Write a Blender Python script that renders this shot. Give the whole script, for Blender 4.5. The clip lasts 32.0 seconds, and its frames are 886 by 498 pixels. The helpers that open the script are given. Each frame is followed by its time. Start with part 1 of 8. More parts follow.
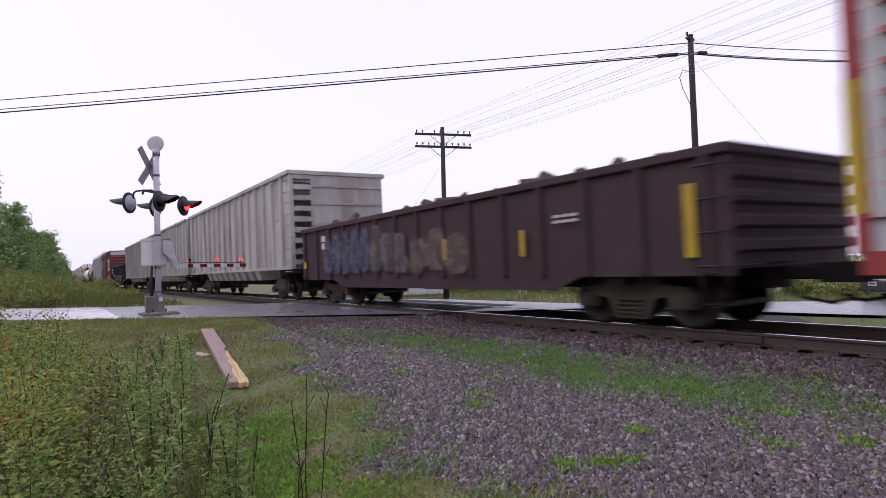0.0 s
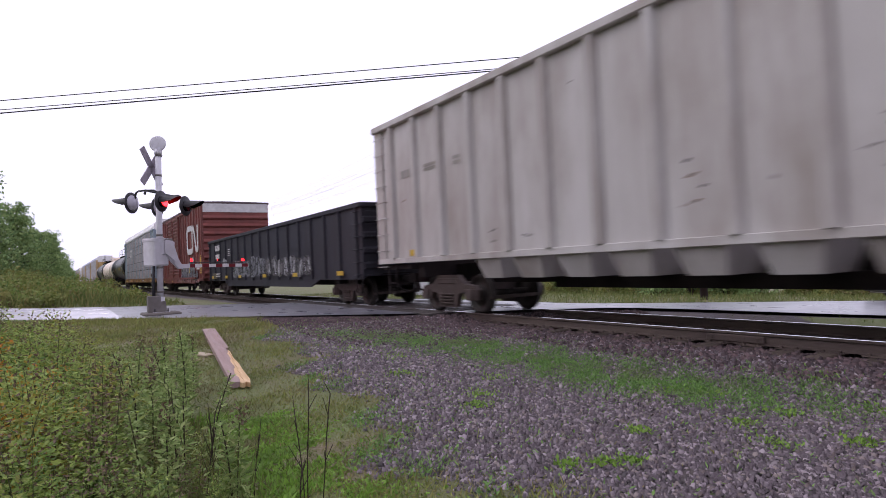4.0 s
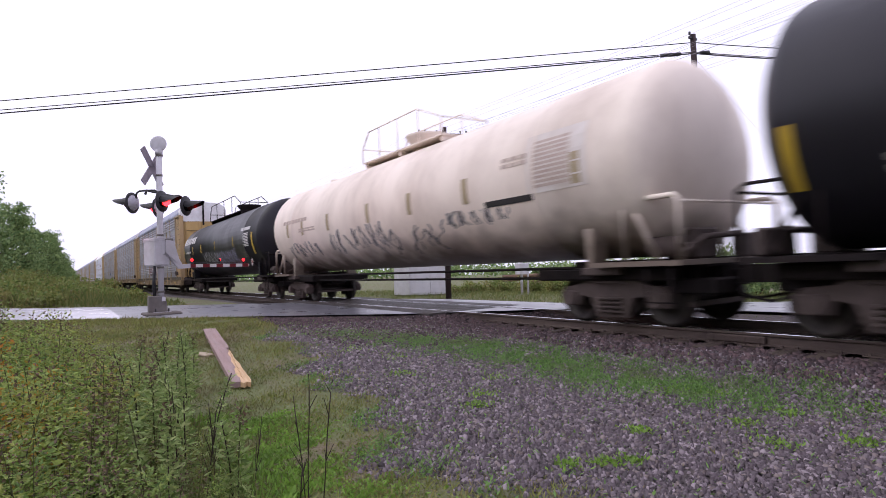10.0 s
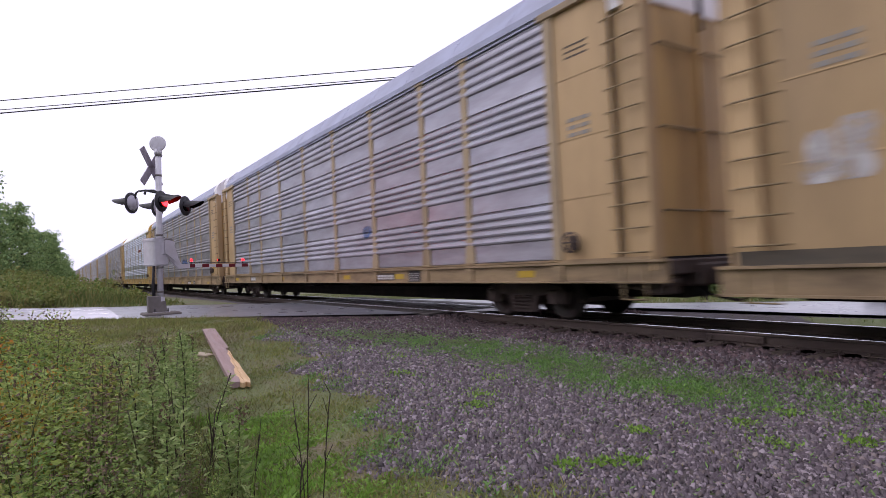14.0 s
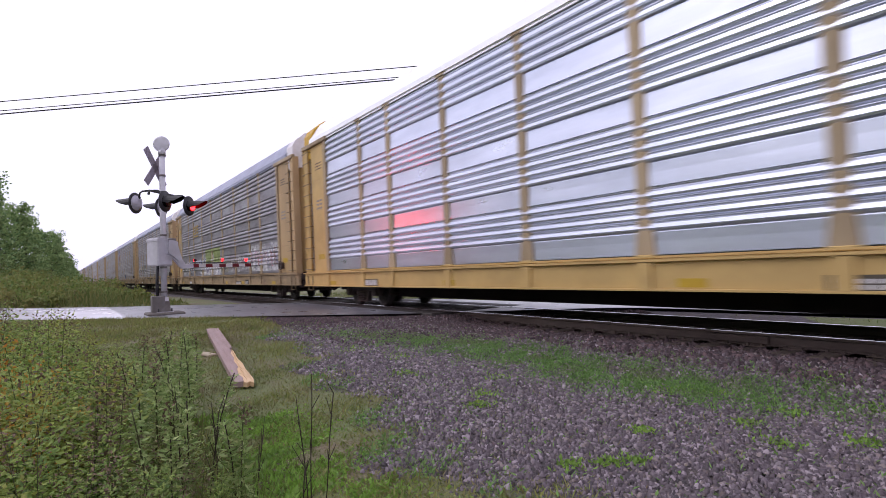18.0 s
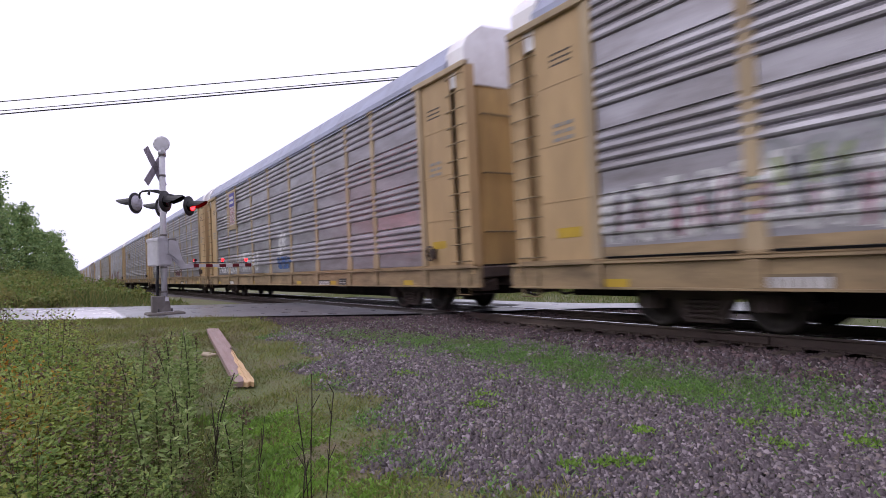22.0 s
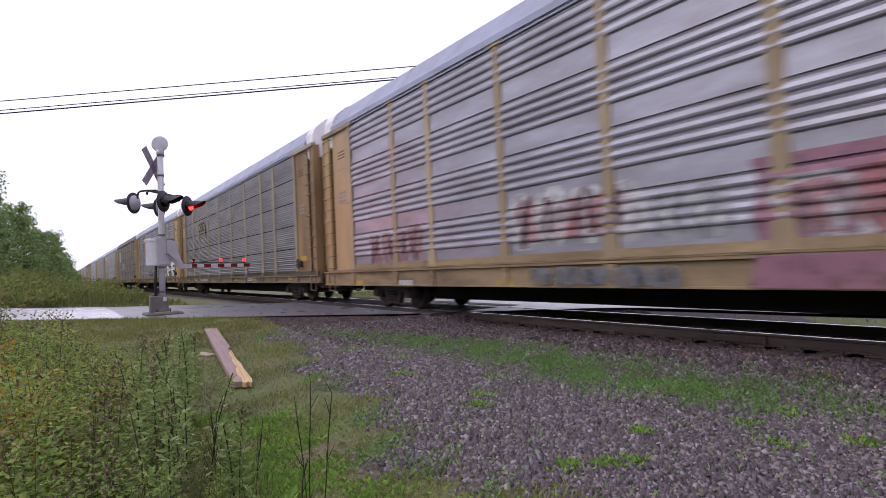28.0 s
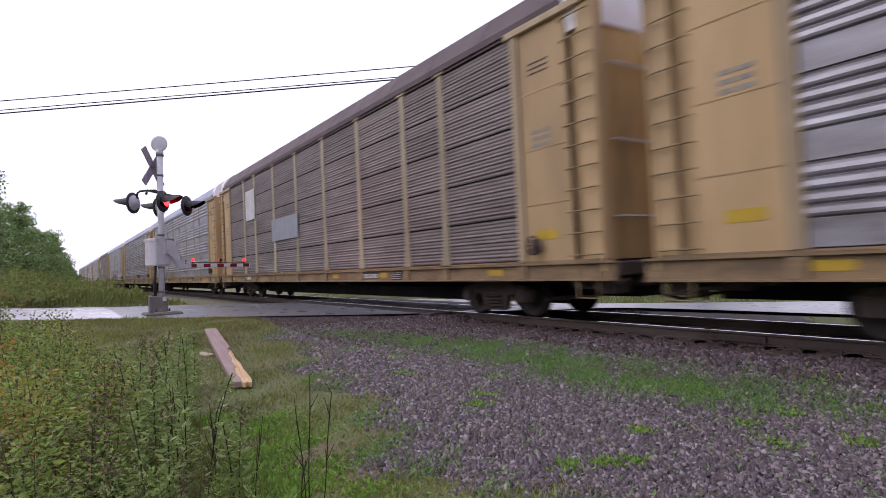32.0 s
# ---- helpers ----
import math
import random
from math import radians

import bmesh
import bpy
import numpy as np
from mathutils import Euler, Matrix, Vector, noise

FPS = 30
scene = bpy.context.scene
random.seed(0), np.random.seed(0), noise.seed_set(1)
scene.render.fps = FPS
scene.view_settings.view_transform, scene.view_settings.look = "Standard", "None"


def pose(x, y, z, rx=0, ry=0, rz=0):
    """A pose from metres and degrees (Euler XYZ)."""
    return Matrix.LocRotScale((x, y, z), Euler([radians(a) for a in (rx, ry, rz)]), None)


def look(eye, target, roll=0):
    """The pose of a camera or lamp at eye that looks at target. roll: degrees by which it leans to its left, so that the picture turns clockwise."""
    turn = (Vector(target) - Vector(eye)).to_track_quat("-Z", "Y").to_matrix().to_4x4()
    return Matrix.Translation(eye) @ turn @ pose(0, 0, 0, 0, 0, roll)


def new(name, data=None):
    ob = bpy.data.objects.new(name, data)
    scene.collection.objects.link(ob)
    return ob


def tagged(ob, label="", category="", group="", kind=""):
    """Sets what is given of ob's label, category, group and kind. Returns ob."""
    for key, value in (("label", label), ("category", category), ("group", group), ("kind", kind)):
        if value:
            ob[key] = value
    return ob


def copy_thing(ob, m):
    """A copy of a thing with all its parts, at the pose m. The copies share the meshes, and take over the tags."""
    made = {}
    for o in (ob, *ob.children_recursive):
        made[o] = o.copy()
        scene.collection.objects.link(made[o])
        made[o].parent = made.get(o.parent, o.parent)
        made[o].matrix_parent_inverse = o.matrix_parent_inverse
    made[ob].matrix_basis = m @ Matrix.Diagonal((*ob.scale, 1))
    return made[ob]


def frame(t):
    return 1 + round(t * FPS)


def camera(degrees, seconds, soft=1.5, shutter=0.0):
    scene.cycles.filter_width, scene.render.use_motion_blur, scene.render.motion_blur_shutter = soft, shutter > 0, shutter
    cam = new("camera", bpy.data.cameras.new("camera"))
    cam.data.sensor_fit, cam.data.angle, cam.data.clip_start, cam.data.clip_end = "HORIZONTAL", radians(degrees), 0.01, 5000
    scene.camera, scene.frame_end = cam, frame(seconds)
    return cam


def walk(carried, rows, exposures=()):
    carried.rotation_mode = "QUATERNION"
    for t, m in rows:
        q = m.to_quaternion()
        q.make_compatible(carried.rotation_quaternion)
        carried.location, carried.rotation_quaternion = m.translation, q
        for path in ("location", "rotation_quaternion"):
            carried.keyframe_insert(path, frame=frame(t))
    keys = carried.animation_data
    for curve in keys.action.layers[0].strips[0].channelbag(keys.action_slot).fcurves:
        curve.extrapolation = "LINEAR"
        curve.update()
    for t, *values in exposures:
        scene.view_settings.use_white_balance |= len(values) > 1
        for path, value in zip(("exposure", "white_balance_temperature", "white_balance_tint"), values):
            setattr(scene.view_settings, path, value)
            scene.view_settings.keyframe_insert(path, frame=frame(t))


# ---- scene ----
# World: x runs along the track (the train travels towards +x), y across it, z up; 0 is the rail head.
EYE = (0.0, 0.0, 0.905)
YAW, PITCH, ROLL = 0.5798, 0.0437, -1.146
LENS = 73.6
TRACK_Y, CANT = 9.256, 1.753
SPEED, T0 = 17.39, 12.5


def aim(pan):
    """The view turned by pan radians to its right."""
    a = YAW + pan
    return look(EYE, (EYE[0] - math.cos(a) * math.cos(PITCH), EYE[1] + math.sin(a) * math.cos(PITCH), EYE[2] + math.sin(PITCH)), ROLL)


cam = camera(LENS, 32.0, soft=0.55, shutter=0.32)
PAN = ((0, 3), (0.6, 3), (0.9, -2), (1.4, 0), (9.5, 0), (10.0, -1), (10.5, 0), (14.5, 0), (16.5, -5.2), (22.5, -5.6), (23.0, 0),
       (24.0, -0.6), (27.5, -1.5), (28.0, -3), (28.5, -4.6), (30.5, -4.8), (31.0, -3), (32.0, -2.2))
walk(cam, [(t, aim(d / 1048.0)) for t, d in PAN], [(0, -0.16), (0.5, -0.14), (0.9, -0.01), (1.2, 0.0), (32, 0.0)])

# ---- light ----
world = bpy.data.worlds.new("overcast")
scene.world = world
world.use_nodes = True
wn = world.node_tree
sky = wn.nodes.new("ShaderNodeTexSky")
sky.sky_type, sky.sun_disc = "NISHITA", False
sky.sun_elevation, sky.sun_rotation = radians(38), radians(200)
sky.air_density, sky.dust_density, sky.ozone_density = 1.0, 4.0, 1.0
soft_sky = wn.nodes.new("ShaderNodeHueSaturation")
soft_sky.inputs["Saturation"].default_value = 0.12
wn.links.new(sky.outputs[0], soft_sky.inputs["Color"])
cloud = wn.nodes.new("ShaderNodeMix")
cloud.data_type = "RGBA"
cloud.inputs["Factor"].default_value = 0.75
cloud.inputs["B"].default_value = (9.3, 8.95, 11.3, 1)
wn.links.new(soft_sky.outputs[0], cloud.inputs["A"])
wn.links.new(cloud.outputs["Result"], wn.nodes["Background"].inputs[0])
wn.nodes["Background"].inputs[1].default_value = 0.14
sun = new("sun", bpy.data.lights.new("sun", "SUN"))
sun.data.energy, sun.data.angle, sun.data.color = 0.6, radians(25), (1.0, 0.97, 0.97)
sun.matrix_world = look((0, 0, 60), (22, 38, 0))
scene.view_settings.exposure = 0.0

# ---- materials ----


def surface(name, c1, c2, scale=3.0, rough=0.7, metal=0.0, bump=0.15, stretch=(1, 1, 1), stain=None, stain_amount=0.5, stain_scale=1.2, fine=40.0, vary=0.0, spec=0.3):
    """A worn surface: two colours mixed by grain, large stains of a third, fine relief."""
    m = bpy.data.materials.new(name)
    m.use_nodes = True
    n, l = m.node_tree.nodes, m.node_tree.links
    b = n["Principled BSDF"]
    b.inputs["Metallic"].default_value = metal
    b.inputs["Specular IOR Level"].default_value = spec
    co = n.new("ShaderNodeTexCoord")
    info = n.new("ShaderNodeObjectInfo")
    off = n.new("ShaderNodeVectorMath")
    off.operation = "MULTIPLY_ADD"
    l.new(info.outputs["Random"], off.inputs[0])
    off.inputs[1].default_value = (37, 23, 11)
    l.new(co.outputs["Object"], off.inputs[2])
    mp = n.new("ShaderNodeMapping")
    mp.inputs["Scale"].default_value = stretch
    l.new(off.outputs[0], mp.inputs[0])

    def grain(s, detail=6.0, r=0.6):
        t = n.new("ShaderNodeTexNoise")
        t.inputs["Scale"].default_value, t.inputs["Detail"].default_value, t.inputs["Roughness"].default_value = s, detail, r
        l.new(mp.outputs[0], t.inputs["Vector"])
        return t.outputs["Fac"]

    def ramp(src, lo, hi):
        t = n.new("ShaderNodeMapRange")
        t.inputs["From Min"].default_value, t.inputs["From Max"].default_value = lo, hi
        l.new(src, t.inputs["Value"])
        return t.outputs["Result"]

    def blend(f, a, c):
        t = n.new("ShaderNodeMix")
        t.data_type = "RGBA"
        for sock, v in (("Factor", f), ("A", a), ("B", c)):
            if isinstance(v, tuple):
                t.inputs[sock].default_value = (*v, 1)
            else:
                l.new(v, t.inputs[sock])
        return t.outputs["Result"]

    g1, g2 = grain(scale), grain(fine, 3.0)
    col = blend(ramp(g1, 0.3, 0.7), c1, c2)
    if stain:
        g3 = grain(stain_scale, 8.0, 0.65)
        f = n.new("ShaderNodeMath")
        f.operation = "MULTIPLY"
        l.new(ramp(g3, 0.42, 0.75), f.inputs[0])
        f.inputs[1].default_value = stain_amount
        col = blend(f.outputs[0], col, stain)
    if vary:
        hv = n.new("ShaderNodeHueSaturation")
        l.new(col, hv.inputs["Color"])
        vr = n.new("ShaderNodeMapRange")
        l.new(info.outputs["Random"], vr.inputs["Value"])
        vr.inputs["To Min"].default_value, vr.inputs["To Max"].default_value = 1 - vary, 1 + vary
        l.new(vr.outputs["Result"], hv.inputs["Value"])
        col = hv.outputs["Color"]
    l.new(col, b.inputs["Base Color"])
    rr = n.new("ShaderNodeMapRange")
    l.new(g1, rr.inputs["Value"])
    rr.inputs["To Min"].default_value, rr.inputs["To Max"].default_value = max(rough - 0.12, 0.02), min(rough + 0.12, 1.0)
    l.new(rr.outputs["Result"], b.inputs["Roughness"])
    if bump:
        bp = n.new("ShaderNodeBump")
        bp.inputs["Strength"].default_value, bp.inputs["Distance"].default_value = bump, 0.02
        l.new(g2, bp.inputs["Height"])
        l.new(bp.outputs[0], b.inputs["Normal"])
    return m


def glow(name, colour, strength):
    m = bpy.data.materials.new(name)
    m.use_nodes = True
    b = m.node_tree.nodes["Principled BSDF"]
    b.inputs["Base Color"].default_value = (*colour, 1)
    b.inputs["Emission Color"].default_value = (*colour, 1)
    b.inputs["Emission Strength"].default_value = strength
    return m


def islands(name, colours, rough=0.8, spec=0.3, translucent=0.0, steps=False):
    """Many small loose pieces, each in one of several colours."""
    m = bpy.data.materials.new(name)
    m.use_nodes = True
    n, l = m.node_tree.nodes, m.node_tree.links
    b = n["Principled BSDF"]
    g = n.new("ShaderNodeNewGeometry")
    r = n.new("ShaderNodeValToRGB")
    e = r.color_ramp.elements
    r.color_ramp.interpolation = "CONSTANT" if steps else "LINEAR"
    for i, c in enumerate(colours):
        k = e[i] if i < 2 else e.new(0.5)
        k.position, k.color = i / (len(colours) - (0 if steps else 1)), (*c, 1)
    l.new(g.outputs["Random Per Island"], r.inputs[0])
    l.new(r.outputs[0], b.inputs["Base Color"])
    b.inputs["Roughness"].default_value = rough
    b.inputs["Specular IOR Level"].default_value = spec
    if translucent:
        tr = n.new("ShaderNodeBsdfTranslucent")
        l.new(r.outputs[0], tr.inputs[0])
        mx = n.new("ShaderNodeMixShader")
        mx.inputs[0].default_value = translucent
        l.new(b.outputs[0], mx.inputs[1])
        l.new(tr.outputs[0], mx.inputs[2])
        l.new(mx.outputs[0], n["Material Output"].inputs[0])
    return m


tan_paint = surface("tan_paint", (0.43, 0.33, 0.215), (0.35, 0.265, 0.17), 1.5, 0.6, bump=0.05, stretch=(1, 1, 0.35), stain=(0.13, 0.085, 0.05), stain_amount=0.65, stain_scale=0.9, vary=0.1)
faded_tan = surface("faded_tan", (0.40, 0.335, 0.24), (0.32, 0.27, 0.19), 1.5, 0.6, bump=0.05, stretch=(1, 1, 0.35), stain=(0.13, 0.10, 0.07), stain_amount=0.65, stain_scale=0.9, vary=0.1)
tan_sill = surface("tan_sill", (0.40, 0.285, 0.165), (0.29, 0.21, 0.125), 1.2, 0.65, bump=0.05, stretch=(0.6, 1, 2), stain=(0.10, 0.07, 0.05), stain_amount=0.8, stain_scale=1.3, vary=0.12)
orange_sill = surface("orange_sill", (0.36, 0.19, 0.06), (0.24, 0.13, 0.06), 1.2, 0.65, bump=0.05, stretch=(0.6, 1, 2), stain=(0.10, 0.06, 0.05), stain_amount=0.8, stain_scale=1.3)
bright_tan = surface("bright_tan", (0.60, 0.41, 0.165), (0.52, 0.35, 0.14), 1.5, 0.55, bump=0.05, stain=(0.2, 0.14, 0.07), stain_amount=0.35, stain_scale=0.9)
grey_steel = surface("grey_steel", (0.42, 0.41, 0.475), (0.30, 0.29, 0.34), 2.4, 0.45, 0.52, 0.12, (0.3, 1, 1.2), (0.20, 0.17, 0.18), 0.65, 1.7, vary=0.12)
dusty_steel = surface("dusty_steel", (0.345, 0.33, 0.37), (0.235, 0.22, 0.245), 2.4, 0.44, 0.55, 0.12, (0.3, 1, 1.2), (0.12, 0.10, 0.098), 0.75, 1.7, vary=0.10)
clean_steel = surface("clean_steel", (0.70, 0.73, 0.86), (0.55, 0.585, 0.71), 2.0, 0.32, 0.85, 0.04, (0.25, 1, 1.2), (0.36, 0.36, 0.4), 0.4, 0.8)
ribbed_steel = surface("ribbed_steel", (0.255, 0.242, 0.25), (0.17, 0.157, 0.163), 2.0, 0.42, 0.5, 0.08, (0.25, 1, 1.2), (0.10, 0.08, 0.08), 0.7, 0.8, vary=0.08)
blue_steel = surface("blue_steel", (0.32, 0.285, 0.30), (0.235, 0.208, 0.22), 2.0, 0.5, 0.25, 0.08, (0.25, 1, 1.2), (0.15, 0.13, 0.13), 0.6, 0.8, vary=0.08)
brown_steel = surface("brown_steel", (0.235, 0.195, 0.19), (0.16, 0.13, 0.128), 2.0, 0.6, 0.15, 0.08, (0.25, 1, 1.2), (0.08, 0.065, 0.06), 0.7, 0.8, vary=0.08)
roof_steel = surface("roof_steel", (0.32, 0.335, 0.45), (0.27, 0.28, 0.375), 1.2, 0.5, 0.2, 0.04, stain=(0.25, 0.25, 0.28), stain_amount=0.4)
roof_clean = surface("roof_clean", (0.93, 0.93, 0.96), (0.88, 0.88, 0.92), 1.2, 0.35, 0.3, 0.03)
roof_dark = surface("roof_dark", (0.10, 0.065, 0.07), (0.075, 0.05, 0.055), 1.2, 0.6, 0.1, 0.04)
white_paint = surface("white_paint", (0.74, 0.73, 0.75), (0.6, 0.58, 0.58), 2.0, 0.55, bump=0.04, stain=(0.3, 0.27, 0.25), stain_amount=0.5)
blue_paint = surface("blue_paint", (0.10, 0.20, 0.34), (0.075, 0.15, 0.27), 1.6, 0.55, bump=0.05, stretch=(1, 1, 0.4), stain=(0.06, 0.07, 0.09), stain_amount=0.6)
pale_blue = surface("pale_blue", (0.29, 0.36, 0.42), (0.24, 0.30, 0.36), 1.6, 0.55, bump=0.05, stretch=(1, 1, 0.4), stain=(0.12, 0.12, 0.13), stain_amount=0.6)
hopper_paint = surface("hopper_paint", (0.50, 0.475, 0.475), (0.37, 0.34, 0.33), 1.1, 0.6, bump=0.08, stretch=(1, 1, 0.25), stain=(0.20, 0.155, 0.13), stain_amount=0.85, stain_scale=0.9, vary=0.06)
gondola_brown = surface("gondola_brown", (0.070, 0.046, 0.054), (0.046, 0.031, 0.037), 1.2, 0.75, bump=0.1, stretch=(1, 1, 0.4), stain=(0.075, 0.055, 0.055), stain_amount=0.45, spec=0.15)
gondola_black = surface("gondola_black", (0.034, 0.033, 0.043), (0.025, 0.024, 0.032), 1.2, 0.65, bump=0.08, stretch=(1, 1, 0.4), stain=(0.045, 0.038, 0.042), stain_amount=0.45, spec=0.18)
box_red = surface("box_red", (0.215, 0.062, 0.054), (0.165, 0.050, 0.045), 1.0, 0.6, bump=0.06, stretch=(1, 1, 0.35), stain=(0.055, 0.028, 0.028), stain_amount=0.65, stain_scale=0.8)
tank_black = surface("tank_black", (0.012, 0.0105, 0.017), (0.009, 0.008, 0.0125), 1.0, 0.40, bump=0.02, stretch=(1, 1, 0.6), stain=(0.022, 0.018, 0.022), stain_amount=0.4, spec=0.34)
worn_mark = surface("worn_mark", (0.42, 0.32, 0.28), (0.55, 0.45, 0.40), 5, 0.7, bump=0.02)
tank_white = surface("tank_white", (0.90, 0.79, 0.71), (0.82, 0.71, 0.63), 0.7, 0.55, bump=0.03, stretch=(1, 1, 0.5), stain=(0.34, 0.25, 0.20), stain_amount=0.55, stain_scale=0.55)


def belly_dirt_shade(mat, colour, z0, z1):
    """Oil, road dirt and underside shade painted on the belly of a tank, with a ragged upper edge."""
    n, l = mat.node_tree.nodes, mat.node_tree.links
    base = n["Principled BSDF"].inputs["Base Color"]
    src = base.links[0].from_socket
    co = n.new("ShaderNodeTexCoord")
    xyz = n.new("ShaderNodeSeparateXYZ")
    l.new(co.outputs["Object"], xyz.inputs[0])
    t = n.new("ShaderNodeTexNoise")
    t.inputs["Scale"].default_value, t.inputs["Detail"].default_value = 1.3, 7.0
    l.new(co.outputs["Object"], t.inputs["Vector"])
    add = n.new("ShaderNodeMath")
    add.operation = "MULTIPLY_ADD"
    l.new(t.outputs["Fac"], add.inputs[0])
    add.inputs[1].default_value = -1.1
    l.new(xyz.outputs["Z"], add.inputs[2])
    f = n.new("ShaderNodeMapRange")
    f.inputs["From Min"].default_value, f.inputs["From Max"].default_value = z1 - 0.55, z0 - 0.55
    f.inputs["To Max"].default_value = 0.9
    l.new(add.outputs[0], f.inputs["Value"])
    mx = n.new("ShaderNodeMix")
    mx.data_type = "RGBA"
    l.new(f.outputs["Result"], mx.inputs["Factor"])
    l.new(src, mx.inputs["A"])
    mx.inputs["B"].default_value = (*colour, 1)
    l.new(mx.outputs["Result"], base)


belly_dirt_shade(tank_white, (0.11, 0.08, 0.062), 1.35, 2.05)
under_black = surface("under_black", (0.018, 0.014, 0.015), (0.012, 0.010, 0.011), 4, 0.8, bump=0.15, stain=(0.045, 0.032, 0.03), stain_amount=0.5, spec=0.12)
truck_steel = surface("truck_steel", (0.105, 0.080, 0.076), (0.065, 0.050, 0.048), 4, 0.75, bump=0.15, stain=(0.075, 0.055, 0.047), stain_amount=0.45, stain_scale=3, spec=0.18)
wheel_steel = surface("wheel_steel", (0.055, 0.045, 0.042), (0.03, 0.025, 0.025), 5, 0.55, 0.3, 0.1)
tread_steel = surface("tread_steel", (0.6, 0.6, 0.62), (0.5, 0.5, 0.52), 5, 0.16, 0.95, 0.01)
yellow_tape = surface("yellow_tape", (0.52, 0.35, 0.035), (0.45, 0.29, 0.035), 4, 0.5, bump=0.02, stain=(0.25, 0.17, 0.06), stain_amount=0.4, stain_scale=3)
white_mark = surface("white_mark", (0.62, 0.60, 0.61), (0.50, 0.48, 0.49), 3, 0.6, bump=0.02, stain=(0.3, 0.27, 0.27), stain_amount=0.45, stain_scale=2.5)
black_mark = surface("black_mark", (0.03, 0.03, 0.035), (0.045, 0.04, 0.04), 3, 0.6, bump=0.02)
post_grime = surface("post_grime", (0.10, 0.085, 0.065), (0.07, 0.06, 0.05), 2.0, 0.75, bump=0.08, stretch=(0.4, 1, 2), stain=(0.16, 0.12, 0.075), stain_amount=0.5)
sill_grime = surface("sill_grime", (0.20, 0.15, 0.10), (0.14, 0.11, 0.085), 3.0, 0.75, bump=0.05, stain=(0.33, 0.24, 0.13), stain_amount=0.6, stain_scale=2)
sill_worn = surface("sill_worn", (0.33, 0.22, 0.12), (0.22, 0.15, 0.09), 1.2, 0.7, bump=0.06, stretch=(0.6, 1, 2), stain=(0.09, 0.065, 0.05), stain_amount=0.85, stain_scale=1.3)
slot_shade_black = surface("slot_shade_black", (0.012, 0.011, 0.012), (0.008, 0.008, 0.008), 4, 0.9, bump=0.0, spec=0.05)
end_pale = surface("end_pale", (0.51, 0.35, 0.19), (0.43, 0.295, 0.157), 1.2, 0.6, bump=0.05, stretch=(1, 1, 0.3), stain=(0.22, 0.15, 0.09), stain_amount=0.55, stain_scale=0.8, vary=0.08)
end_worn = surface("end_worn", (0.36, 0.235, 0.12), (0.26, 0.165, 0.085), 1.2, 0.65, bump=0.06, stretch=(1, 1, 0.3), stain=(0.10, 0.06, 0.04), stain_amount=0.8, stain_scale=0.8)
end_tan = surface("end_tan", (0.60, 0.40, 0.17), (0.50, 0.33, 0.14), 1.5, 0.6, bump=0.05, stretch=(1, 1, 0.25), stain=(0.15, 0.10, 0.06), stain_amount=0.7, stain_scale=0.9)
hood_paint = surface("hood_paint", (0.86, 0.84, 0.88), (0.76, 0.73, 0.76), 1.6, 0.55, bump=0.04, stain=(0.40, 0.33, 0.33), stain_amount=0.5)
hood_yellow = surface("hood_yellow", (0.60, 0.36, 0.04), (0.50, 0.30, 0.04), 1.6, 0.55, bump=0.04, stain=(0.3, 0.2, 0.08), stain_amount=0.4)
rung_steel = surface("rung_steel", (0.26, 0.19, 0.10), (0.18, 0.13, 0.08), 3, 0.6, bump=0.05)
grey_mark = surface("grey_mark", (0.22, 0.21, 0.21), (0.30, 0.27, 0.23), 3, 0.7, bump=0.02)
black_rubber = surface("black_rubber", (0.02, 0.02, 0.02), (0.03, 0.03, 0.03), 8, 0.6, bump=0.05)

# ---- shapes ----


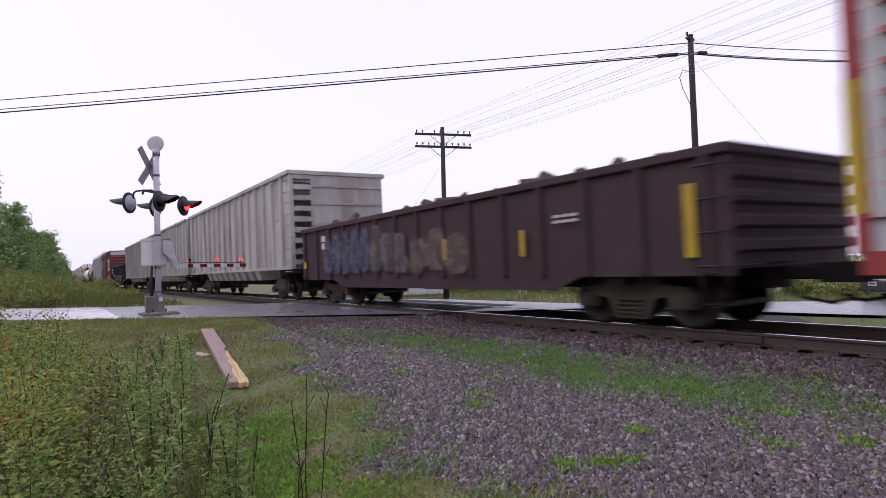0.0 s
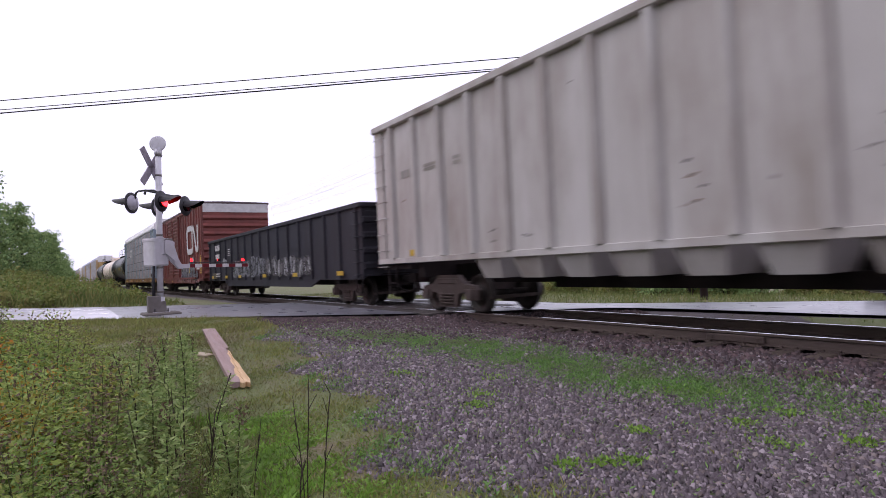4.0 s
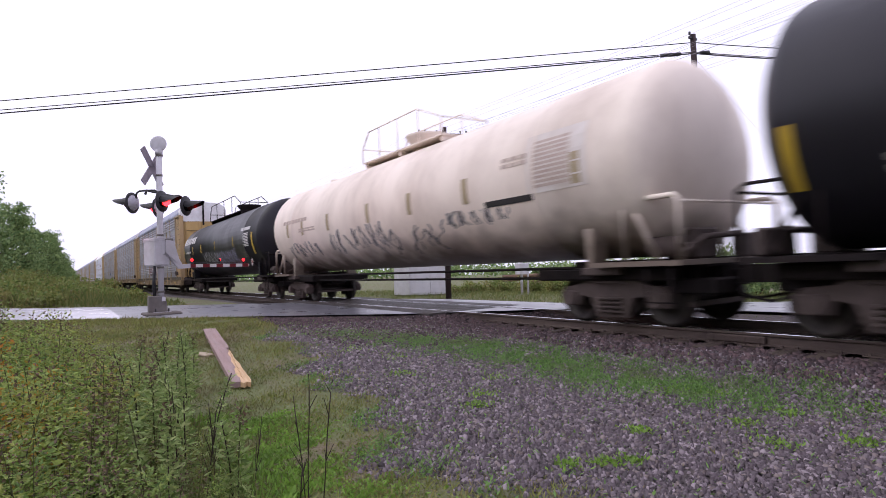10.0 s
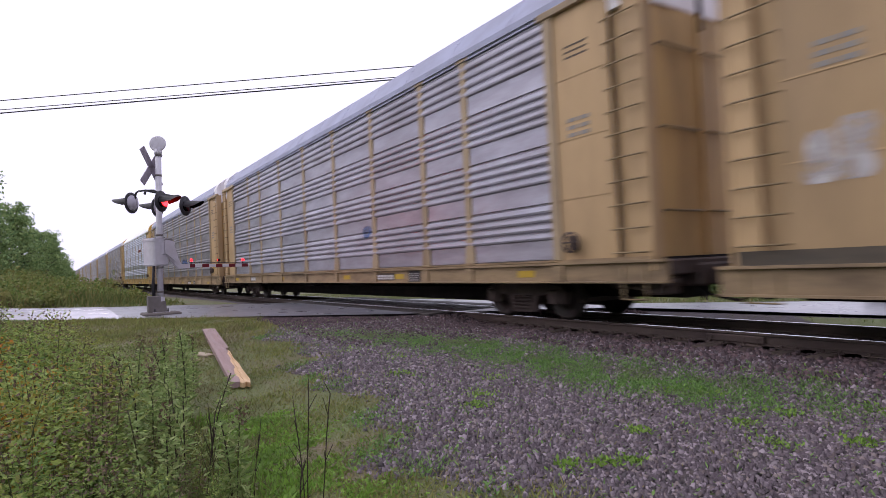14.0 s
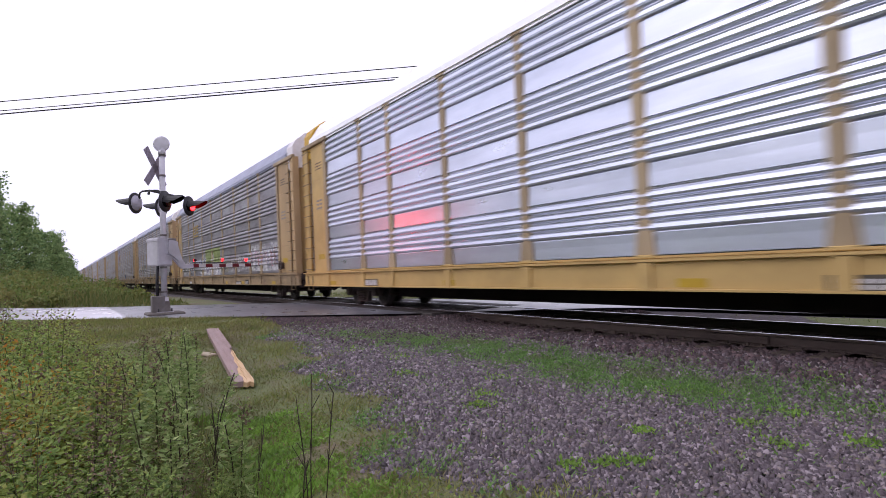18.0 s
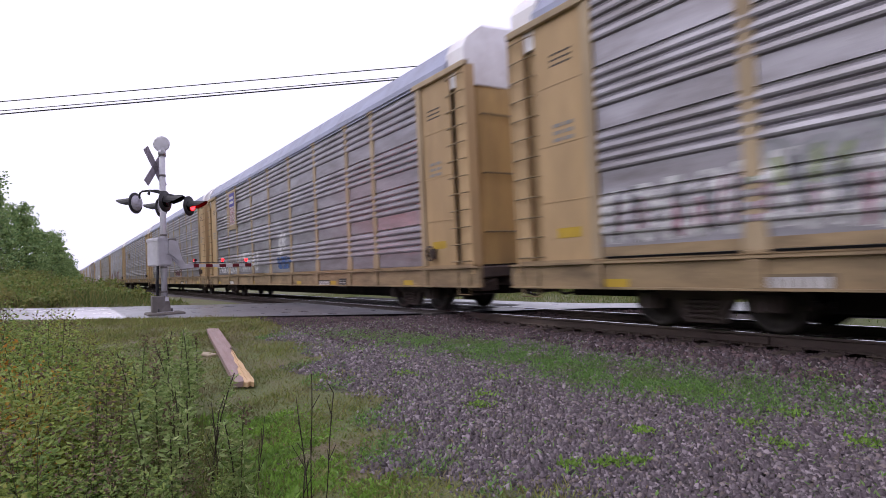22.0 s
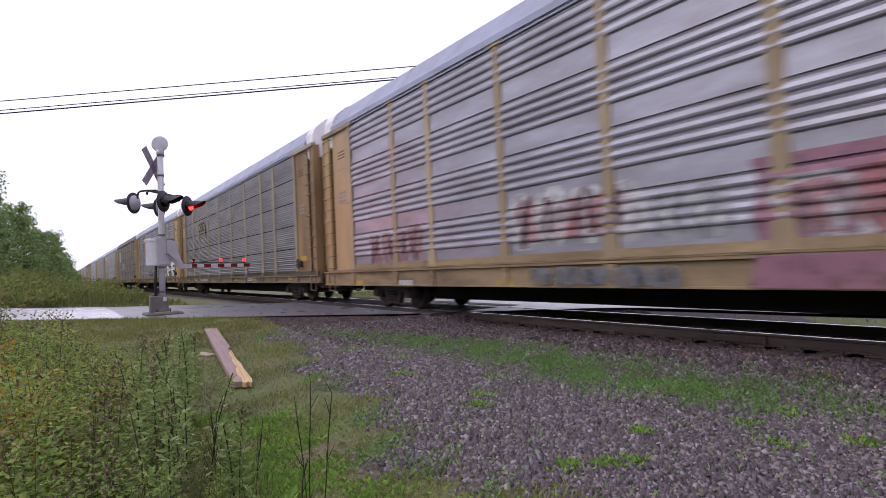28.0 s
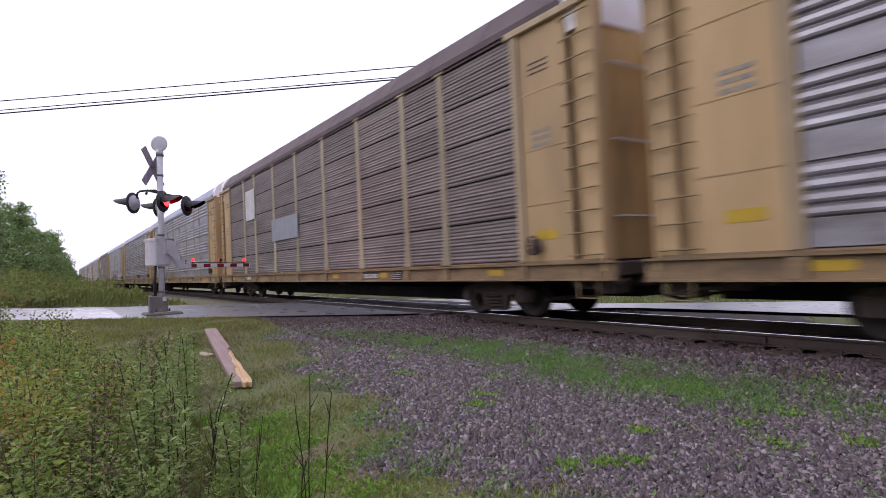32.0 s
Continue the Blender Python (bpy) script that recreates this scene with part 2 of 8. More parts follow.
class Shape:
    """Collects points and faces for one mesh."""

    def __init__(self):
        self.v, self.f, self.smooth = [], [], []

    def add(self, vs, fs, smooth=False):
        k = len(self.v)
        self.v += [tuple(p) for p in vs]
        self.f += [tuple(i + k for i in q) for q in fs]
        self.smooth += [smooth] * len(fs)
        return self

    def box(self, x0, x1, y0, y1, z0, z1, m=None, c=0.0):
        """A box, with chamfered edges if c is given."""
        if c <= 0:
            vs = [Vector((x, y, z)) for x in (x0, x1) for y in (y0, y1) for z in (z0, z1)]
            fs = [(0, 1, 3, 2), (4, 6, 7, 5), (0, 4, 5, 1), (2, 3, 7, 6), (0, 2, 6, 4), (1, 5, 7, 3)]
        else:
            vs, idx = [], {}
            for a, x in enumerate((x0, x1)):
                for b, y in enumerate((y0, y1)):
                    for d, z in enumerate((z0, z1)):
                        sx, sy, sz = (1 - 2 * a) * c, (1 - 2 * b) * c, (1 - 2 * d) * c
                        for ax, o in enumerate(((0, sy, sz), (sx, 0, sz), (sx, sy, 0))):
                            idx[a, b, d, ax] = len(vs)
                            vs.append(Vector((x + o[0], y + o[1], z + o[2])))
            fs = []
            for a in (0, 1):
                q = [idx[a, b, d, 0] for b, d in ((0, 0), (0, 1), (1, 1), (1, 0))]
                fs.append(q if a == 0 else q[::-1])
                q = [idx[b, a, d, 1] for b, d in ((0, 0), (1, 0), (1, 1), (0, 1))]
                fs.append(q if a == 0 else q[::-1])
                q = [idx[b, d, a, 2] for b, d in ((0, 0), (0, 1), (1, 1), (1, 0))]
                fs.append(q if a == 0 else q[::-1])
            for a in (0, 1):
                for b in (0, 1):
                    s = (a + b) % 2
                    for q in ([idx[a, b, 0, 0], idx[a, b, 0, 1], idx[a, b, 1, 1], idx[a, b, 1, 0]],
                              [idx[a, 0, b, 2], idx[a, 0, b, 0], idx[a, 1, b, 0], idx[a, 1, b, 2]],
                              [idx[0, a, b, 1], idx[0, a, b, 2], idx[1, a, b, 2], idx[1, a, b, 1]]):
                        fs.append(q if s else q[::-1])
            for a in (0, 1):
                for b in (0, 1):
                    for d in (0, 1):
                        q = [idx[a, b, d, k] for k in (0, 1, 2)]
                        fs.append(q if (a + b + d) % 2 == 0 else q[::-1])
        if m is not None:
            vs = [m @ p for p in vs]
        return self.add(vs, fs)

    def prism(self, ring, a, b, axis="x", smooth=False, caps=True, m=None):
        """A closed outline of (u, v) points pushed from a to b along an axis: x (u=y, v=z), y (u=x, v=z), z (u=x, v=y)."""
        put = {"x": lambda s, u, v: (s, u, v), "y": lambda s, u, v: (u, s, v), "z": lambda s, u, v: (u, v, s)}[axis]
        n = len(ring)
        vs = [Vector(put(s, u, v)) for s in (a, b) for u, v in ring]
        fs = [(i, (i + 1) % n, n + (i + 1) % n, n + i) for i in range(n)]
        if m is not None:
            vs = [m @ p for p in vs]
        k = len(self.v)
        self.add(vs, fs, smooth)
        if caps:
            self.f += [tuple(k + i for i in range(n))[::-1], tuple(k + n + i for i in range(n))]
            self.smooth += [False, False]
        return self

    def strip(self, line, a, b, axis="x"):
        """An open profile of (u, v) points pushed from a to b."""
        put = {"x": lambda s, u, v: (s, u, v), "y": lambda s, u, v: (u, s, v)}[axis]
        n = len(line)
        return self.add([put(s, u, v) for s in (a, b) for u, v in line], [(i, i + 1, n + i + 1, n + i) for i in range(n - 1)])

    def tube(self, p, q, r, n=8, r2=None):
        p, q = Vector(p), Vector(q)
        d = (q - p).normalized()
        e = d.orthogonal().normalized()
        g = d.cross(e)
        vs = []
        for c, rad in ((p, r), (q, r if r2 is None else r2)):
            vs += [c + rad * (math.cos(2 * math.pi * i / n) * e + math.sin(2 * math.pi * i / n) * g) for i in range(n)]
        k = len(self.v)
        self.add(vs, [(i, (i + 1) % n, n + (i + 1) % n, n + i) for i in range(n)], n > 5)
        self.f += [tuple(k + i for i in range(n))[::-1], tuple(k + n + i for i in range(n))]
        self.smooth += [False, False]
        return self

    def path(self, pts, r, n=6):
        """One bent round bar along the points."""
        pts = [Vector(p) for p in pts]
        k = len(pts)
        dirs = [(pts[min(i + 1, k - 1)] - pts[max(i - 1, 0)]).normalized() for i in range(k)]
        e = dirs[0].orthogonal().normalized()
        vs = []
        for p, d in zip(pts, dirs):
            e = (e - d * e.dot(d)).normalized()
            f = d.cross(e)
            vs += [p + (e * math.cos(2 * math.pi * j / n) + f * math.sin(2 * math.pi * j / n)) * r for j in range(n)]
        fs = [(i * n + j, i * n + (j + 1) % n, (i + 1) * n + (j + 1) % n, (i + 1) * n + j) for i in range(k - 1) for j in range(n)]
        self.add(vs, fs, True)
        return self.add([], [])._caps(len(self.v) - k * n, n, k)

    def _caps(self, base, n, k):
        self.f += [tuple(base + j for j in range(n))[::-1], tuple(base + (k - 1) * n + j for j in range(n))]
        self.smooth += [False, False]
        return self

    def lathe(self, prof, n=20, m=None, smooth=True):
        """Points (along, radius) turned round the x axis."""
        vs = [Vector((a, r * math.cos(2 * math.pi * i / n), r * math.sin(2 * math.pi * i / n))) for a, r in prof for i in range(n)]
        fs = [(j * n + i, (j + 1) * n + i, (j + 1) * n + (i + 1) % n, j * n + (i + 1) % n) for j in range(len(prof) - 1) for i in range(n)]
        if m is not None:
            vs = [m @ p for p in vs]
        return self.add(vs, fs, smooth)

    def mesh(self, name, mat):
        me = bpy.data.meshes.new(name)
        me.from_pydata([tuple(p) for p in self.v], [], self.f)
        me.polygons.foreach_set("use_smooth", self.smooth)
        me.materials.append(mat)
        me.update()
        return me


def part(name, shape, mat, parent, label="", m=None):
    """Links a shape (or a mesh already made) as one object under a thing or a part."""
    ob = new(name, shape.mesh(name, mat) if isinstance(shape, Shape) else shape)
    if parent is not None:
        ob.parent = parent
    if m is not None:
        ob.matrix_basis = m
    return tagged(ob, label)


def thing(name, label, category, m=None, group="", kind=""):
    ob = new(name)
    ob.empty_display_size = 0.3
    if m is not None:
        ob.matrix_basis = m
    return tagged(ob, label, category, group, kind)


def solo(name, shape, mat, label, category, m=None, group="", kind=""):
    ob = part(name, shape, mat, None, "", m)
    return tagged(ob, label, category, group, kind)


rnd = random.Random(7)

# ---- rolling stock ----
CARS = []      # (thing, place in the train)
WHEEL_R = 0.46


def wheel_shape():
    s = Shape()
    for e in (-1, 1):
        y = 0.72 * e
        prof = [(-0.07, 0.0), (-0.07, 0.16), (-0.03, 0.19), (-0.02, 0.33), (-0.065, 0.36), (-0.065, 0.44), (-0.045, 0.445), (-0.03, 0.42), (0.07, 0.415), (0.07, 0.36), (0.02, 0.33), (0.01, 0.19), (0.09, 0.15), (0.09, 0.0)]
        s.lathe([(a, r * 1.095) for a, r in prof], 24, Matrix.Translation((0, y, 0)) @ pose(0, 0, 0, 0, 0, 90 * e))
    s.tube((0, -0.7, 0), (0, 0.7, 0), 0.085, 10)
    for e in (-1, 1):
        s.tube((0, 0.78 * e, 0), (0, 1.12 * e, 0), 0.075, 8)
        for k in range(3):
            a = k * 2.094
            s.tube((0.045 * math.cos(a), 1.11 * e, 0.045 * math.sin(a)), (0.045 * math.cos(a), 1.14 * e, 0.045 * math.sin(a)), 0.018, 5)
    return s


wheel_mesh = wheel_shape().mesh("wheelset", wheel_steel)


def frame_shape(e):
    """The cast side frame of a three-piece truck, with its spring nest and bearing boxes."""
    s = Shape()
    y0, y1 = (0.90 * e, 1.06 * e) if e > 0 else (1.06 * e, 0.90 * e)
    ring = [(-1.08, 0.30), (-1.12, 0.52), (-1.0, 0.62), (-0.62, 0.66), (-0.40, 0.86), (0.40, 0.86), (0.62, 0.66), (1.0, 0.62), (1.12, 0.52), (1.08, 0.30), (0.72, 0.30), (0.66, 0.48), (0.44, 0.44), (0.30, 0.13), (-0.30, 0.13), (-0.44, 0.44), (-0.66, 0.48), (-0.72, 0.30)]
    s.prism(ring, y0, y1, "y")
    for x in (-0.89, 0.89):
        s.box(x - 0.14, x + 0.14, min(0.88 * e, 1.12 * e), max(0.88 * e, 1.12 * e), 0.30, 0.55, None, 0.02)
        s.tube((x, 1.10 * e, 0.42), (x, 1.15 * e, 0.42), 0.12, 12)
    for x in (-0.16, 0.0, 0.16):
        for z in (0.20, 0.27, 0.34, 0.41):
            s.tube((x, 1.08 * e, z), (x, 1.08 * e, z + 0.04), 0.07, 8)
    s.box(-0.36, 0.36, min(0.9 * e, 1.09 * e), max(0.9 * e, 1.09 * e), 0.66, 0.80, None, 0.02)
    return s


frame_meshes = [frame_shape(e).mesh("side_frame", truck_steel) for e in (-1, 1)]
for me in frame_meshes:
    me.transform(Matrix.Diagonal((1.08, 1, 1.08, 1)))
bolster_mesh = Shape().box(-0.22, 0.22, -1.0, 1.0, 0.46, 0.74, None, 0.03).mesh("bolster", truck_steel)
beam_mesh = Shape().box(-0.03, 0.03, -0.8, 0.8, 0.34, 0.42).mesh("brake_beam", truck_steel)


def truck(car, x):
    t = part("truck", bolster_mesh, None, car, "dark cast-steel truck", pose(x, 0, 0))
    for me in frame_meshes:
        part("side_frame", me, None, t)
    for dx in (-1.38, 1.38):
        part("brake_beam", beam_mesh, None, t, "", pose(dx, 0, 0))
    for dx in (-0.96, 0.96):
        part("wheelset", wheel_mesh, None, t, "", pose(dx, 0, WHEEL_R))
    return t


def coupler_shape():
    s = Shape()
    s.box(-0.1, 0.62, -0.09, 0.09, 0.74, 0.92, None, 0.02)
    s.prism([(0.5, -0.14), (0.86, -0.16), (0.9, 0.02), (0.74, 0.06), (0.74, 0.2), (0.5, 0.16)], 0.70, 0.98, "z")
    s.path([(0.0, -0.28, 0.75), (0.35, -0.3, 0.5), (0.75, -0.26, 0.42), (1.0, -0.2, 0.52)], 0.03)
    s.box(-0.05, 0.05, -0.9, 0.2, 0.98, 1.02)
    return s


coupler_mesh = coupler_shape().mesh("coupler", under_black)


def running_gear(car, half, centre):
    """Two trucks and the two couplers."""
    truck(car, centre), truck(car, -centre)
    part("coupler", coupler_mesh, None, car, "", pose(half - 0.2, 0, 0))
    part("coupler", coupler_mesh, None, car, "", pose(-half + 0.2, 0, 0, 0, 0, 180))


def rungs(car, x, y, z0, z1, w, step, out, along, mat, m=None):
    """A ladder of loose rungs."""
    n = int((z1 - z0) / step)
    me = Shape().path([(x - w / 2, y, 0), (x - w / 2, y - out, 0), (x + w / 2, y - out, 0), (x + w / 2, y, 0)] if along == "x" else [(x, y - w / 2, 0), (x + out, y - w / 2, 0), (x + out, y + w / 2, 0), (x, y + w / 2, 0)], 0.014, 5).mesh("ladder_rung", mat)
    for i in range(n + 1):
        part("ladder_rung", me, None, car, "", pose(0, 0, z0 + i * (z1 - z0) / n) @ (m or Matrix.Identity(4)))


def enlist(car, u0, u1):
    """Puts a car into the train between the places u0 (front) and u1 (rear)."""
    CARS.append((car, (u0 + u1) / 2))


def blob(cx, cz, w, h, seed, n=14):
    """An uneven rounded outline."""
    r = random.Random(seed)
    return [(cx + w / 2 * math.cos(2 * math.pi * i / n) * r.uniform(0.72, 1.08), cz + h / 2 * math.sin(2 * math.pi * i / n) * r.uniform(0.72, 1.08)) for i in range(n)]


SPRAY = {}


def spray(name, c, cover=0.02):
    """Sprayed paint with broken, faded coverage that lets the sheet below show."""
    if name not in SPRAY:
        m = surface("spray_" + name, c, tuple(0.8 * k for k in c), 2.2, 0.6, bump=0.03)
        n, l = m.node_tree.nodes, m.node_tree.links
        co = n.new("ShaderNodeTexCoord")
        t = n.new("ShaderNodeTexNoise")
        t.inputs["Scale"].default_value, t.inputs["Detail"].default_value, t.inputs["Roughness"].default_value = 2.6, 8.0, 0.7
        l.new(co.outputs["Object"], t.inputs["Vector"])
        f = n.new("ShaderNodeMapRange")
        f.inputs["From Min"].default_value, f.inputs["From Max"].default_value = 0.36 - cover, 0.62 - cover
        f.inputs["To Min"].default_value, f.inputs["To Max"].default_value = 0.15, 0.92
        l.new(t.outputs["Fac"], f.inputs["Value"])
        l.new(f.outputs["Result"], n["Principled BSDF"].inputs["Alpha"])
        SPRAY[name] = m
    return SPRAY[name]


PALETTE = {"white": (0.62, 0.60, 0.62), "silver": (0.40, 0.40, 0.43), "blue": (0.07, 0.13, 0.32), "pink": (0.42, 0.17, 0.19), "red": (0.30, 0.05, 0.05), "maroon": (0.17, 0.06, 0.08),
           "green": (0.27, 0.33, 0.12), "dim": (0.14, 0.13, 0.14), "slate": (0.09, 0.09, 0.12), "rose": (0.40, 0.24, 0.25), "scarlet": (0.55, 0.06, 0.10), "black": (0.03, 0.03, 0.035), "yellow": (0.5, 0.36, 0.04), "grey": (0.22, 0.22, 0.25), "lilac": (0.38, 0.36, 0.5), "cream": (0.5, 0.47, 0.38), "denim": (0.085, 0.11, 0.19), "umber": (0.17, 0.125, 0.11), "plum": (0.34, 0.165, 0.22), "bold_white": (0.72, 0.70, 0.72)}


def paint_rows(line, y, z0, z1, left, right, lift):
    """Paint that follows the relief of a side sheet between two outlines given as functions of the height."""
    s = Shape()
    zs = sorted({z0, z1} | {z for z in (z0 + (z1 - z0) * k / 10 for k in range(11))} | {v for u, v in line if z0 < v < z1})
    us = np.interp(zs, [v for u, v in line], [u for u, v in line]) if line else [0.0] * len(zs)
    vs = []
    for z, u in zip(zs, us):
        a, b = left(z), right(z)
        vs += [(min(a, b), y + u - lift, z), (max(a, b), y + u - lift, z)]
    s.add(vs, [(2 * i, 2 * i + 1, 2 * i + 3, 2 * i + 2) for i in range(len(zs) - 1)])
    return s


def graffiti(car, x0, x1, z0, z1, y, colour, seed, count=6, trim=None):
    """A row of chunky sprayed letters between x0 and x1 on the side that faces -y, with strokes of a second colour across them."""
    r = random.Random(seed)
    w = (x1 - x0) / count
    h = z1 - z0
    line = flat_line if y == -1.56 else []
    base = -AR_Y if y == -1.56 else y
    for i in range(count):
        cx = x0 + (i + 0.5) * w
        za, zb = z0 + r.uniform(0, 0.10) * h, z1 - r.uniform(0, 0.22) * h
        lean, p, q, f, g = r.uniform(-0.12, 0.12) * w, r.uniform(0, 6.28), r.uniform(0, 6.28), r.uniform(3, 7), r.uniform(3, 8)

        def edge(sgn, ph, fr, cut=0.47, wob=0.09):
            return lambda z: cx + lean * (z - z0) / h + sgn * w * (cut + wob * math.sin(ph + fr * (z - z0) / h)) * min(1.0, 0.55 + 3.0 * min((z - za) / h, (zb - z) / h) + 0.02)
        part("graffiti_letter", paint_rows(line, base, za, zb, edge(-1, p, f), edge(1, q, g), 0.004 + 0.001 * (i % 2)), spray(colour, PALETTE[colour]), car, colour.replace("bold_", "") + " sprayed graffiti")
        if trim:
            for k in range(2):
                c = cx + r.uniform(-0.32, 0.32) * w
                t, sl, zc, zd = w * r.uniform(0.05, 0.10), r.uniform(-0.5, 0.5) * w, za + r.uniform(0.0, 0.3) * h, zb - r.uniform(0.0, 0.3) * h
                mid = (zc + zd) / 2
                part("graffiti_stroke", paint_rows(line, base, zc, zd, lambda z: c - t + sl * (z - mid) / h, lambda z: c + t + sl * (z - mid) / h, 0.008 + 0.001 * k), spray(trim, PALETTE[trim]), car, trim + " sprayed stroke")


def spray_block(car, x0, x1, z0, z1, y, colour, wave=0.06):
    """A solid sprayed ground with a slightly wavy outline."""
    line, base = (flat_line, -AR_Y) if y == -1.56 else ([], y)
    q = paint_rows(line, base, z0, z1, lambda z: x0 + wave * math.sin(7 * z), lambda z: x1 + wave * math.sin(9 * z + 1), 0.003)
    part("graffiti_ground", q, spray("bold_" + colour, PALETTE[colour], 0.10), car, colour + " sprayed graffiti ground")


def patch(car, name, x0, x1, z0, z1, y, mat, label=""):
    """A flat plate or tape on the side that faces -y."""
    return part(name, Shape().box(x0, x1, y - 0.006, y - 0.001, z0, z1), mat, car, label)


def bars(car, x0, x1, z0, z1, y, mat, rows, cols, name="lettering", fill=0.62):
    """Rows of short bars that stand for lettering."""
    dz, dx = (z1 - z0) / rows, (x1 - x0) / cols
    me = Shape().box(0, 0.78 * dx, -0.007, -0.002, 0, fill * dz).mesh("bar", mat)
    for i in range(rows):
        for j in range(cols):
            part(name[:-1] if name[-1] == "s" else "letter_bar", me, None, car, "", pose(x0 + j * dx, y, z0 + i * dz))


# Autorack
AR_HALF, AR_EAVE, AR_Y = 13.68, 5.72, 1.5
AR_FAR = 1.8
AR_IN = 11.6
AR_DECK = 1.17       # foot of the side sheets


def rack_profile():
    """The pressed side sheet in section: strips with four ridges above a flat, and a seam between strips."""
    line = []
    cuts = (AR_DECK + 0.02, 2.25, 3.34, 4.43, AR_EAVE - 0.05)
    for z0, z1 in zip(cuts, cuts[1:]):
        h = z1 - z0
        line += [(-0.012, z0 + 0.006), (0.0, z0 + h * 0.20), (0.004, z0 + h * 0.33)]
        p = h * 0.63 / 4
        for g in range(4):
            c = z0 + h * 0.345 + g * p
            line += [(0.008, c), (-0.034, c + p * 0.14), (-0.042, c + p * 0.34), (-0.026, c + p * 0.70), (0.007, c + p * 0.92)]
        line += [(0.0, z1 - 0.016), (0.025, z1 - 0.012), (0.025, z1)]
    return line


BAYS = (2.75, 1.85, 2.8, 2.8, 2.8, 2.8, 2.8, 1.85, 2.75)
POSTS = [-AR_IN + sum(BAYS[:i]) for i in range(len(BAYS) + 1)]
flat_line = rack_profile()


def perforated_line():
    """Five sheets of shallow corrugation with open slots between them."""
    line = []
    z0, z1 = AR_DECK + 0.03, AR_EAVE - 0.05
    h = (z1 - z0) / 5
    for k in range(5):
        b = z0 + k * h
        q = (h - 0.032) / 11
        for g in range(11):
            c = b + g * q
            e = 0.021 if g in (1, 3, 5, 7) else 0.009
            line += [(0.0, c), (-0.9 * e, c + q * 0.25), (-e, c + q * 0.45), (0.0, c + q * 0.9)]
        line += [(0.0, b + h - 0.032), (0.09, b + h - 0.030), (0.09, b + h - 0.003)]
    return line + [(0.0, z1)]


RACK_KINDS = {}


def rack_meshes(kind):
    """The shared meshes of one kind of autorack."""
    if kind in RACK_KINDS:
        return RACK_KINDS[kind]
    look_of = {"grey": (grey_steel, tan_paint, tan_sill, roof_steel), "dusty": (dusty_steel, tan_paint, tan_sill, roof_steel), "high": (dusty_steel, tan_paint, tan_sill, roof_steel), "sash": (grey_steel, tan_paint, tan_sill, roof_steel), "level": (grey_steel, tan_paint, tan_sill, roof_steel), "faded": (dusty_steel, tan_paint, sill_worn, roof_steel), "clean": (clean_steel, tan_paint, bright_tan, roof_clean), "ribbed": (ribbed_steel, faded_tan, sill_grime, roof_steel),
               "brown": (brown_steel, tan_paint, sill_worn, roof_dark), "blue": (blue_steel, pale_blue, orange_sill, white_paint)}[kind]
    steel, paint, sill, roof = look_of
    end_paint = {"clean": bright_tan, "blue": paint, "ribbed": end_worn}.get(kind, end_pale)
    line = flat_line if kind in ("grey", "clean", "dusty", "high", "sash", "level", "faded") else perforated_line()
    y = -AR_Y
    d = {}
    for w in set(BAYS):
        d["side_panel", w] = Shape().strip([(u, v) for u, v in line], -w / 2 + 0.05, w / 2 - 0.05).mesh("side_panel", steel)
    lo, hi = {"brown": (0.80, 1.14), "blue": (0.80, 1.14), "high": (0.78, 1.14), "faded": (0.78, 1.14), "sash": (0.68, 1.13), "level": (0.76, 1.13), "clean": (0.64, 1.13), "dusty": (0.66, 1.13), "ribbed": (0.76, 1.04)}.get(kind, (0.58, 0.99))
    post = Shape().box(-0.122, 0.122, -0.032, 0.03, 1.72, AR_EAVE + 0.02, None, 0.012)
    post.add([(-0.122, -0.032, 1.74), (0.122, -0.032, 1.74), (0.19, -0.04, 1.2), (-0.19, -0.04, 1.2), (-0.122, 0.02, 1.74), (0.122, 0.02, 1.74), (0.19, 0.02, 1.2), (-0.19, 0.02, 1.2)],
             [(0, 3, 2, 1), (4, 5, 6, 7), (0, 4, 7, 3), (1, 2, 6, 5), (3, 7, 6, 2)])
    post_paint = faded_tan if kind in ("faded", "brown") else paint
    d["post"] = post.mesh("post", post_paint)
    d["post_cap"] = Shape().box(-0.21, 0.21, -0.055, 0.03, AR_EAVE - 0.05, AR_EAVE + 0.045, None, 0.012).mesh("post_cap", paint)
    d["post_foot"] = Shape().box(-0.18, 0.18, -0.07, 0.02, hi + 0.01, 1.2, None, 0.01).mesh("post_foot", sill)
    s = Shape()
    ring = [(y - 0.09, lo), (y - 0.09, lo + 0.03), (y - 0.04, lo + 0.035), (y - 0.04, hi - 0.045), (y - 0.10, hi - 0.04), (y - 0.10, hi), (y + 0.05, hi), (y + 0.05, lo)]
    s.prism(ring, -AR_HALF - 0.2, AR_HALF + 0.2)
    for x in POSTS:
        s.box(x - 0.12, x + 0.12, y - 0.09, y - 0.04, lo + 0.035, hi - 0.05)
    d["side_sill"] = s.mesh("side_sill", sill)
    # solid dark strips stand in for the shade inside the open slots
    d["panel_slot"] = Shape().box(-AR_IN, AR_IN, y - 0.012, y + 0.02, -0.030, -0.002).mesh("panel_slot", slot_shade_black)
    d["deck_edge"] = Shape().box(-AR_HALF, AR_HALF, y - 0.035, y + 0.05, hi, AR_DECK + 0.01).box(-AR_IN, AR_IN, y - 0.055, y - 0.035, AR_DECK - 0.025, AR_DECK).mesh("deck_edge", post_grime if hi < 1.1 else sill)
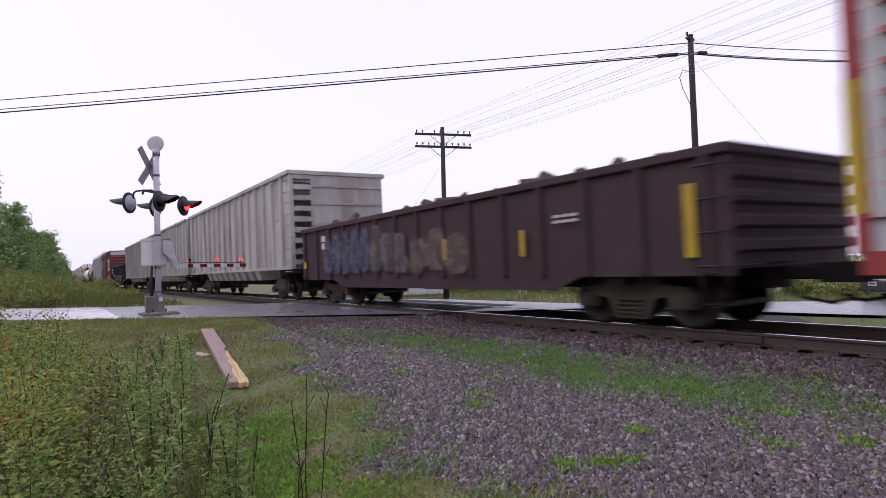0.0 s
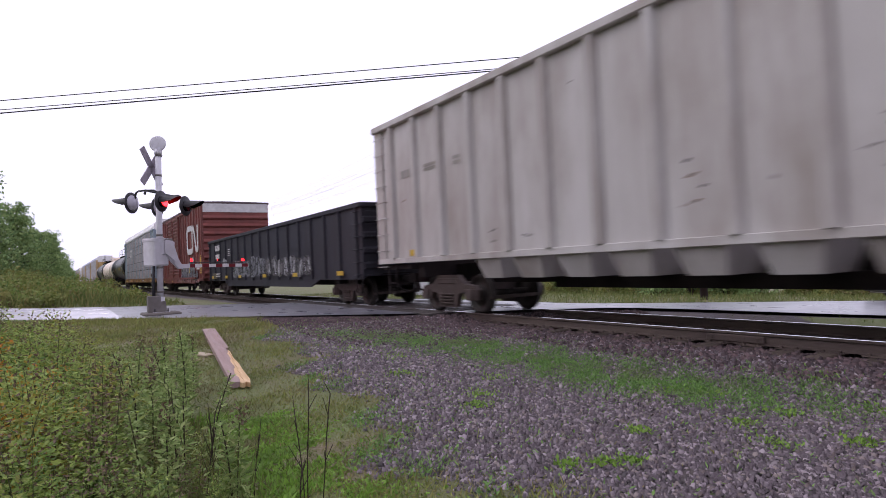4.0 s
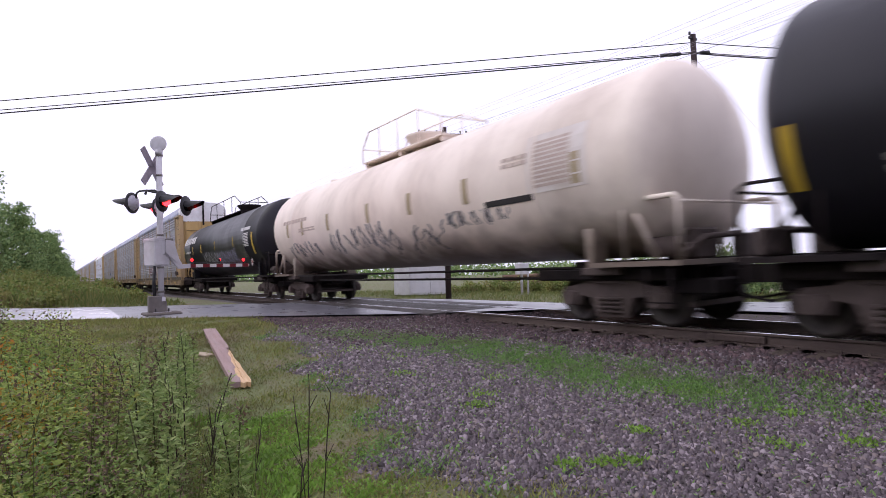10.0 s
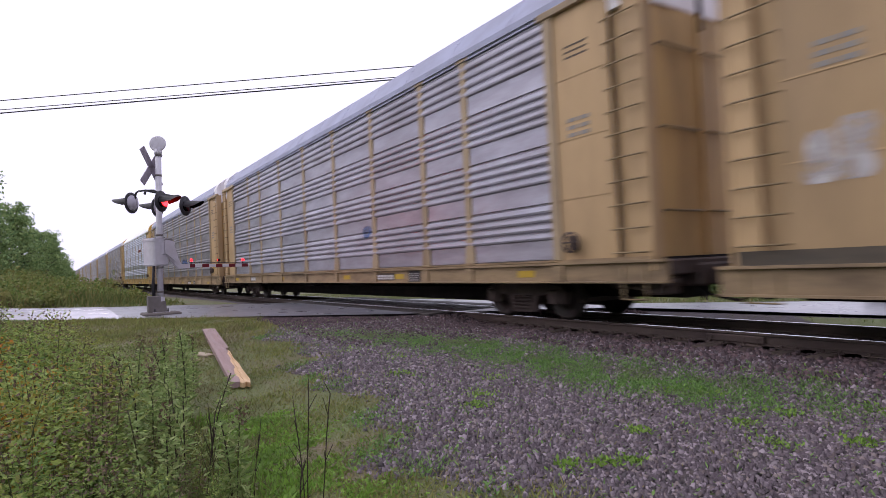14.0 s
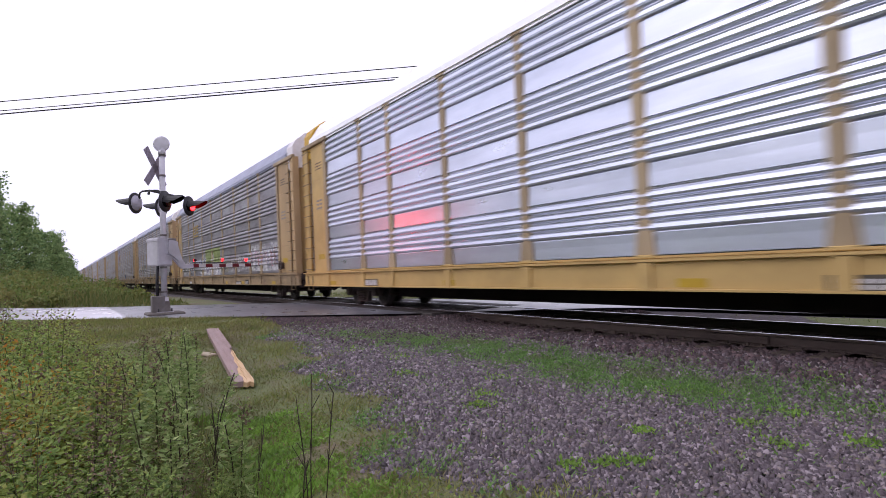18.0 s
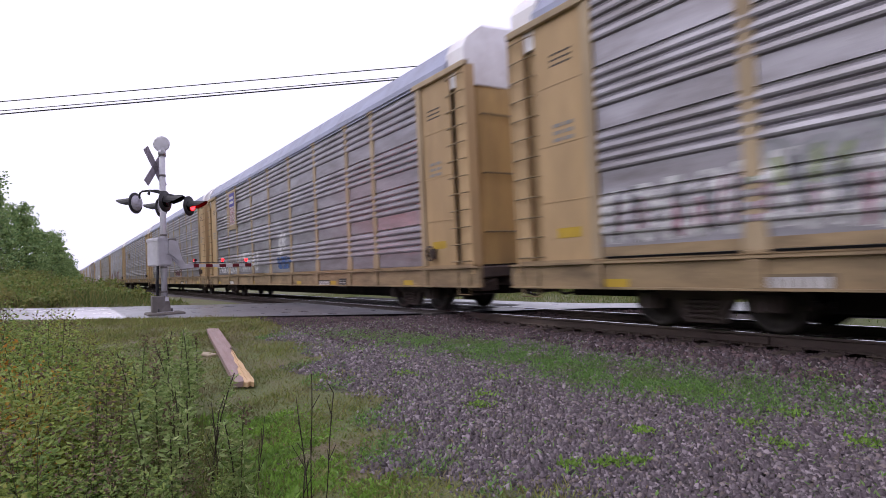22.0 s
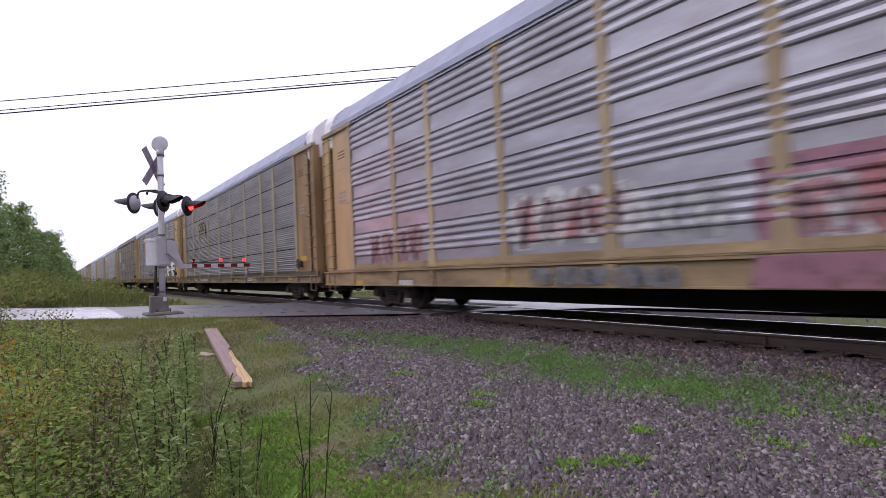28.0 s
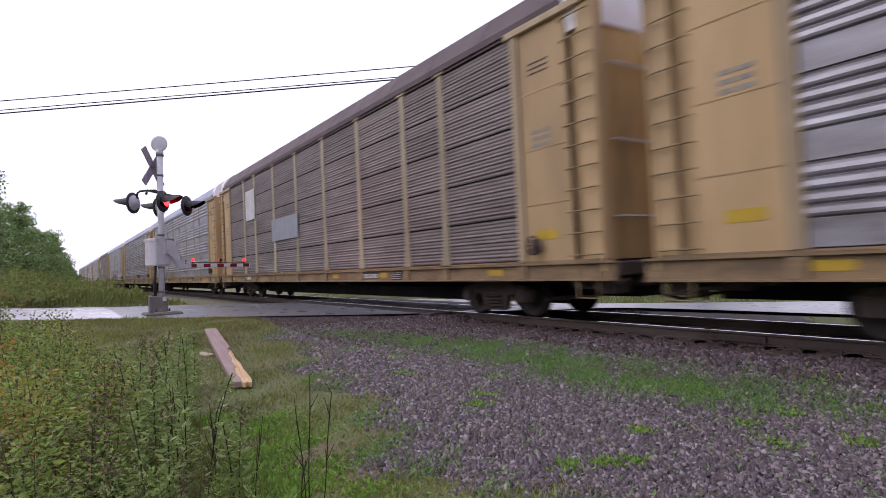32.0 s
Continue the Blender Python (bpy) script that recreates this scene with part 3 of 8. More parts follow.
    s = Shape().box(-AR_HALF + 0.1, AR_HALF - 0.1, y + 0.05, AR_FAR, 1.05, 1.16)
    s.box(-AR_HALF + 0.3, AR_HALF - 0.3, -0.35, 0.35, 0.45, 1.14)
    s.box(-8.4, 8.4, -0.6, 0.6, 0.30, 0.62)
    for i in range(9):
        x = -8 + i * 2.0
        s.box(x - 0.06, x + 0.06, -1.4, 1.4, 0.9, 1.14)
    s.box(-3.2, -1.8, -1.1, -0.5, 0.62, 1.0, None, 0.04)
    s.tube((1.2, -0.9, 0.86), (2.4, -0.9, 0.86), 0.22, 12)
    s.path([(-9, -0.75, 0.78), (9, -0.75, 0.78)], 0.03)
    s.box(-AR_HALF, AR_HALF, AR_FAR, AR_FAR + 0.06, lo - 0.18, 1.2)
    d["underframe"] = s.mesh("underframe", under_black)
    d["far_wall"] = Shape().box(-AR_HALF + 0.3, AR_HALF - 0.3, AR_FAR - 0.05, AR_FAR + 0.02, 1.17, AR_EAVE).mesh("far_wall", steel)
    s = Shape()
    prof = [(-1.56, AR_EAVE + 0.05), (-1.55, AR_EAVE + 0.36), (-1.42, AR_EAVE + 0.66), (-1.0, AR_EAVE + 0.98), (0.12, AR_EAVE + 1.06), (1.3, AR_EAVE + 0.98), (1.72, AR_EAVE + 0.66), (1.85, AR_EAVE + 0.36), (1.86, AR_EAVE + 0.05)]
    slope = [(-1.56, AR_EAVE + 0.03), (-1.555, AR_EAVE + 0.17), (-1.15, AR_EAVE + 0.76), (-0.5, AR_EAVE + 0.98), (0.12, AR_EAVE + 1.02), (0.8, AR_EAVE + 0.98), (1.45, AR_EAVE + 0.76), (1.855, AR_EAVE + 0.17), (1.86, AR_EAVE + 0.03)]
    s.prism(slope, -AR_HALF + 0.75, AR_HALF - 0.75)
    for i in range(13):
        x = -AR_HALF + 1.4 + i * 2.07
        s.prism([(a * 1.001, b + 0.006) for a, b in slope], x - 0.03, x + 0.03)
    d["roof"] = s.mesh("roof", roof)
    s = Shape().box(-AR_HALF + 0.8, AR_HALF - 0.8, -1.545, -1.50, AR_EAVE + 0.0, AR_EAVE + 0.05)
    s.box(-AR_HALF + 0.8, AR_HALF - 0.8, -1.575, -1.545, AR_EAVE + 0.02, AR_EAVE + 0.035)
    s.box(-AR_IN, AR_IN, -1.545, -1.5, AR_EAVE - 0.05, AR_EAVE - 0.012)
    d["eave_rail"] = s.mesh("eave_rail", roof)
    # a solid dark strip gives the shade of the gap under the roof
    d["eave_slot"] = Shape().box(-AR_IN, AR_IN, -1.525, -1.48, AR_EAVE - 0.012, AR_EAVE + 0.01).mesh("eave_slot", under_black)
    # end: a plain sheeted bay, a header over it, a corner post with rungs, the folding doors
    s = Shape().box(AR_HALF - 0.74, AR_HALF - 0.36, y + 0.13, y + 0.16, 1.17, AR_EAVE - 0.1)
    d["corner_recess"] = s.mesh("corner_recess", end_paint)
    s = Shape().box(AR_IN, AR_HALF - 0.72, y + 0.0, y + 0.05, 1.17, AR_EAVE - 0.02, None, 0.01)
    d["sheet_seam"] = Shape().box(AR_IN + 0.1, AR_HALF - 0.75, y - 0.008, y + 0.002, 0, 0.02).mesh("sheet_seam", end_paint)
    d["end_sheet"] = s.mesh("end_sheet", end_paint)
    d["bay_post"] = Shape().box(AR_IN - 0.12, AR_IN + 0.10, y - 0.06, y + 0.02, 1.17, AR_EAVE, None, 0.012).mesh("bay_post", paint)
    d["corner_post"] = Shape().box(AR_HALF - 0.42, AR_HALF - 0.02, y - 0.03, y + 0.06, 0.9, AR_EAVE - 0.02, None, 0.015).box(AR_HALF - 0.06, AR_HALF - 0.0, y - 0.06, y + 0.20, 0.95, AR_EAVE - 0.04, None, 0.01).mesh("corner_post", end_paint)
    d["header"] = Shape().box(AR_IN - 0.25, AR_HALF - 0.0, y - 0.09, y + 0.06, AR_EAVE - 0.10, AR_EAVE + 0.04, None, 0.015).mesh("header", paint)
    s = Shape()
    ring = [(AR_HALF - 0.30, y + 0.10), (AR_HALF - 0.16, y + 0.40), (AR_HALF - 0.10, -0.02), (AR_HALF - 0.16, -0.02), (AR_HALF - 0.22, y + 0.44), (AR_HALF - 0.36, y + 0.16)]
    mirror = [(a, -b * AR_FAR / AR_Y) for a, b in ring][::-1]
    s.prism(ring, 1.15, AR_EAVE - 0.42, "z").prism(mirror, 1.15, AR_EAVE - 0.42, "z")
    s.box(AR_HALF - 0.16, AR_HALF - 0.05, -0.03, 0.03, 1.2, AR_EAVE - 0.5)
    door_mat = {"blue": blue_paint, "clean": hood_paint}.get(kind, end_tan)
    d["end_door"] = s.mesh("end_door", door_mat)
    bar = Shape().path([(AR_HALF - 0.14, 0.12, 0), (AR_HALF - 0.06, 0.14, 0), (AR_HALF - 0.06, 1.05, 0), (AR_HALF - 0.14, 1.07, 0)], 0.022, 6)
    d["door_bar"] = bar.mesh("door_bar", white_mark if kind in ("brown", "clean") else rung_steel)
    s = Shape().prism([(a * 0.96, max(b + 0.02, AR_EAVE - 0.45) if abs(a) > 1.5 else b - 0.05) for a, b in prof] + [(1.7, AR_EAVE - 0.45), (-1.46, AR_EAVE - 0.45)], AR_HALF - 0.80, AR_HALF - 0.10)
    d["end_hood"] = s.mesh("end_hood", hood_yellow if kind == "clean" else hood_paint)
    d["hood_seam"] = Shape().box(AR_HALF - 0.11, AR_HALF - 0.07, 0.06, 0.18, AR_EAVE - 0.72, AR_EAVE + 0.98).mesh("hood_seam", under_black)
    g = Shape().box(AR_HALF - 1.3, AR_HALF + 0.12, -0.55, 0.55, 0.66, 1.04, None, 0.04).box(AR_HALF - 0.25, AR_HALF + 0.06, -1.38, 1.5, 0.86, 1.12, None, 0.03)
    g.tube((AR_HALF - 1.2, -1.0, 0.78), (AR_HALF - 0.5, -1.0, 0.78), 0.16, 12).box(AR_HALF - 0.45, AR_HALF - 0.05, -1.32, -0.85, 0.56, 0.86, None, 0.03)
    g.path([(AR_HALF - 0.9, -1.3, 0.72), (AR_HALF - 0.2, -1.3, 0.62), (AR_HALF + 0.1, -1.1, 0.8)], 0.035, 6)
    d["draft_gear"] = g.mesh("draft_gear", truck_steel)
    d["rung"] = Shape().path([(-0.33, y - 0.02, 0), (-0.33, y - 0.105, 0), (0.33, y - 0.105, 0), (0.33, y - 0.02, 0)], 0.015, 5).mesh("rung", rung_steel)
    s = Shape()
    s.path([(AR_HALF - 0.62, y - 0.06, 1.0), (AR_HALF - 0.62, y - 0.06, 0.5), (AR_HALF - 0.16, y - 0.06, 0.5), (AR_HALF - 0.16, y - 0.06, 1.0)], 0.02, 5)
    d["ladder"] = s.mesh("ladder", rung_steel)
    s = Shape().lathe([(-0.02, 0.155), (0.02, 0.155), (0.02, 0.19), (-0.02, 0.19), (-0.02, 0.155)], 18, Matrix.Translation((AR_IN + 0.42, y - 0.15, 1.48)) @ pose(0, 0, 0, 0, 0, 90))
    for k in range(3):
        s.tube((AR_IN + 0.42 - 0.17 * math.cos(k * 1.047), y - 0.15, 1.48 - 0.17 * math.sin(k * 1.047)), (AR_IN + 0.42 + 0.17 * math.cos(k * 1.047), y - 0.15, 1.48 + 0.17 * math.sin(k * 1.047)), 0.014, 5)
    s.box(AR_IN + 0.33, AR_IN + 0.51, y - 0.11, y - 0.0, 1.34, 1.60, None, 0.03)
    d["handbrake"] = s.mesh("handbrake", truck_steel)
    RACK_KINDS[kind] = d
    return d


def autorack(kind, label, plates=(-1, 1)):
    d = rack_meshes(kind)
    car = thing("autorack_car", label, "train car", None, "cars of the train")
    part("underframe", d["underframe"], None, car, "black steel underframe")
    part("side_sill", d["side_sill"], None, car)
    part("far_wall", d["far_wall"], None, car)
    part("roof", d["roof"], None, car)
    part("eave_rail", d["eave_rail"], None, car)
    part("eave_slot", d["eave_slot"], None, car)
    if kind in ("ribbed", "brown", "blue"):
        for k in range(4):
            part("panel_slot", d["panel_slot"], None, car, "dark strip for the shade in an open slot", pose(0, 0, AR_DECK + 0.03 + (AR_EAVE - 0.05 - AR_DECK - 0.03) / 5 * (k + 1)))
    part("deck_edge", d["deck_edge"], None, car, "grimy dark deck edge")
    for x, w in zip(POSTS, BAYS):
        part("side_panel", d["side_panel", w], None, car, "", pose(x + w / 2, -AR_Y, 0))
    for x in POSTS[1:-1]:
        p = part("post", d["post"], None, car, "", pose(x, -AR_Y, 0))
        part("post_cap", d["post_cap"], None, p)
        part("post_foot", d["post_foot"], None, p)
    part("handbrake", d["handbrake"], None, car)
    ends = ("end_sheet", "end_door", "end_hood", "ladder", "bay_post", "corner_post", "header", "corner_recess", "hood_seam", "draft_gear")
    for e in (-1, 1):
        for z in (2.25, 3.3, 4.4):
            part("sheet_seam", d["sheet_seam"], None, car, "", pose(0 if e > 0 else -AR_IN - AR_HALF + 0.65, 0, z))
    for nm in ends:
        p = part(nm, d[nm], None, car)
        if nm == "ladder":
            for k in range(12):
                part("rung", d["rung"], None, p, "", pose(AR_HALF - 0.42, 0, 1.25 + k * 0.384))
    for nm in ends:
        key = nm + "_rear"
        if key not in d:
            me = d[nm].copy()
            me.transform(Matrix.Diagonal((-1, 1, 1, 1)))
            me.flip_normals()
            d[key] = me
        p = part(nm, d[key], None, car)
        if nm == "ladder":
            for k in range(12):
                part("rung", d["rung"], None, p, "", pose(-AR_HALF + 0.42, 0, 1.25 + k * 0.384))
    for e in (0, 180):
        for z in (1.9, 3.25, 4.6):
            for dy in (0.0, -1.19):
                part("door_bar", d["door_bar"], None, car, "", pose(0, 0, 0, 0, 0, e) @ pose(0, dy, z))
    running_gear(car, AR_HALF, 10.0)
    low = {"brown": 0.21, "blue": 0.21, "high": 0.21, "faded": 0.21, "ribbed": 0.17, "level": 0.17}.get(kind, 0.0)
    for x in (-11.2, -4.2, 2.2, 5.6, 10.7):
        patch(car, "reflector", x - 0.24, x + 0.24, 0.70 + low, 0.83 + low, -AR_Y - 0.04, yellow_tape)
    patch(car, "number_frame", 4.0, 5.35, 0.66 + low, 0.86 + low, -AR_Y - 0.04, post_grime, "grimy lettered plate")
    patch(car, "number_frame", 6.1, 6.7, 0.62 + low, 0.90 + low, -AR_Y - 0.04, black_mark)
    bars(car, 6.15, 6.65, 0.66 + low, 0.87 + low, -AR_Y - 0.046, white_mark, 4, 2, "data_bars", 0.3)
    patch(car, "number_frame", -9.0, -7.9, 0.66 + low, 0.88 + low, -AR_Y - 0.04, sill_grime)
    bars(car, -8.95, -7.95, 0.70 + low, 0.84 + low, -AR_Y - 0.046, white_mark, 1, 8, "number_bars", 1.0)
    bars(car, 4.06, 5.3, 0.69 + low, 0.83 + low, -AR_Y - 0.046, white_mark, 2, 9, "data_bars", 0.75)
    for e in (-1, 1):
        c = e * (AR_IN + 0.65)
        bars(car, c - 0.28, c + 0.28, 4.75, 5.05, -AR_Y + 0.0, black_mark, 3, 3, "data_bars", 0.35)
        bars(car, c - 0.28, c + 0.28, 3.35, 3.75, -AR_Y + 0.0, grey_mark, 3, 2, "data_bars", 0.5)
        if e in plates:
            patch(car, "label_plate", c - 0.29, c + 0.29, 1.58, 1.76, -AR_Y + 0.0, yellow_tape)
    return car


# Open-top hopper
def hopper_meshes():
    half, top, y = 9.95, 5.12, 1.56
    far = 2.6
    d = {}
    s = Shape().box(-half, half, -y + 0.09, -y + 0.13, 1.32, top - 0.1)
    s.box(-half, half, far - 0.13, far - 0.09, 1.32, top - 0.1)
    s.box(-half, half, -y + 0.02, -y + 0.1, 1.28, 1.42, None, 0.01)
    d["side_sheet"] = s.mesh("side_sheet", hopper_paint)
    s = Shape()
    for e in (-1, 1):
        yy = y if e < 0 else far
        a, b = sorted((e * (yy + 0.04), e * (yy - 0.2)))
        s.box(-half - 0.05, half + 0.05, a, b, top - 0.14, top + 0.03, None, 0.02)
    s.box(half - 0.12, half + 0.06, -y, far, top - 0.14, top + 0.03, None, 0.02)
    s.box(-half - 0.06, -half + 0.12, -y, far, top - 0.14, top + 0.03, None, 0.02)
    d["top_chord"] = s.mesh("top_chord", hopper_paint)
    s = Shape()
    s.prism([(-0.13, -y + 0.09), (-0.07, -y - 0.02), (0.07, -y - 0.02), (0.13, -y + 0.09)], 1.42, top - 0.13, "z")
    d["rib"] = s.mesh("rib", hopper_paint)
    # pyramid chutes below the side sheet
    s = Shape()
    s.add([(-0.42, -y + 0.08, 1.30), (0.42, -y + 0.08, 1.30), (0.42, y - 0.08, 1.30), (-0.42, y - 0.08, 1.30), (-0.30, -y + 0.26, 0.86), (0.30, -y + 0.26, 0.86), (0.30, y - 0.26, 0.86), (-0.30, y - 0.26, 0.86)],
          [(0, 1, 5, 4), (1, 2, 6, 5), (2, 3, 7, 6), (3, 0, 4, 7), (4, 5, 6, 7)])
    d["chute"] = s.mesh("chute", hopper_paint)
    # end wall, set in behind corner columns with stepped shelves
    ends = [("end_wall", Shape().box(half - 0.75, half - 0.68, -y + 0.1, far - 0.1, 1.3, top - 0.1)), ("end_plate", Shape().box(half - 0.04, half, -0.62, far - 0.12, 2.3, top - 0.1))]
    ends += [("end_ledge", Shape().box(half - 0.68, half - 0.56, -y + 0.1, far - 0.1, z, z + 0.12)) for z in (1.75, 2.55, 3.35, 4.15, 4.75)]
    ends += [("end_stiffener", Shape().box(half, half + 0.05, -0.62, far - 0.12, z, z + 0.09)) for z in (3.0, 3.8, 4.5)]
    ends += [("corner_column", Shape().box(half - 0.42, half + 0.02, -y + 0.05, -y + 0.12, 1.3, top - 0.1).box(half - 0.02, half + 0.02, -y + 0.12, -y + 0.2, 1.3, top - 0.1)),
             ("inner_column", Shape().box(half - 0.02, half + 0.02, -0.66, -0.56, 1.3, top - 0.1))]
    ends += [("end_shelf", Shape().box(half - 0.35, half + 0.03, -y + 0.2, -0.6, 1.45 + k * 0.42, 1.65 + k * 0.42, None, 0.01)) for k in range(9)]
    d["ends"] = []
    for nm, s in ends:
        me = s.mesh(nm, hopper_paint)
        back = me.copy()
        back.transform(Matrix.Diagonal((-1, 1, 1, 1)))
        back.flip_normals()
        d["ends"] += [(nm, me), (nm, back)]
    s = Shape().box(-half + 0.1, half - 0.1, -0.3, 0.3, 0.72, 1.2)
    s.box(half - 1.6, half, -1.4, 1.4, 1.12, 1.26).box(-half, -half + 1.6, -1.4, 1.4, 1.12, 1.26)
    for e in (-1, 1):
        s.box(e * 8.0 - 0.15, e * 8.0 + 0.15, -1.3, 1.3, 0.9, 1.3)
    d["step"] = Shape().path([(0.22, -1.45, 1.28), (0.22, -1.45, 0.45), (-0.22, -1.45, 0.45), (-0.22, -1.45, 1.28)], 0.025, 5).path([(0.22, -1.45, 0.75), (-0.22, -1.45, 0.75)], 0.02, 5).mesh("step", under_black)
    s.tube((7.0, -0.7, 0.95), (8.6, -0.7, 0.95), 0.16, 10)
    s.box(-4, 4, -0.5, 0.5, 0.62, 0.86)
    d["underframe"] = s.mesh("underframe", under_black)
    return d


HOPPER = hopper_meshes()


def hopper():
    car = thing("hopper_car", "weathered grey-beige steel open-top hopper car with vertical ribs", "train car", None, "cars of the train")
    for nm in ("side_sheet", "top_chord", "underframe"):
        part(nm, HOPPER[nm], None, car)
    for e in (-1, 1):
        rungs(car, e * 9.65, -1.48, 1.2, 4.77, 0.48, 0.4, 0.1, "x", hopper_paint)
        part("step", HOPPER["step"], None, car, "", pose(e * 9.28, 0, 0))
    for nm, me in HOPPER["ends"]:
        part(nm, me, None, car)
    for i in range(16):
        part("rib", HOPPER["rib"], None, car, "", pose(-9.0 + i * 1.2, 0, 0))
    for i in range(9):
        part("chute", HOPPER["chute"], None, car, "", pose(-5.0 + i * 1.25, 0, 0))
    running_gear(car, 9.95, 7.2)
    for x in (-8.1, 3.9, 6.3, 8.9):
        patch(car, "reflector", x - 0.13, x + 0.13, 1.46, 1.62, -1.49, yellow_tape)
    bars(car, -8.55, -8.05, 3.52, 3.72, -1.475, grey_mark, 1, 2, "number_bars", 1.0)
    bars(car, -7.4, -6.85, 3.54, 3.74, -1.475, grey_mark, 2, 4, "number_bars", 0.8)
    bars(car, -6.1, -5.8, 3.5, 3.75, -1.475, grey_mark, 2, 2, "number_bars", 0.6)
    bars(car, 2.9, 3.2, 1.95, 2.2, -1.49, black_mark, 3, 2, "data_bars", 0.5)
    r = random.Random(len(CARS) + 5)
    for k in range(26):
        x, z = -8.4 + 1.2 * r.randrange(15) + r.uniform(-0.2, 0.15), r.choice((r.uniform(1.6, 2.9), r.uniform(1.6, 4.7)))
        w_, h_ = r.uniform(0.12, 0.34), r.uniform(0.015, 0.07)
        mark = Shape().add([(px, -1.476, pz + 0.25 * (px - x)) for px, pz in blob(x, z, w_, h_, 40 + k, 10)], [tuple(range(10))])
        part("scuff", mark, spray(("dim", "rust_mark")[k % 3 == 0], ((0.14, 0.13, 0.14), (0.22, 0.13, 0.08))[k % 3 == 0]), car, ("dark scuff on the sheet", "rusty scuff on the sheet")[k % 3 == 0])
    return car


# Gondola
def gondola(name, label, half, top, mat, ribs, belly):
    y, far = 1.5, 2.1
    car = thing(name, label, "train car", None, "cars of the train")
    s = Shape()
    for e in (-1, 1):
        ring = [(-half, 0.86), (-half * 0.66, 0.86), (-half * 0.58, belly), (half * 0.58, belly), (half * 0.66, 0.86), (half, 0.86), (half, top), (-half, top)]
        yy = y if e < 0 else far
        a, b = sorted((e * (yy - 0.10), e * (yy - 0.05)))
        s.prism(ring, a, b, "y")
    part("side_sheet", s, mat, car)
    s = Shape()
    for e in (-1, 1):
        yy = y if e < 0 else far
        a, b = sorted((e * (yy + 0.03), e * (yy - 0.14)))
        s.box(-half, half, a, b, top - 0.12, top + 0.03, None, 0.02)
    s.box(half - 0.1, half + 0.06, -y, far, top - 0.12, top + 0.03, None, 0.02).box(-half - 0.06, -half + 0.1, -y, far, top - 0.12, top + 0.03, None, 0.02)
    part("top_chord", s, mat, car)
    rib = Shape().prism([(-0.09, -y + 0.06), (-0.055, -y - 0.03), (0.055, -y - 0.03), (0.09, -y + 0.06)], 0.9, top - 0.1, "z").mesh("rib", mat)
    for i in range(ribs):
        part("rib", rib, None, car, "", pose(-half + 0.35 + i * (2 * half - 0.7) / (ribs - 1), 0, 0))
    for e in (-1, 1):
        ya, yb = (-y + 0.08, far - 0.08) if e > 0 else (-far + 0.08, y - 0.08)
        s = Shape().box(-0.04, 0.04, ya, yb, 0.95, top - 0.05)
        for k in range(4):
            z = 1.15 + k * (top - 1.3) / 4
            part("end_ridge", Shape().prism([(0.03, z), (0.12, z + 0.06), (0.12, z + 0.18), (0.03, z + 0.24)], ya, yb, "y"), mat, car, "", pose(e * (half - 0.05), 0, 0, 0, 0, 0 if e > 0 else 180))
        part("end_wall", s, mat, car, "", pose(e * (half - 0.05), 0, 0, 0, 0, 0 if e > 0 else 180))
        rungs(car, e * (half - 0.28), -y + 0.06, 1.0, top - 0.25, 0.42, 0.38, 0.1, "x", mat)
        rungs(car, 0, 0.0, 1.0, top - 0.25, 0.42, 0.38, 0.1, "y", mat, pose(e * (half + 0.02), -1.1 * e, 0, 0, 0, 0 if e > 0 else 180))
    s = Shape().box(-half + 0.05, half - 0.05, -y + 0.1, y - 0.1, 0.95, 1.05).box(-half + 0.1, half - 0.1, -0.35, 0.35, 0.62, 0.95)
    for e in (-1, 1):
        s.box(e * (half - 2.1) - 0.15, e * (half - 2.1) + 0.15, -1.4, 1.4, 0.72, 0.95)
        s.path([(e * (half - 0.1), -1.45, 0.95), (e * (half - 0.1), -1.45, 0.45), (e * (half - 0.5), -1.45, 0.45), (e * (half - 0.5), -1.45, 0.95)], 0.022, 5)
    s.tube((-1, -0.7, 0.72), (0.4, -0.7, 0.72), 0.17, 10)
    part("underframe", s, under_black, car)
    running_gear(car, half + 0.15, half - 2.1)
    return car


# Boxcar
def boxcar():
    half, top, y = 9.15, 5.86, 1.5
    rear, far = 9.85, 2.7
    car = thing("boxcar", "oxide-red ribbed steel boxcar with a large white emblem and graffiti", "train car", None, "cars of the train")
    part("body", Shape().box(-rear, half, -y + 0.06, far, 1.02, top - 0.1).box(-rear + 0.1, half - 0.1, -y + 0.3, y - 0.3, 0.86, 1.02), box_red, car)
    s = Shape().prism([(-1.56, top - 0.12), (-1.56, top - 0.02), (0.2, top + 0.02), (2.76, top - 0.02), (2.76, top - 0.12)], -rear - 0.03, half + 0.03)
    roof = part("roof", s, roof_dark, car, "dark ribbed roof")
    me = Shape().prism([(-1.55, top - 0.02), (0.2, top + 0.02), (2.75, top - 0.02), (2.75, top + 0.03), (0.2, top + 0.07), (-1.55, top + 0.03)], -0.05, 0.05).mesh("roof_rib", roof_dark)
    for i in range(16):
        part("roof_rib", me, None, roof, "", pose(-rear + 0.4 + i * 1.22, 0, 0))
    rib = Shape().prism([(-0.10, -y + 0.07), (-0.07, -y - 0.015), (0.07, -y - 0.015), (0.10, -y + 0.07)], 1.04, top - 0.12, "z").mesh("rib", box_red)
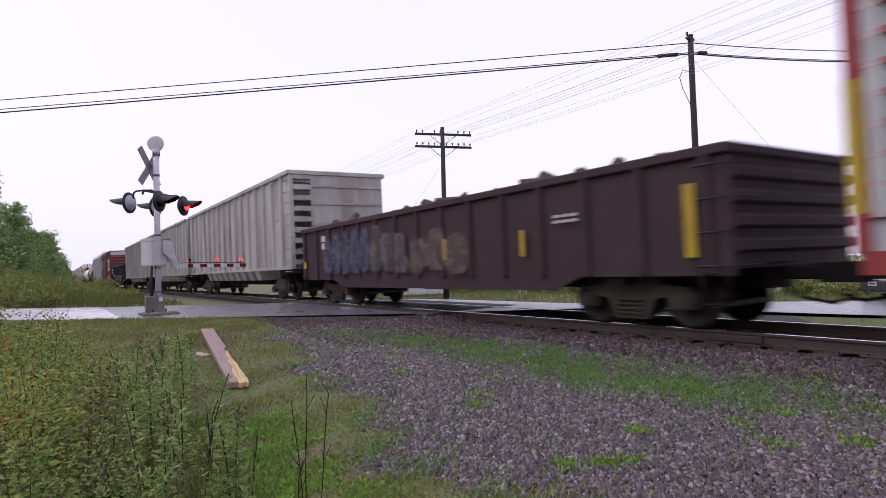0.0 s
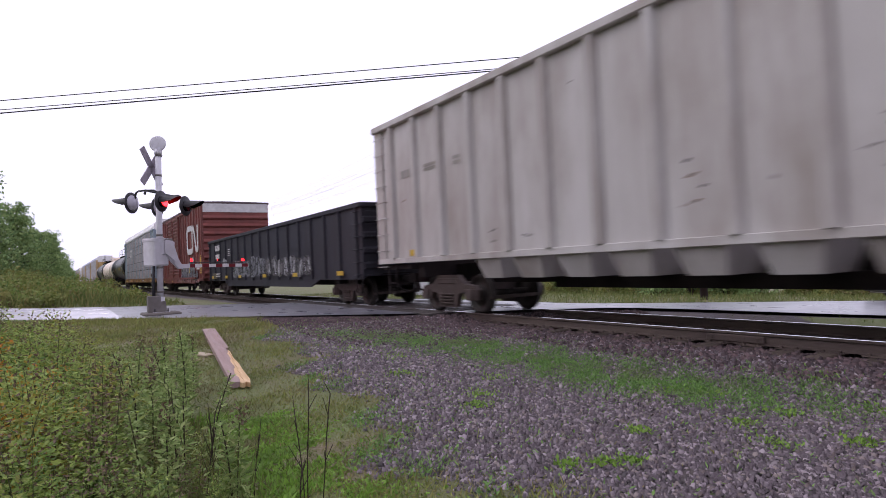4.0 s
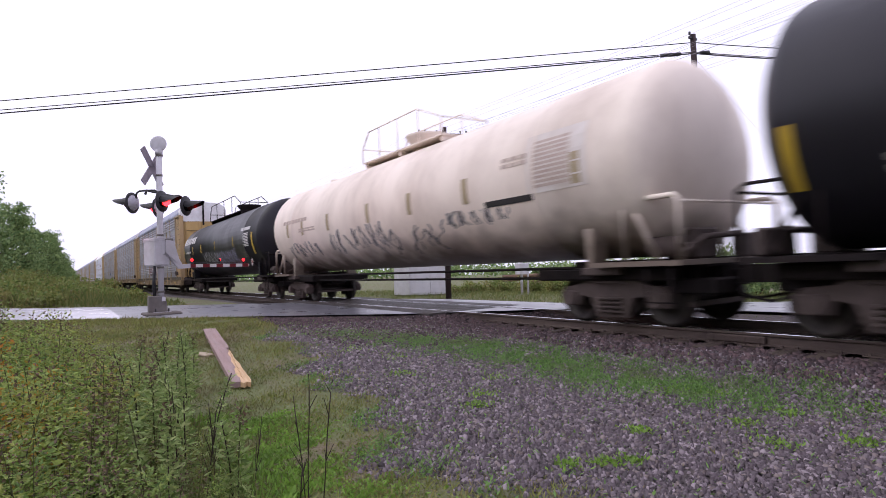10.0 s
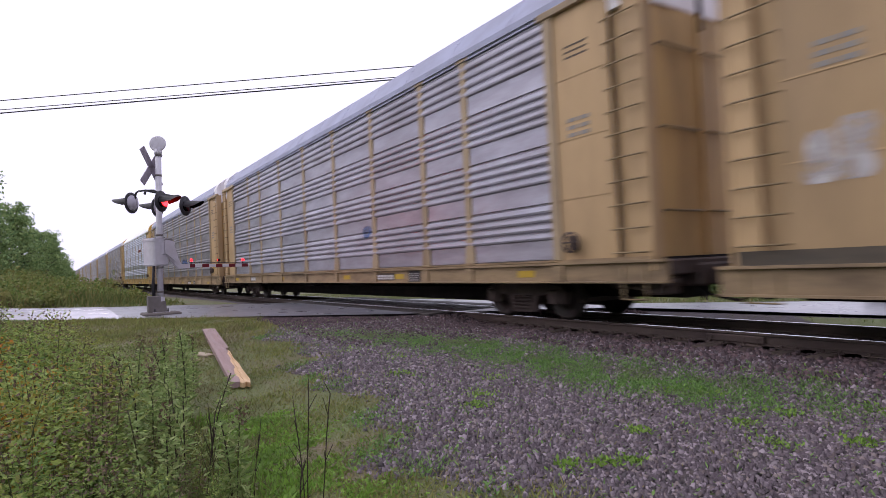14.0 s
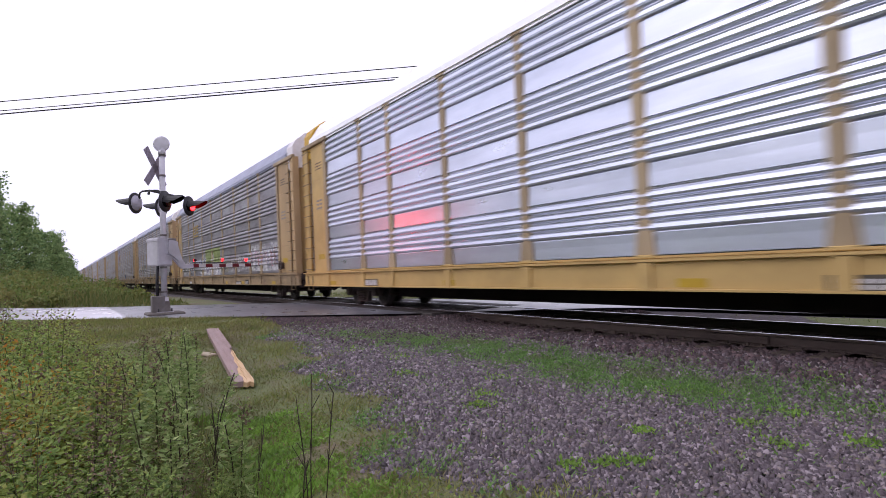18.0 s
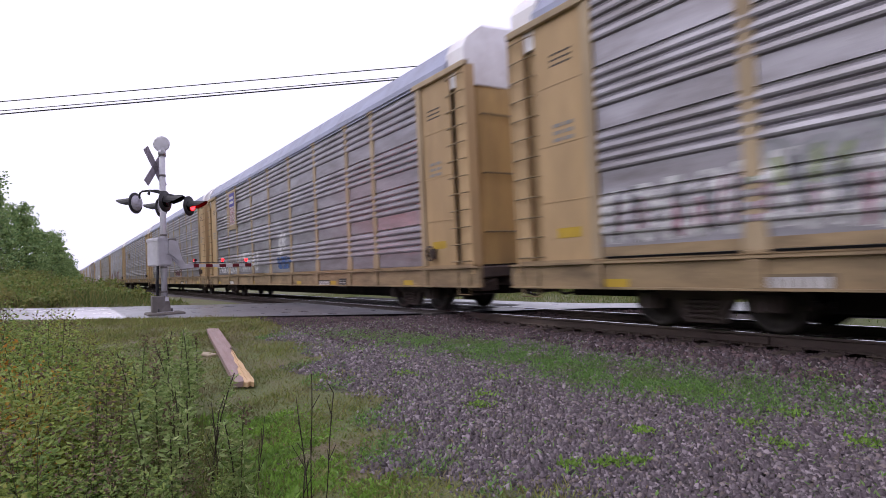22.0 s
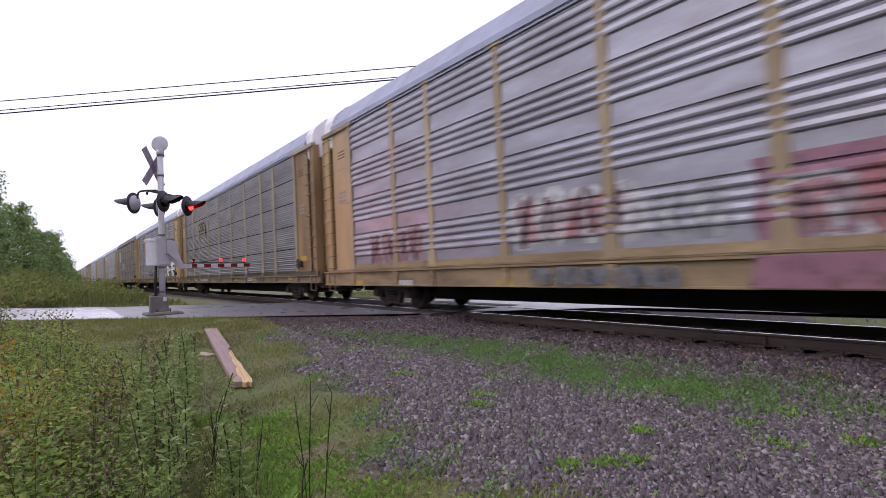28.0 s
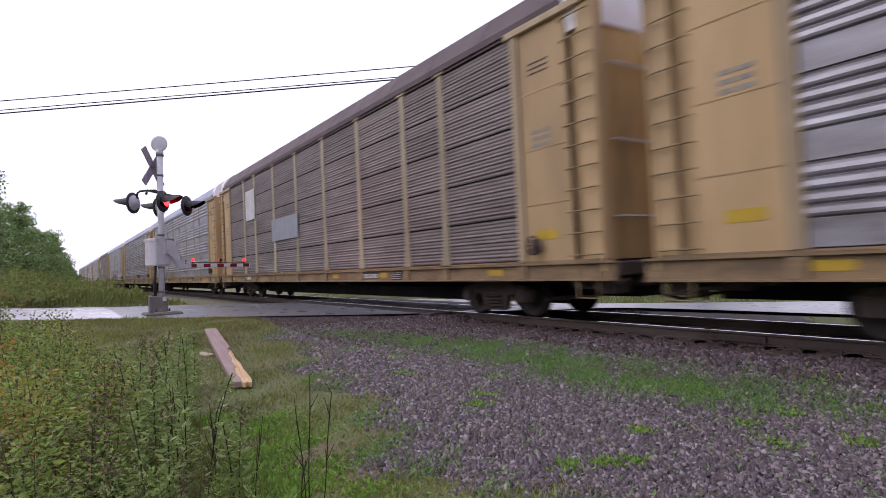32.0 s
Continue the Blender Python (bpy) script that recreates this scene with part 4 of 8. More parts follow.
    for x in [-9.65, -8.85, -8.0, -7.15, -6.3, -5.45, -4.55, 1.75, 2.7, 3.65, 4.6, 5.55, 6.5, 7.45, 8.3, 8.95]:
        part("rib", rib, None, car, "", pose(x, 0, 0))
    for x0, x1 in ((-3.95, -1.55), (-1.35, 1.15)):
        line, n = [], 18
        h = (top - 0.35 - 1.25) / n
        for k in range(n):
            b = 1.25 + k * h
            line += [(-y - 0.02, b), (-y - 0.02, b + h * 0.45), (-y - 0.075, b + h * 0.62), (-y - 0.075, b + h * 0.85)]
        s = Shape().strip(line + [(-y - 0.02, top - 0.35)], x0 + 0.06, x1 - 0.06)
        door = part("door", s, box_red, car, "ridged sliding door")
        s = Shape()
        for a in (x0, x1 - 0.08):
            s.box(a, a + 0.08, -y - 0.09, -y + 0.05, 1.2, top - 0.3)
        s.box(x0, x1, -y - 0.09, -y + 0.05, 1.16, 1.26).box(x0, x1, -y - 0.09, -y + 0.05, top - 0.36, top - 0.26)
        part("door_frame", s, box_red, door)
    part("door_track", Shape().box(-7.4, 7.2, -y - 0.12, -y + 0.05, 1.0, 1.12).box(-5.2, 5.0, -y - 0.1, -y + 0.02, top - 0.27, top - 0.18), box_red, car)
    s = Shape().prism([(-rear, 1.02), (half, 1.02), (half, 0.9), (half - 2.3, 0.9), (half - 2.6, 0.72), (-half + 2.6, 0.72), (-half + 2.3, 0.9), (-rear, 0.9)][::-1], -y - 0.02, -y + 0.04, "y")
    part("side_sill", s, box_red, car)
    for e in (-1, 1):
        ya, yb = (-y + 0.1, far - 0.05) if e > 0 else (-far + 0.05, y - 0.1)
        for k in range(8):
            z = 1.2 + k * 0.5
            s = Shape().prism([(0.0, z), (0.13, z + 0.10), (0.13, z + 0.16), (0.0, z + 0.30)], ya, yb, "y")
            part("end_ridge", s, box_red, car, "", pose(half if e > 0 else -rear, 0, 0, 0, 0, 0 if e > 0 else 180))
        part("end_cap", Shape().box(0.0, 0.03, ya, yb, 5.2, top - 0.12), white_mark, car, "white painted upper end", pose(half if e > 0 else -rear, 0, 0, 0, 0, 0 if e > 0 else 180))
        rungs(car, half - 0.33 if e > 0 else -rear + 0.33, -y + 0.06, 1.0, 2.9, 0.46, 0.4, 0.1, "x", box_red)
    s = Shape().box(-half + 0.1, half - 0.1, -0.4, 0.4, 0.62, 0.98).tube((-2, -0.8, 0.75), (-0.4, -0.8, 0.75), 0.18, 10)
    part("underframe", s, under_black, car)
    running_gear(car, half + 0.25, half - 2.2)
    # white emblem: one continuous bent band
    w = 0.38

    def bend(pts, r=0.34, n=5):
        """The line with its corners rounded."""
        out = [Vector(pts[0])]
        for a, b, c in zip(pts, pts[1:], pts[2:]):
            a, b, c = Vector(a), Vector(b), Vector(c)
            p, q = b + (a - b).normalized() * r, b + (c - b).normalized() * r
            out += [(1 - t) ** 2 * p + 2 * t * (1 - t) * b + t * t * q for t in (k / n for k in range(n + 1))]
        return out + [Vector(pts[-1])]

    def band(line, lift):
        s = Shape()
        vs = []
        for k, p in enumerate(line):
            d = (line[min(k + 1, len(line) - 1)] - line[max(k - 1, 0)]).normalized() * w / 2
            vs += [(p.x - d.y, -y - lift, p.y + d.x), (p.x + d.y, -y - lift, p.y - d.x)]
        return s.add(vs, [(2 * k, 2 * k + 1, 2 * k + 3, 2 * k + 2) for k in range(len(line) - 1)])

    part("emblem", band(bend([(6.05, 4.42), (4.38, 4.42), (4.38, 2.86), (6.16, 2.86), (6.16, 4.42), (6.72, 4.42), (7.3, 2.9), (7.92, 2.9), (7.92, 4.5)]), 0.024), white_mark, car, "white painted emblem")
    for k in range(3):
        x = -8.55 + 0.9 * k
        for z, n in ((4.28, 3), (3.75, 3), (3.14, 2 if k == 0 else 3)):
            bars(car, x, x + 0.22 * n, z, z + 0.36, -y - 0.016, white_mark, 1, n, "lettering", 1.0)
    bars(car, -8.55, -7.7, 2.15, 2.55, -y - 0.016, grey_mark, 2, 1, "data_bars", 0.35)
    bars(car, -7.35, -6.6, 1.72, 2.85, -y - 0.016, grey_mark, 8, 1, "data_bars", 0.45)
    bars(car, -6.2, -5.6, 2.3, 2.8, -y - 0.016, grey_mark, 3, 1, "data_bars", 0.4)
    patch(car, "reflector", -8.55, -7.7, 1.45, 1.58, -y - 0.016, white_mark, "pale worn tape")
    bars(car, -7.8, -6.6, 1.14, 1.26, -y - 0.016, grey_mark, 1, 3, "data_bars", 0.8)
    bars(car, 7.55, 7.95, 1.95, 2.15, -y - 0.016, grey_mark, 2, 3, "data_bars", 0.7)
    patch(car, "reflector", 7.3, 8.2, 1.62, 1.74, -y - 0.016, white_mark, "pale worn tape")
    patch(car, "reflector", 8.5, 8.78, 1.35, 2.5, -y - 0.016, yellow_tape)
    patch(car, "reflector", -9.45, -9.2, 1.3, 2.4, -y - 0.016, yellow_tape)
    patch(car, "reflector", 4.75, 5.0, 1.4, 1.95, -y - 0.03, yellow_tape)
    patch(car, "reflector", -4.3, -4.1, 1.3, 1.8, -y - 0.016, yellow_tape)
    for x in (-6.6, -2.6, 1.8):
        patch(car, "reflector", x, x + 0.5, 0.80, 0.9, -y - 0.02, yellow_tape)
    graffiti(car, 1.75, 4.9, 0.84, 2.12, -y - 0.022, "silver", 23, 5, None)
    graffiti(car, 1.9, 5.0, 0.9, 2.06, -y - 0.03, "slate", 21, 5, "grey")
    graffiti(car, 4.9, 6.6, 0.84, 2.5, -y - 0.022, "silver", 24, 2, None)
    graffiti(car, 5.05, 6.65, 0.88, 2.48, -y - 0.03, "slate", 22, 2, "silver")
    graffiti(car, 6.5, 7.7, 0.86, 1.75, -y - 0.03, "slate", 25, 2, "silver")
    graffiti(car, 0.2, 8.2, 0.76, 1.0, -y - 0.05, "rose", 26, 7, None)
    return car


# Tank car
def tank_car(label, half, mat, rad, axis, dome_x, rail0, rail1, white=False):
    car = thing("tank_car", label, "train car", None, "cars of the train")
    L = half - 0.55
    prof = [(-L - 0.42, 0.0), (-L - 0.40, rad * 0.3), (-L - 0.33, rad * 0.6), (-L - 0.18, rad * 0.85), (-L, rad * 0.975), (-L + 0.12, rad)]
    prof += [(-L + 2.2, rad), (-L + 2.21, rad + 0.012), (-L + 2.3, rad + 0.012), (-L + 2.31, rad), (0, rad)]
    prof = prof + [(-a, r) for a, r in prof[::-1][1:]]
    part("tank", Shape().lathe(prof, 48, pose(0, 0, axis)), mat, car)
    top = axis + rad
    rail_mat = tank_white if white else under_black
    s = Shape().box(rail0, rail1, -0.75, 0.75, top + 0.02, top + 0.06)
    for x in (rail0 + 0.1, (rail0 + rail1) / 2, rail1 - 0.1):
        s.box(x - 0.05, x + 0.05, -0.7, 0.7, top - 0.12, top + 0.03)
    part("platform", s, rail_mat, car)
    s = Shape()
    zt = top + 0.98
    low = top + 0.5
    for yy in (-0.75, 0.75):
        s.path([(rail0, yy, top + 0.03), (rail0, yy, low), (rail0 + 0.5, yy, zt), (rail1 - 1.2, yy, zt), (rail1, yy, low), (rail1, yy, top + 0.03)], 0.022, 6)
        n = 4
        for i in range(1, n):
            x = rail0 + (rail1 - rail0) * i / n
            s.tube((x, yy, top + 0.03), (x, yy, zt - 0.02), 0.018, 6)
    for x in (rail0, rail1):
        s.tube((x, -0.75, low), (x, 0.75, low), 0.02, 6)
    part("handrail", s, rail_mat, car)
    part("dome", Shape().lathe([(0, 0.45), (0.2, 0.45), (0.32, 0.56), (0.44, 0.64), (0.50, 0.64), (0.52, 0.0)], 20, pose(dome_x, 0, top - 0.06, 0, -90, 0)), rail_mat, car, "valve housing")
    part("manway", Shape().lathe([(0, 0.26), (0.14, 0.26), (0.16, 0.0)], 16, pose(-half + 3.4, 0, top - 0.03, 0, -90, 0)), rail_mat, car)
    # stub sills, bolsters and end platforms
    for e in (-1, 1):
        turned = pose(0, 0, 0, 0, 0, 0 if e > 0 else 180)
        s = Shape().box(half - 3.2, half + 0.1, -0.3, 0.3, 0.66, 1.12, None, 0.02)
        part("stub_sill", s, under_black, car, "", turned)
        part("bolster", Shape().box(half - 2.0, half - 1.2, -1.35, 1.35, 0.88, 1.02, None, 0.02), truck_steel, car, "", turned)
        part("end_platform", Shape().box(half - 1.6, half + 0.12, -1.48, 1.48, 1.02, 1.10), rail_mat, car, "", turned)
        for yy in (-1, 1):
            a, b = sorted((yy * 0.95, yy * 1.3))
            part("saddle", Shape().prism([(half - 1.9, 1.0), (half - 1.74, 1.0), (half - 1.70, axis - 1.15), (half - 1.94, axis - 1.15)], a, b, "y"), mat, car, "", turned)
            part("brace", Shape().path([(half - 0.3, yy * 1.42, 1.1), (half - 1.0, yy * 1.3, axis - 0.55)], 0.05 if white else 0.035, 6), rail_mat, car, "", turned)
        part("brake_cylinder", Shape().tube((half - 0.75, -0.95, 1.32), (half - 0.15, -0.95, 1.32), 0.17, 12).tube((half - 0.15, -0.95, 1.32), (half + 0.02, -0.95, 1.32), 0.05, 8), truck_steel, car, "", turned)
        part("valve_box", Shape().box(half - 0.7, half - 0.2, -0.62, 0.1, 1.1, 1.62, None, 0.04), truck_steel, car, "", turned)
        part("brake_rigging", Shape().path([(half - 0.1, -1.2, 1.15), (half + 0.05, -0.7, 1.45), (half + 0.05, 0.3, 1.5), (half - 0.2, 1.0, 1.2)], 0.05, 6).box(half - 0.1, half + 0.06, 0.2, 1.1, 1.1, 1.5, None, 0.03), truck_steel, car, "", turned)
        part("underbody", Shape().box(half - 3.4, half - 0.3, -1.15, 1.15, 0.78, 1.0, None, 0.03), under_black, car, "", turned)
        part("gear_box", Shape().box(half - 0.9, half - 0.1, -0.7, 0.9, 0.62, 1.0, None, 0.03).box(half - 0.5, half + 0.3, -0.9, -0.3, 0.55, 0.8, None, 0.03), under_black, car, "", turned)
        s = Shape()
        x1 = half + 0.08
        for yy in (-1.4, 1.4):
            s.path([(half - 0.95, yy, 1.1), (half - 0.95, yy, 2.02), (half - 0.85, yy * 0.98, 2.1), (x1 - 0.1, yy * 0.98, 2.1), (x1, yy, 2.02), (x1, yy, 1.1)], 0.045 if white else 0.028, 6)
        s.path([(x1, -1.4, 2.0), (x1, 1.4, 2.0)], 0.022, 6)
        part("step", Shape().path([(half - 0.1, -1.42, 1.06), (half - 0.1, -1.42, 0.45), (half - 0.55, -1.42, 0.45), (half - 0.55, -1.42, 1.06)], 0.022, 5), under_black, car, "", turned)
        part("end_rail", s, rail_mat, car, "", pose(0, 0, 0, 0, 0, 0 if e > 0 else 180))
    s = Shape()
    for yy, z in ((-1.28, 1.02), (-0.9, 0.82)):
        s.path([(-half + 2.2, yy, z), (half - 2.2, yy, z)], 0.03, 6)
    part("brake_rod", s, under_black, car)
    running_gear(car, half + 0.25, half - 1.6)
    return car


def on_tank(car, name, x, w, z0, z1, rad, axis, mat, label=""):
    """A plate bent round the near side of a tank between the heights z0 and z1."""
    a0, a1 = math.asin((z0 - axis) / rad), math.asin((z1 - axis) / rad)
    s = Shape()
    n = 5
    vs = []
    for i in range(n + 1):
        a = a0 + (a1 - a0) * i / n
        vs += [(x - w / 2, -(rad + 0.006) * math.cos(a), axis + (rad + 0.006) * math.sin(a)), (x + w / 2, -(rad + 0.006) * math.cos(a), axis + (rad + 0.006) * math.sin(a))]
    s.add(vs, [(2 * i, 2 * i + 1, 2 * i + 3, 2 * i + 2) for i in range(n)])
    return part(name, s, mat, car, label)


def rows_on_tank(car, name, x, w, z0, z1, rad, axis, mat, rows, cols):
    dz, dx = (z1 - z0) / rows, w / cols
    for i in range(rows):
        for j in range(cols):
            a0, a1 = math.asin((z0 + i * dz - axis) / rad), math.asin((z0 + (i + 0.62) * dz - axis) / rad)
            xa, xb = x - w / 2 + j * dx, x - w / 2 + (j + 0.78) * dx
            n = max(1, int((a1 - a0) / 0.05))
            s = Shape().add([(xx, -(rad + 0.008) * math.cos(a), axis + (rad + 0.008) * math.sin(a)) for a in (a0 + (a1 - a0) * q / n for q in range(n + 1)) for xx in (xa, xb)], [(2 * q, 2 * q + 1, 2 * q + 3, 2 * q + 2) for q in range(n)])
            part(name[:-1], s, mat, car)


def stroke_on_tank(car, name, x0, x1, z0, z1, rad, axis, colour, seed, count):
    """Sprayed strokes that follow the curve of a tank."""
    r = random.Random(seed)
    w = (x1 - x0) / count
    for i in range(count):
        s = Shape()
        cx = x0 + (i + 0.5) * w
        for k in range(3):
            ax, bx = cx + r.uniform(-0.5, 0.5) * w, cx + r.uniform(-0.5, 0.5) * w
            za, zb = z0 + r.uniform(0, 0.3) * (z1 - z0), z1 - r.uniform(0, 0.3) * (z1 - z0)
            t = r.uniform(0.025, 0.07)
            vs = []
            for j in range(5):
                f = j / 4
                bend = math.sin(f * math.pi) * r.uniform(-0.2, 0.2) * w
                a = math.asin((za + (zb - za) * f - axis) / rad)
                q = rad + 0.007 + 0.001 * k
                for xx in (ax + (bx - ax) * f + bend - t, ax + (bx - ax) * f + bend + t):
                    vs.append((xx, -q * math.cos(a), axis + q * math.sin(a)))
            s.add(vs, [(2 * j, 2 * j + 1, 2 * j + 3, 2 * j + 2) for j in range(4)])
        part(name + "_letter", s, spray(colour, PALETTE[colour]), car, colour + " sprayed graffiti")


# ---- the train, front to rear ----
lead = boxcar_lead = thing("boxcar", "white boxcar with red ribs and a yellow door edge", "train car", None, "cars of the train")
red_rib = surface("red_rib", (0.36, 0.05, 0.06), (0.28, 0.05, 0.05), 2, 0.55, bump=0.03)
pale_panel = surface("pale_panel", (0.52, 0.52, 0.56), (0.42, 0.42, 0.46), 1.5, 0.55, bump=0.04, stain=(0.25, 0.23, 0.24), stain_amount=0.5)
s = Shape().box(-8.6, 8.6, -1.44, 1.5, 1.1, 5.5)
part("body", s, pale_panel, lead)
rr = Shape().box(-8.5, 8.5, -1.5, -1.44, 0, 0.07).mesh("rib", red_rib)
for k in range(12):
    part("rib", rr, None, lead, "", pose(0, 0, 1.5 + k * 0.34))
part("corner_post", Shape().box(-8.66, -8.5, -1.52, -1.40, 1.1, 5.55), red_rib, lead)
part("corner_post", Shape().box(8.5, 8.66, -1.52, -1.40, 1.1, 5.55), red_rib, lead)
part("roof", Shape().prism([(-1.54, 5.5), (0, 5.72), (1.54, 5.5), (1.54, 5.4), (-1.54, 5.4)], -8.65, 8.65), roof_dark, lead)
part("side_sill", Shape().box(-8.6, 8.6, -1.5, 1.5, 0.85, 1.12), red_rib, lead)
part("underframe", Shape().box(-8.4, 8.4, -0.35, 0.35, 0.62, 0.9), under_black, lead)
patch(lead, "door_edge", -8.68, -8.50, 1.55, 3.1, -1.522, yellow_tape)
patch(lead, "door_edge", -8.44, -8.30, 1.5, 5.3, -1.505, white_mark)
running_gear(lead, 8.75, 6.6)
enlist(lead, -231.7, -214.2)

gon1 = gondola("gondola_car", "dark brown ribbed steel gondola loaded with scrap", 8.32, 2.68, gondola_brown, 15, 0.62)
for x0, x1, z0, z1 in ((7.66, 7.83, 1.13, 2.2), (4.02, 4.14, 1.28, 1.8), (1.27, 1.37, 1.3, 1.8), (-8.0, -7.75, 1.28, 1.52)):
    patch(gon1, "reflector", x0, x1, z0, z1, -1.54, yellow_tape)
bars(gon1, -6.23, -5.83, 1.9, 2.4, -1.54, white_mark, 2, 1, "number_bars", 0.8)
bars(gon1, 4.97, 5.6, 1.85, 2.05, -1.54, white_mark, 2, 3, "data_bars", 0.5)
graffiti(gon1, -6.1, -2.6, 1.0, 2.42, -1.54, "denim", 13, 5, "dim")
graffiti(gon1, -2.6, -0.4, 0.95, 2.40, -1.54, "dim", 15, 3, "umber")
graffiti(gon1, -0.4, 2.2, 0.95, 2.1, -1.54, "umber", 17, 3, "dim")
scrap = Shape()
for i in range(130):
    x, yy = rnd.uniform(-7.4, 7.4), rnd.uniform(-1.2, 1.2)
    z = 2.25 + 0.35 * (1 - (yy / 1.5) ** 2) * rnd.uniform(0.3, 1.3)
    a, b, c = rnd.uniform(0.1, 0.7), rnd.uniform(0.05, 0.3), rnd.uniform(0.03, 0.16)
    scrap.box(-a, a, -b, b, -c, c, pose(x, yy, z, rnd.uniform(-60, 60), rnd.uniform(-60, 60), rnd.uniform(0, 180)))
part("scrap", scrap, surface("scrap_iron", (0.12, 0.07, 0.05), (0.07, 0.045, 0.04), 3, 0.8, bump=0.2), gon1, "rusty scrap iron")
enlist(gon1, -212.8, -196.16)

for u0, u1 in ((-194.97, -175.3), (-174.06, -153.75), (-152.4, -133.0)):
    enlist(hopper(), u0, u1)

gon2 = gondola("gondola_car", "black ribbed steel gondola with grey graffiti", 10.6, 3.18, gondola_black, 17, 0.6)
for x0, x1, z0, z1 in ((-8.6, -7.5, 2.55, 2.85), (-8.5, -7.6, 2.1, 2.35)):
    bars(gon2, x0, x1, z0, z1, -1.54, white_mark, 1, 5, "number_bars", 1.0)
bars(gon2, -8.5, -7.5, 1.1, 1.35, -1.54, white_mark, 2, 4, "data_bars", 0.5)
bars(gon2, -5.6, -5.1, 2.2, 2.6, -1.54, white_mark, 4, 1, "data_bars", 0.35)
graffiti(gon2, -6.8, -5.9, 1.6, 2.1, -1.54, "silver", 4, 2)
graffiti(gon2, -4.7, 1.0, 0.98, 2.0, -1.54, "grey", 44, 7, "black")
graffiti(gon2, 1.0, 6.5, 0.98, 1.9, -1.54, "dim", 46, 7, "silver")
for x in (-9.6, -6.4, -3.6, 0.5, 4.5, 8.8):
    patch(gon2, "reflector", x, x + 0.5, 1.0, 1.14, -1.54, yellow_tape)
part("end_shade", Shape().box(-9.4, -8.4, -1.53, -1.525, 0.98, 1.3), surface("olive_patch", (0.10, 0.08, 0.05), (0.07, 0.06, 0.04), 3, 0.7), gon2)
enlist(gon2, -131.55, -110.35)

enlist(boxcar(), -108.43, -90.5)

gt = autorack("blue", "weathered grey autorack car with pale blue posts and orange sill")
patch(gt, "emblem_panel", -7.0, -4.3, 3.62, 4.75, -1.56, surface("emblem_grey", (0.30, 0.31, 0.32), (0.25, 0.26, 0.27), 2, 0.6), "grey panel with a white emblem")
s = Shape()
for x0, x1, z0, z1 in ((-6.9, -6.65, 3.75, 4.62), (-6.9, -5.75, 4.42, 4.62), (-6.9, -5.75, 3.75, 3.95), (-5.95, -5.75, 3.75, 4.2), (-6.3, -5.75, 4.08, 4.22), (-5.55, -4.45, 4.42, 4.62), (-5.15, -4.88, 3.75, 4.62)):
    s.box(x0, x1, -1.572, -1.566, z0, z1)
part("emblem", s, white_mark, gt, "white block emblem")
enlist(gt, -87.4, -60.4)

R1, X1 = 1.73, 2.88
t1 = tank_car("glossy black tank car with yellow tapes and top platform", 10.25, tank_black, R1, X1, 0.85, -6.1, 3.2)
for x in (-4.9, -1.68, 1.08, 3.22, 5.88):
    on_tank(t1, "reflector", x, 0.22, 2.35, 2.88, R1, X1, yellow_tape)
on_tank(t1, "notice", 4.99, 0.70, 2.42, 2.86, R1, X1, yellow_tape, "yellow lettered notice")
rows_on_tank(t1, "number_bars", -0.86, 0.5, 3.12, 3.55, R1, X1, white_mark, 3, 2)
on_tank(t1, "data_panel", 7.94, 1.4, 3.25, 3.45, R1, X1, grey_mark)
rows_on_tank(t1, "data_bars", 7.94, 1.25, 2.45, 3.15, R1, X1, white_mark, 9, 7)
rows_on_tank(t1, "data_bars", 6.04, 0.85, 1.96, 2.2, R1, X1, grey_mark, 3, 4)
rows_on_tank(t1, "data_bars", 7.2, 0.5, 1.96, 2.15, R1, X1, grey_mark, 2, 2)
rows_on_tank(t1, "number_bars", -6.46, 1.7, 2.5, 2.72, R1, X1, white_mark, 1, 6)
on_tank(t1, "reflector", 8.6, 0.28, 1.87, 2.8, R1, X1, yellow_tape)
on_tank(t1, "reflector", -9.5, 0.16, 1.9, 2.7, R1, X1, yellow_tape)
rows_on_tank(t1, "data_bars", -7.9, 1.2, 2.0, 2.25, R1, X1, grey_mark, 2, 5)
part("placard", Shape().prism([(0.2, 0), (0, 0.2), (-0.2, 0), (0, -0.2)], -1.5, -1.49, "y", m=pose(7.83, 0, 1.63)), white_mark, t1, "white and red placard")
part("placard_band", Shape().box(7.68, 7.98, -1.51, -1.503, 1.57, 1.71), spray("red", PALETTE["red"]), t1)
CARS.append((t1, -49.26))

R2, X2 = 1.70, 2.86
t2 = tank_car("grimy cream-white tank car with faded sprayed marks", 9.6, tank_white, R2, X2, 0.5, -2.3, 2.4, True)
faded_white = surface("faded_white", (0.72, 0.66, 0.64), (0.62, 0.55, 0.52), 3, 0.6, bump=0.02, stain=(0.5, 0.42, 0.36), stain_amount=0.5)
brown_tape = surface("brown_tape", (0.42, 0.34, 0.22), (0.36, 0.28, 0.18), 4, 0.6)
for x in (-7.26, -5.66, -3.26, -0.26, 2.14, 4.6, 7.9):
    on_tank(t2, "tape", x, 0.22, 2.5, 3.05, R2, X2, brown_tape)
stroke_on_tank(t2, "graffiti", -7.64, -4.6, 1.7, 2.3, R2, X2, "grey", 8, 7)
stroke_on_tank(t2, "graffiti", -3.4, 0.6, 1.7, 2.5, R2, X2, "grey", 9, 7)
stroke_on_tank(t2, "graffiti", -0.6, 3.6, 1.5, 2.3, R2, X2, "grey", 12, 4)
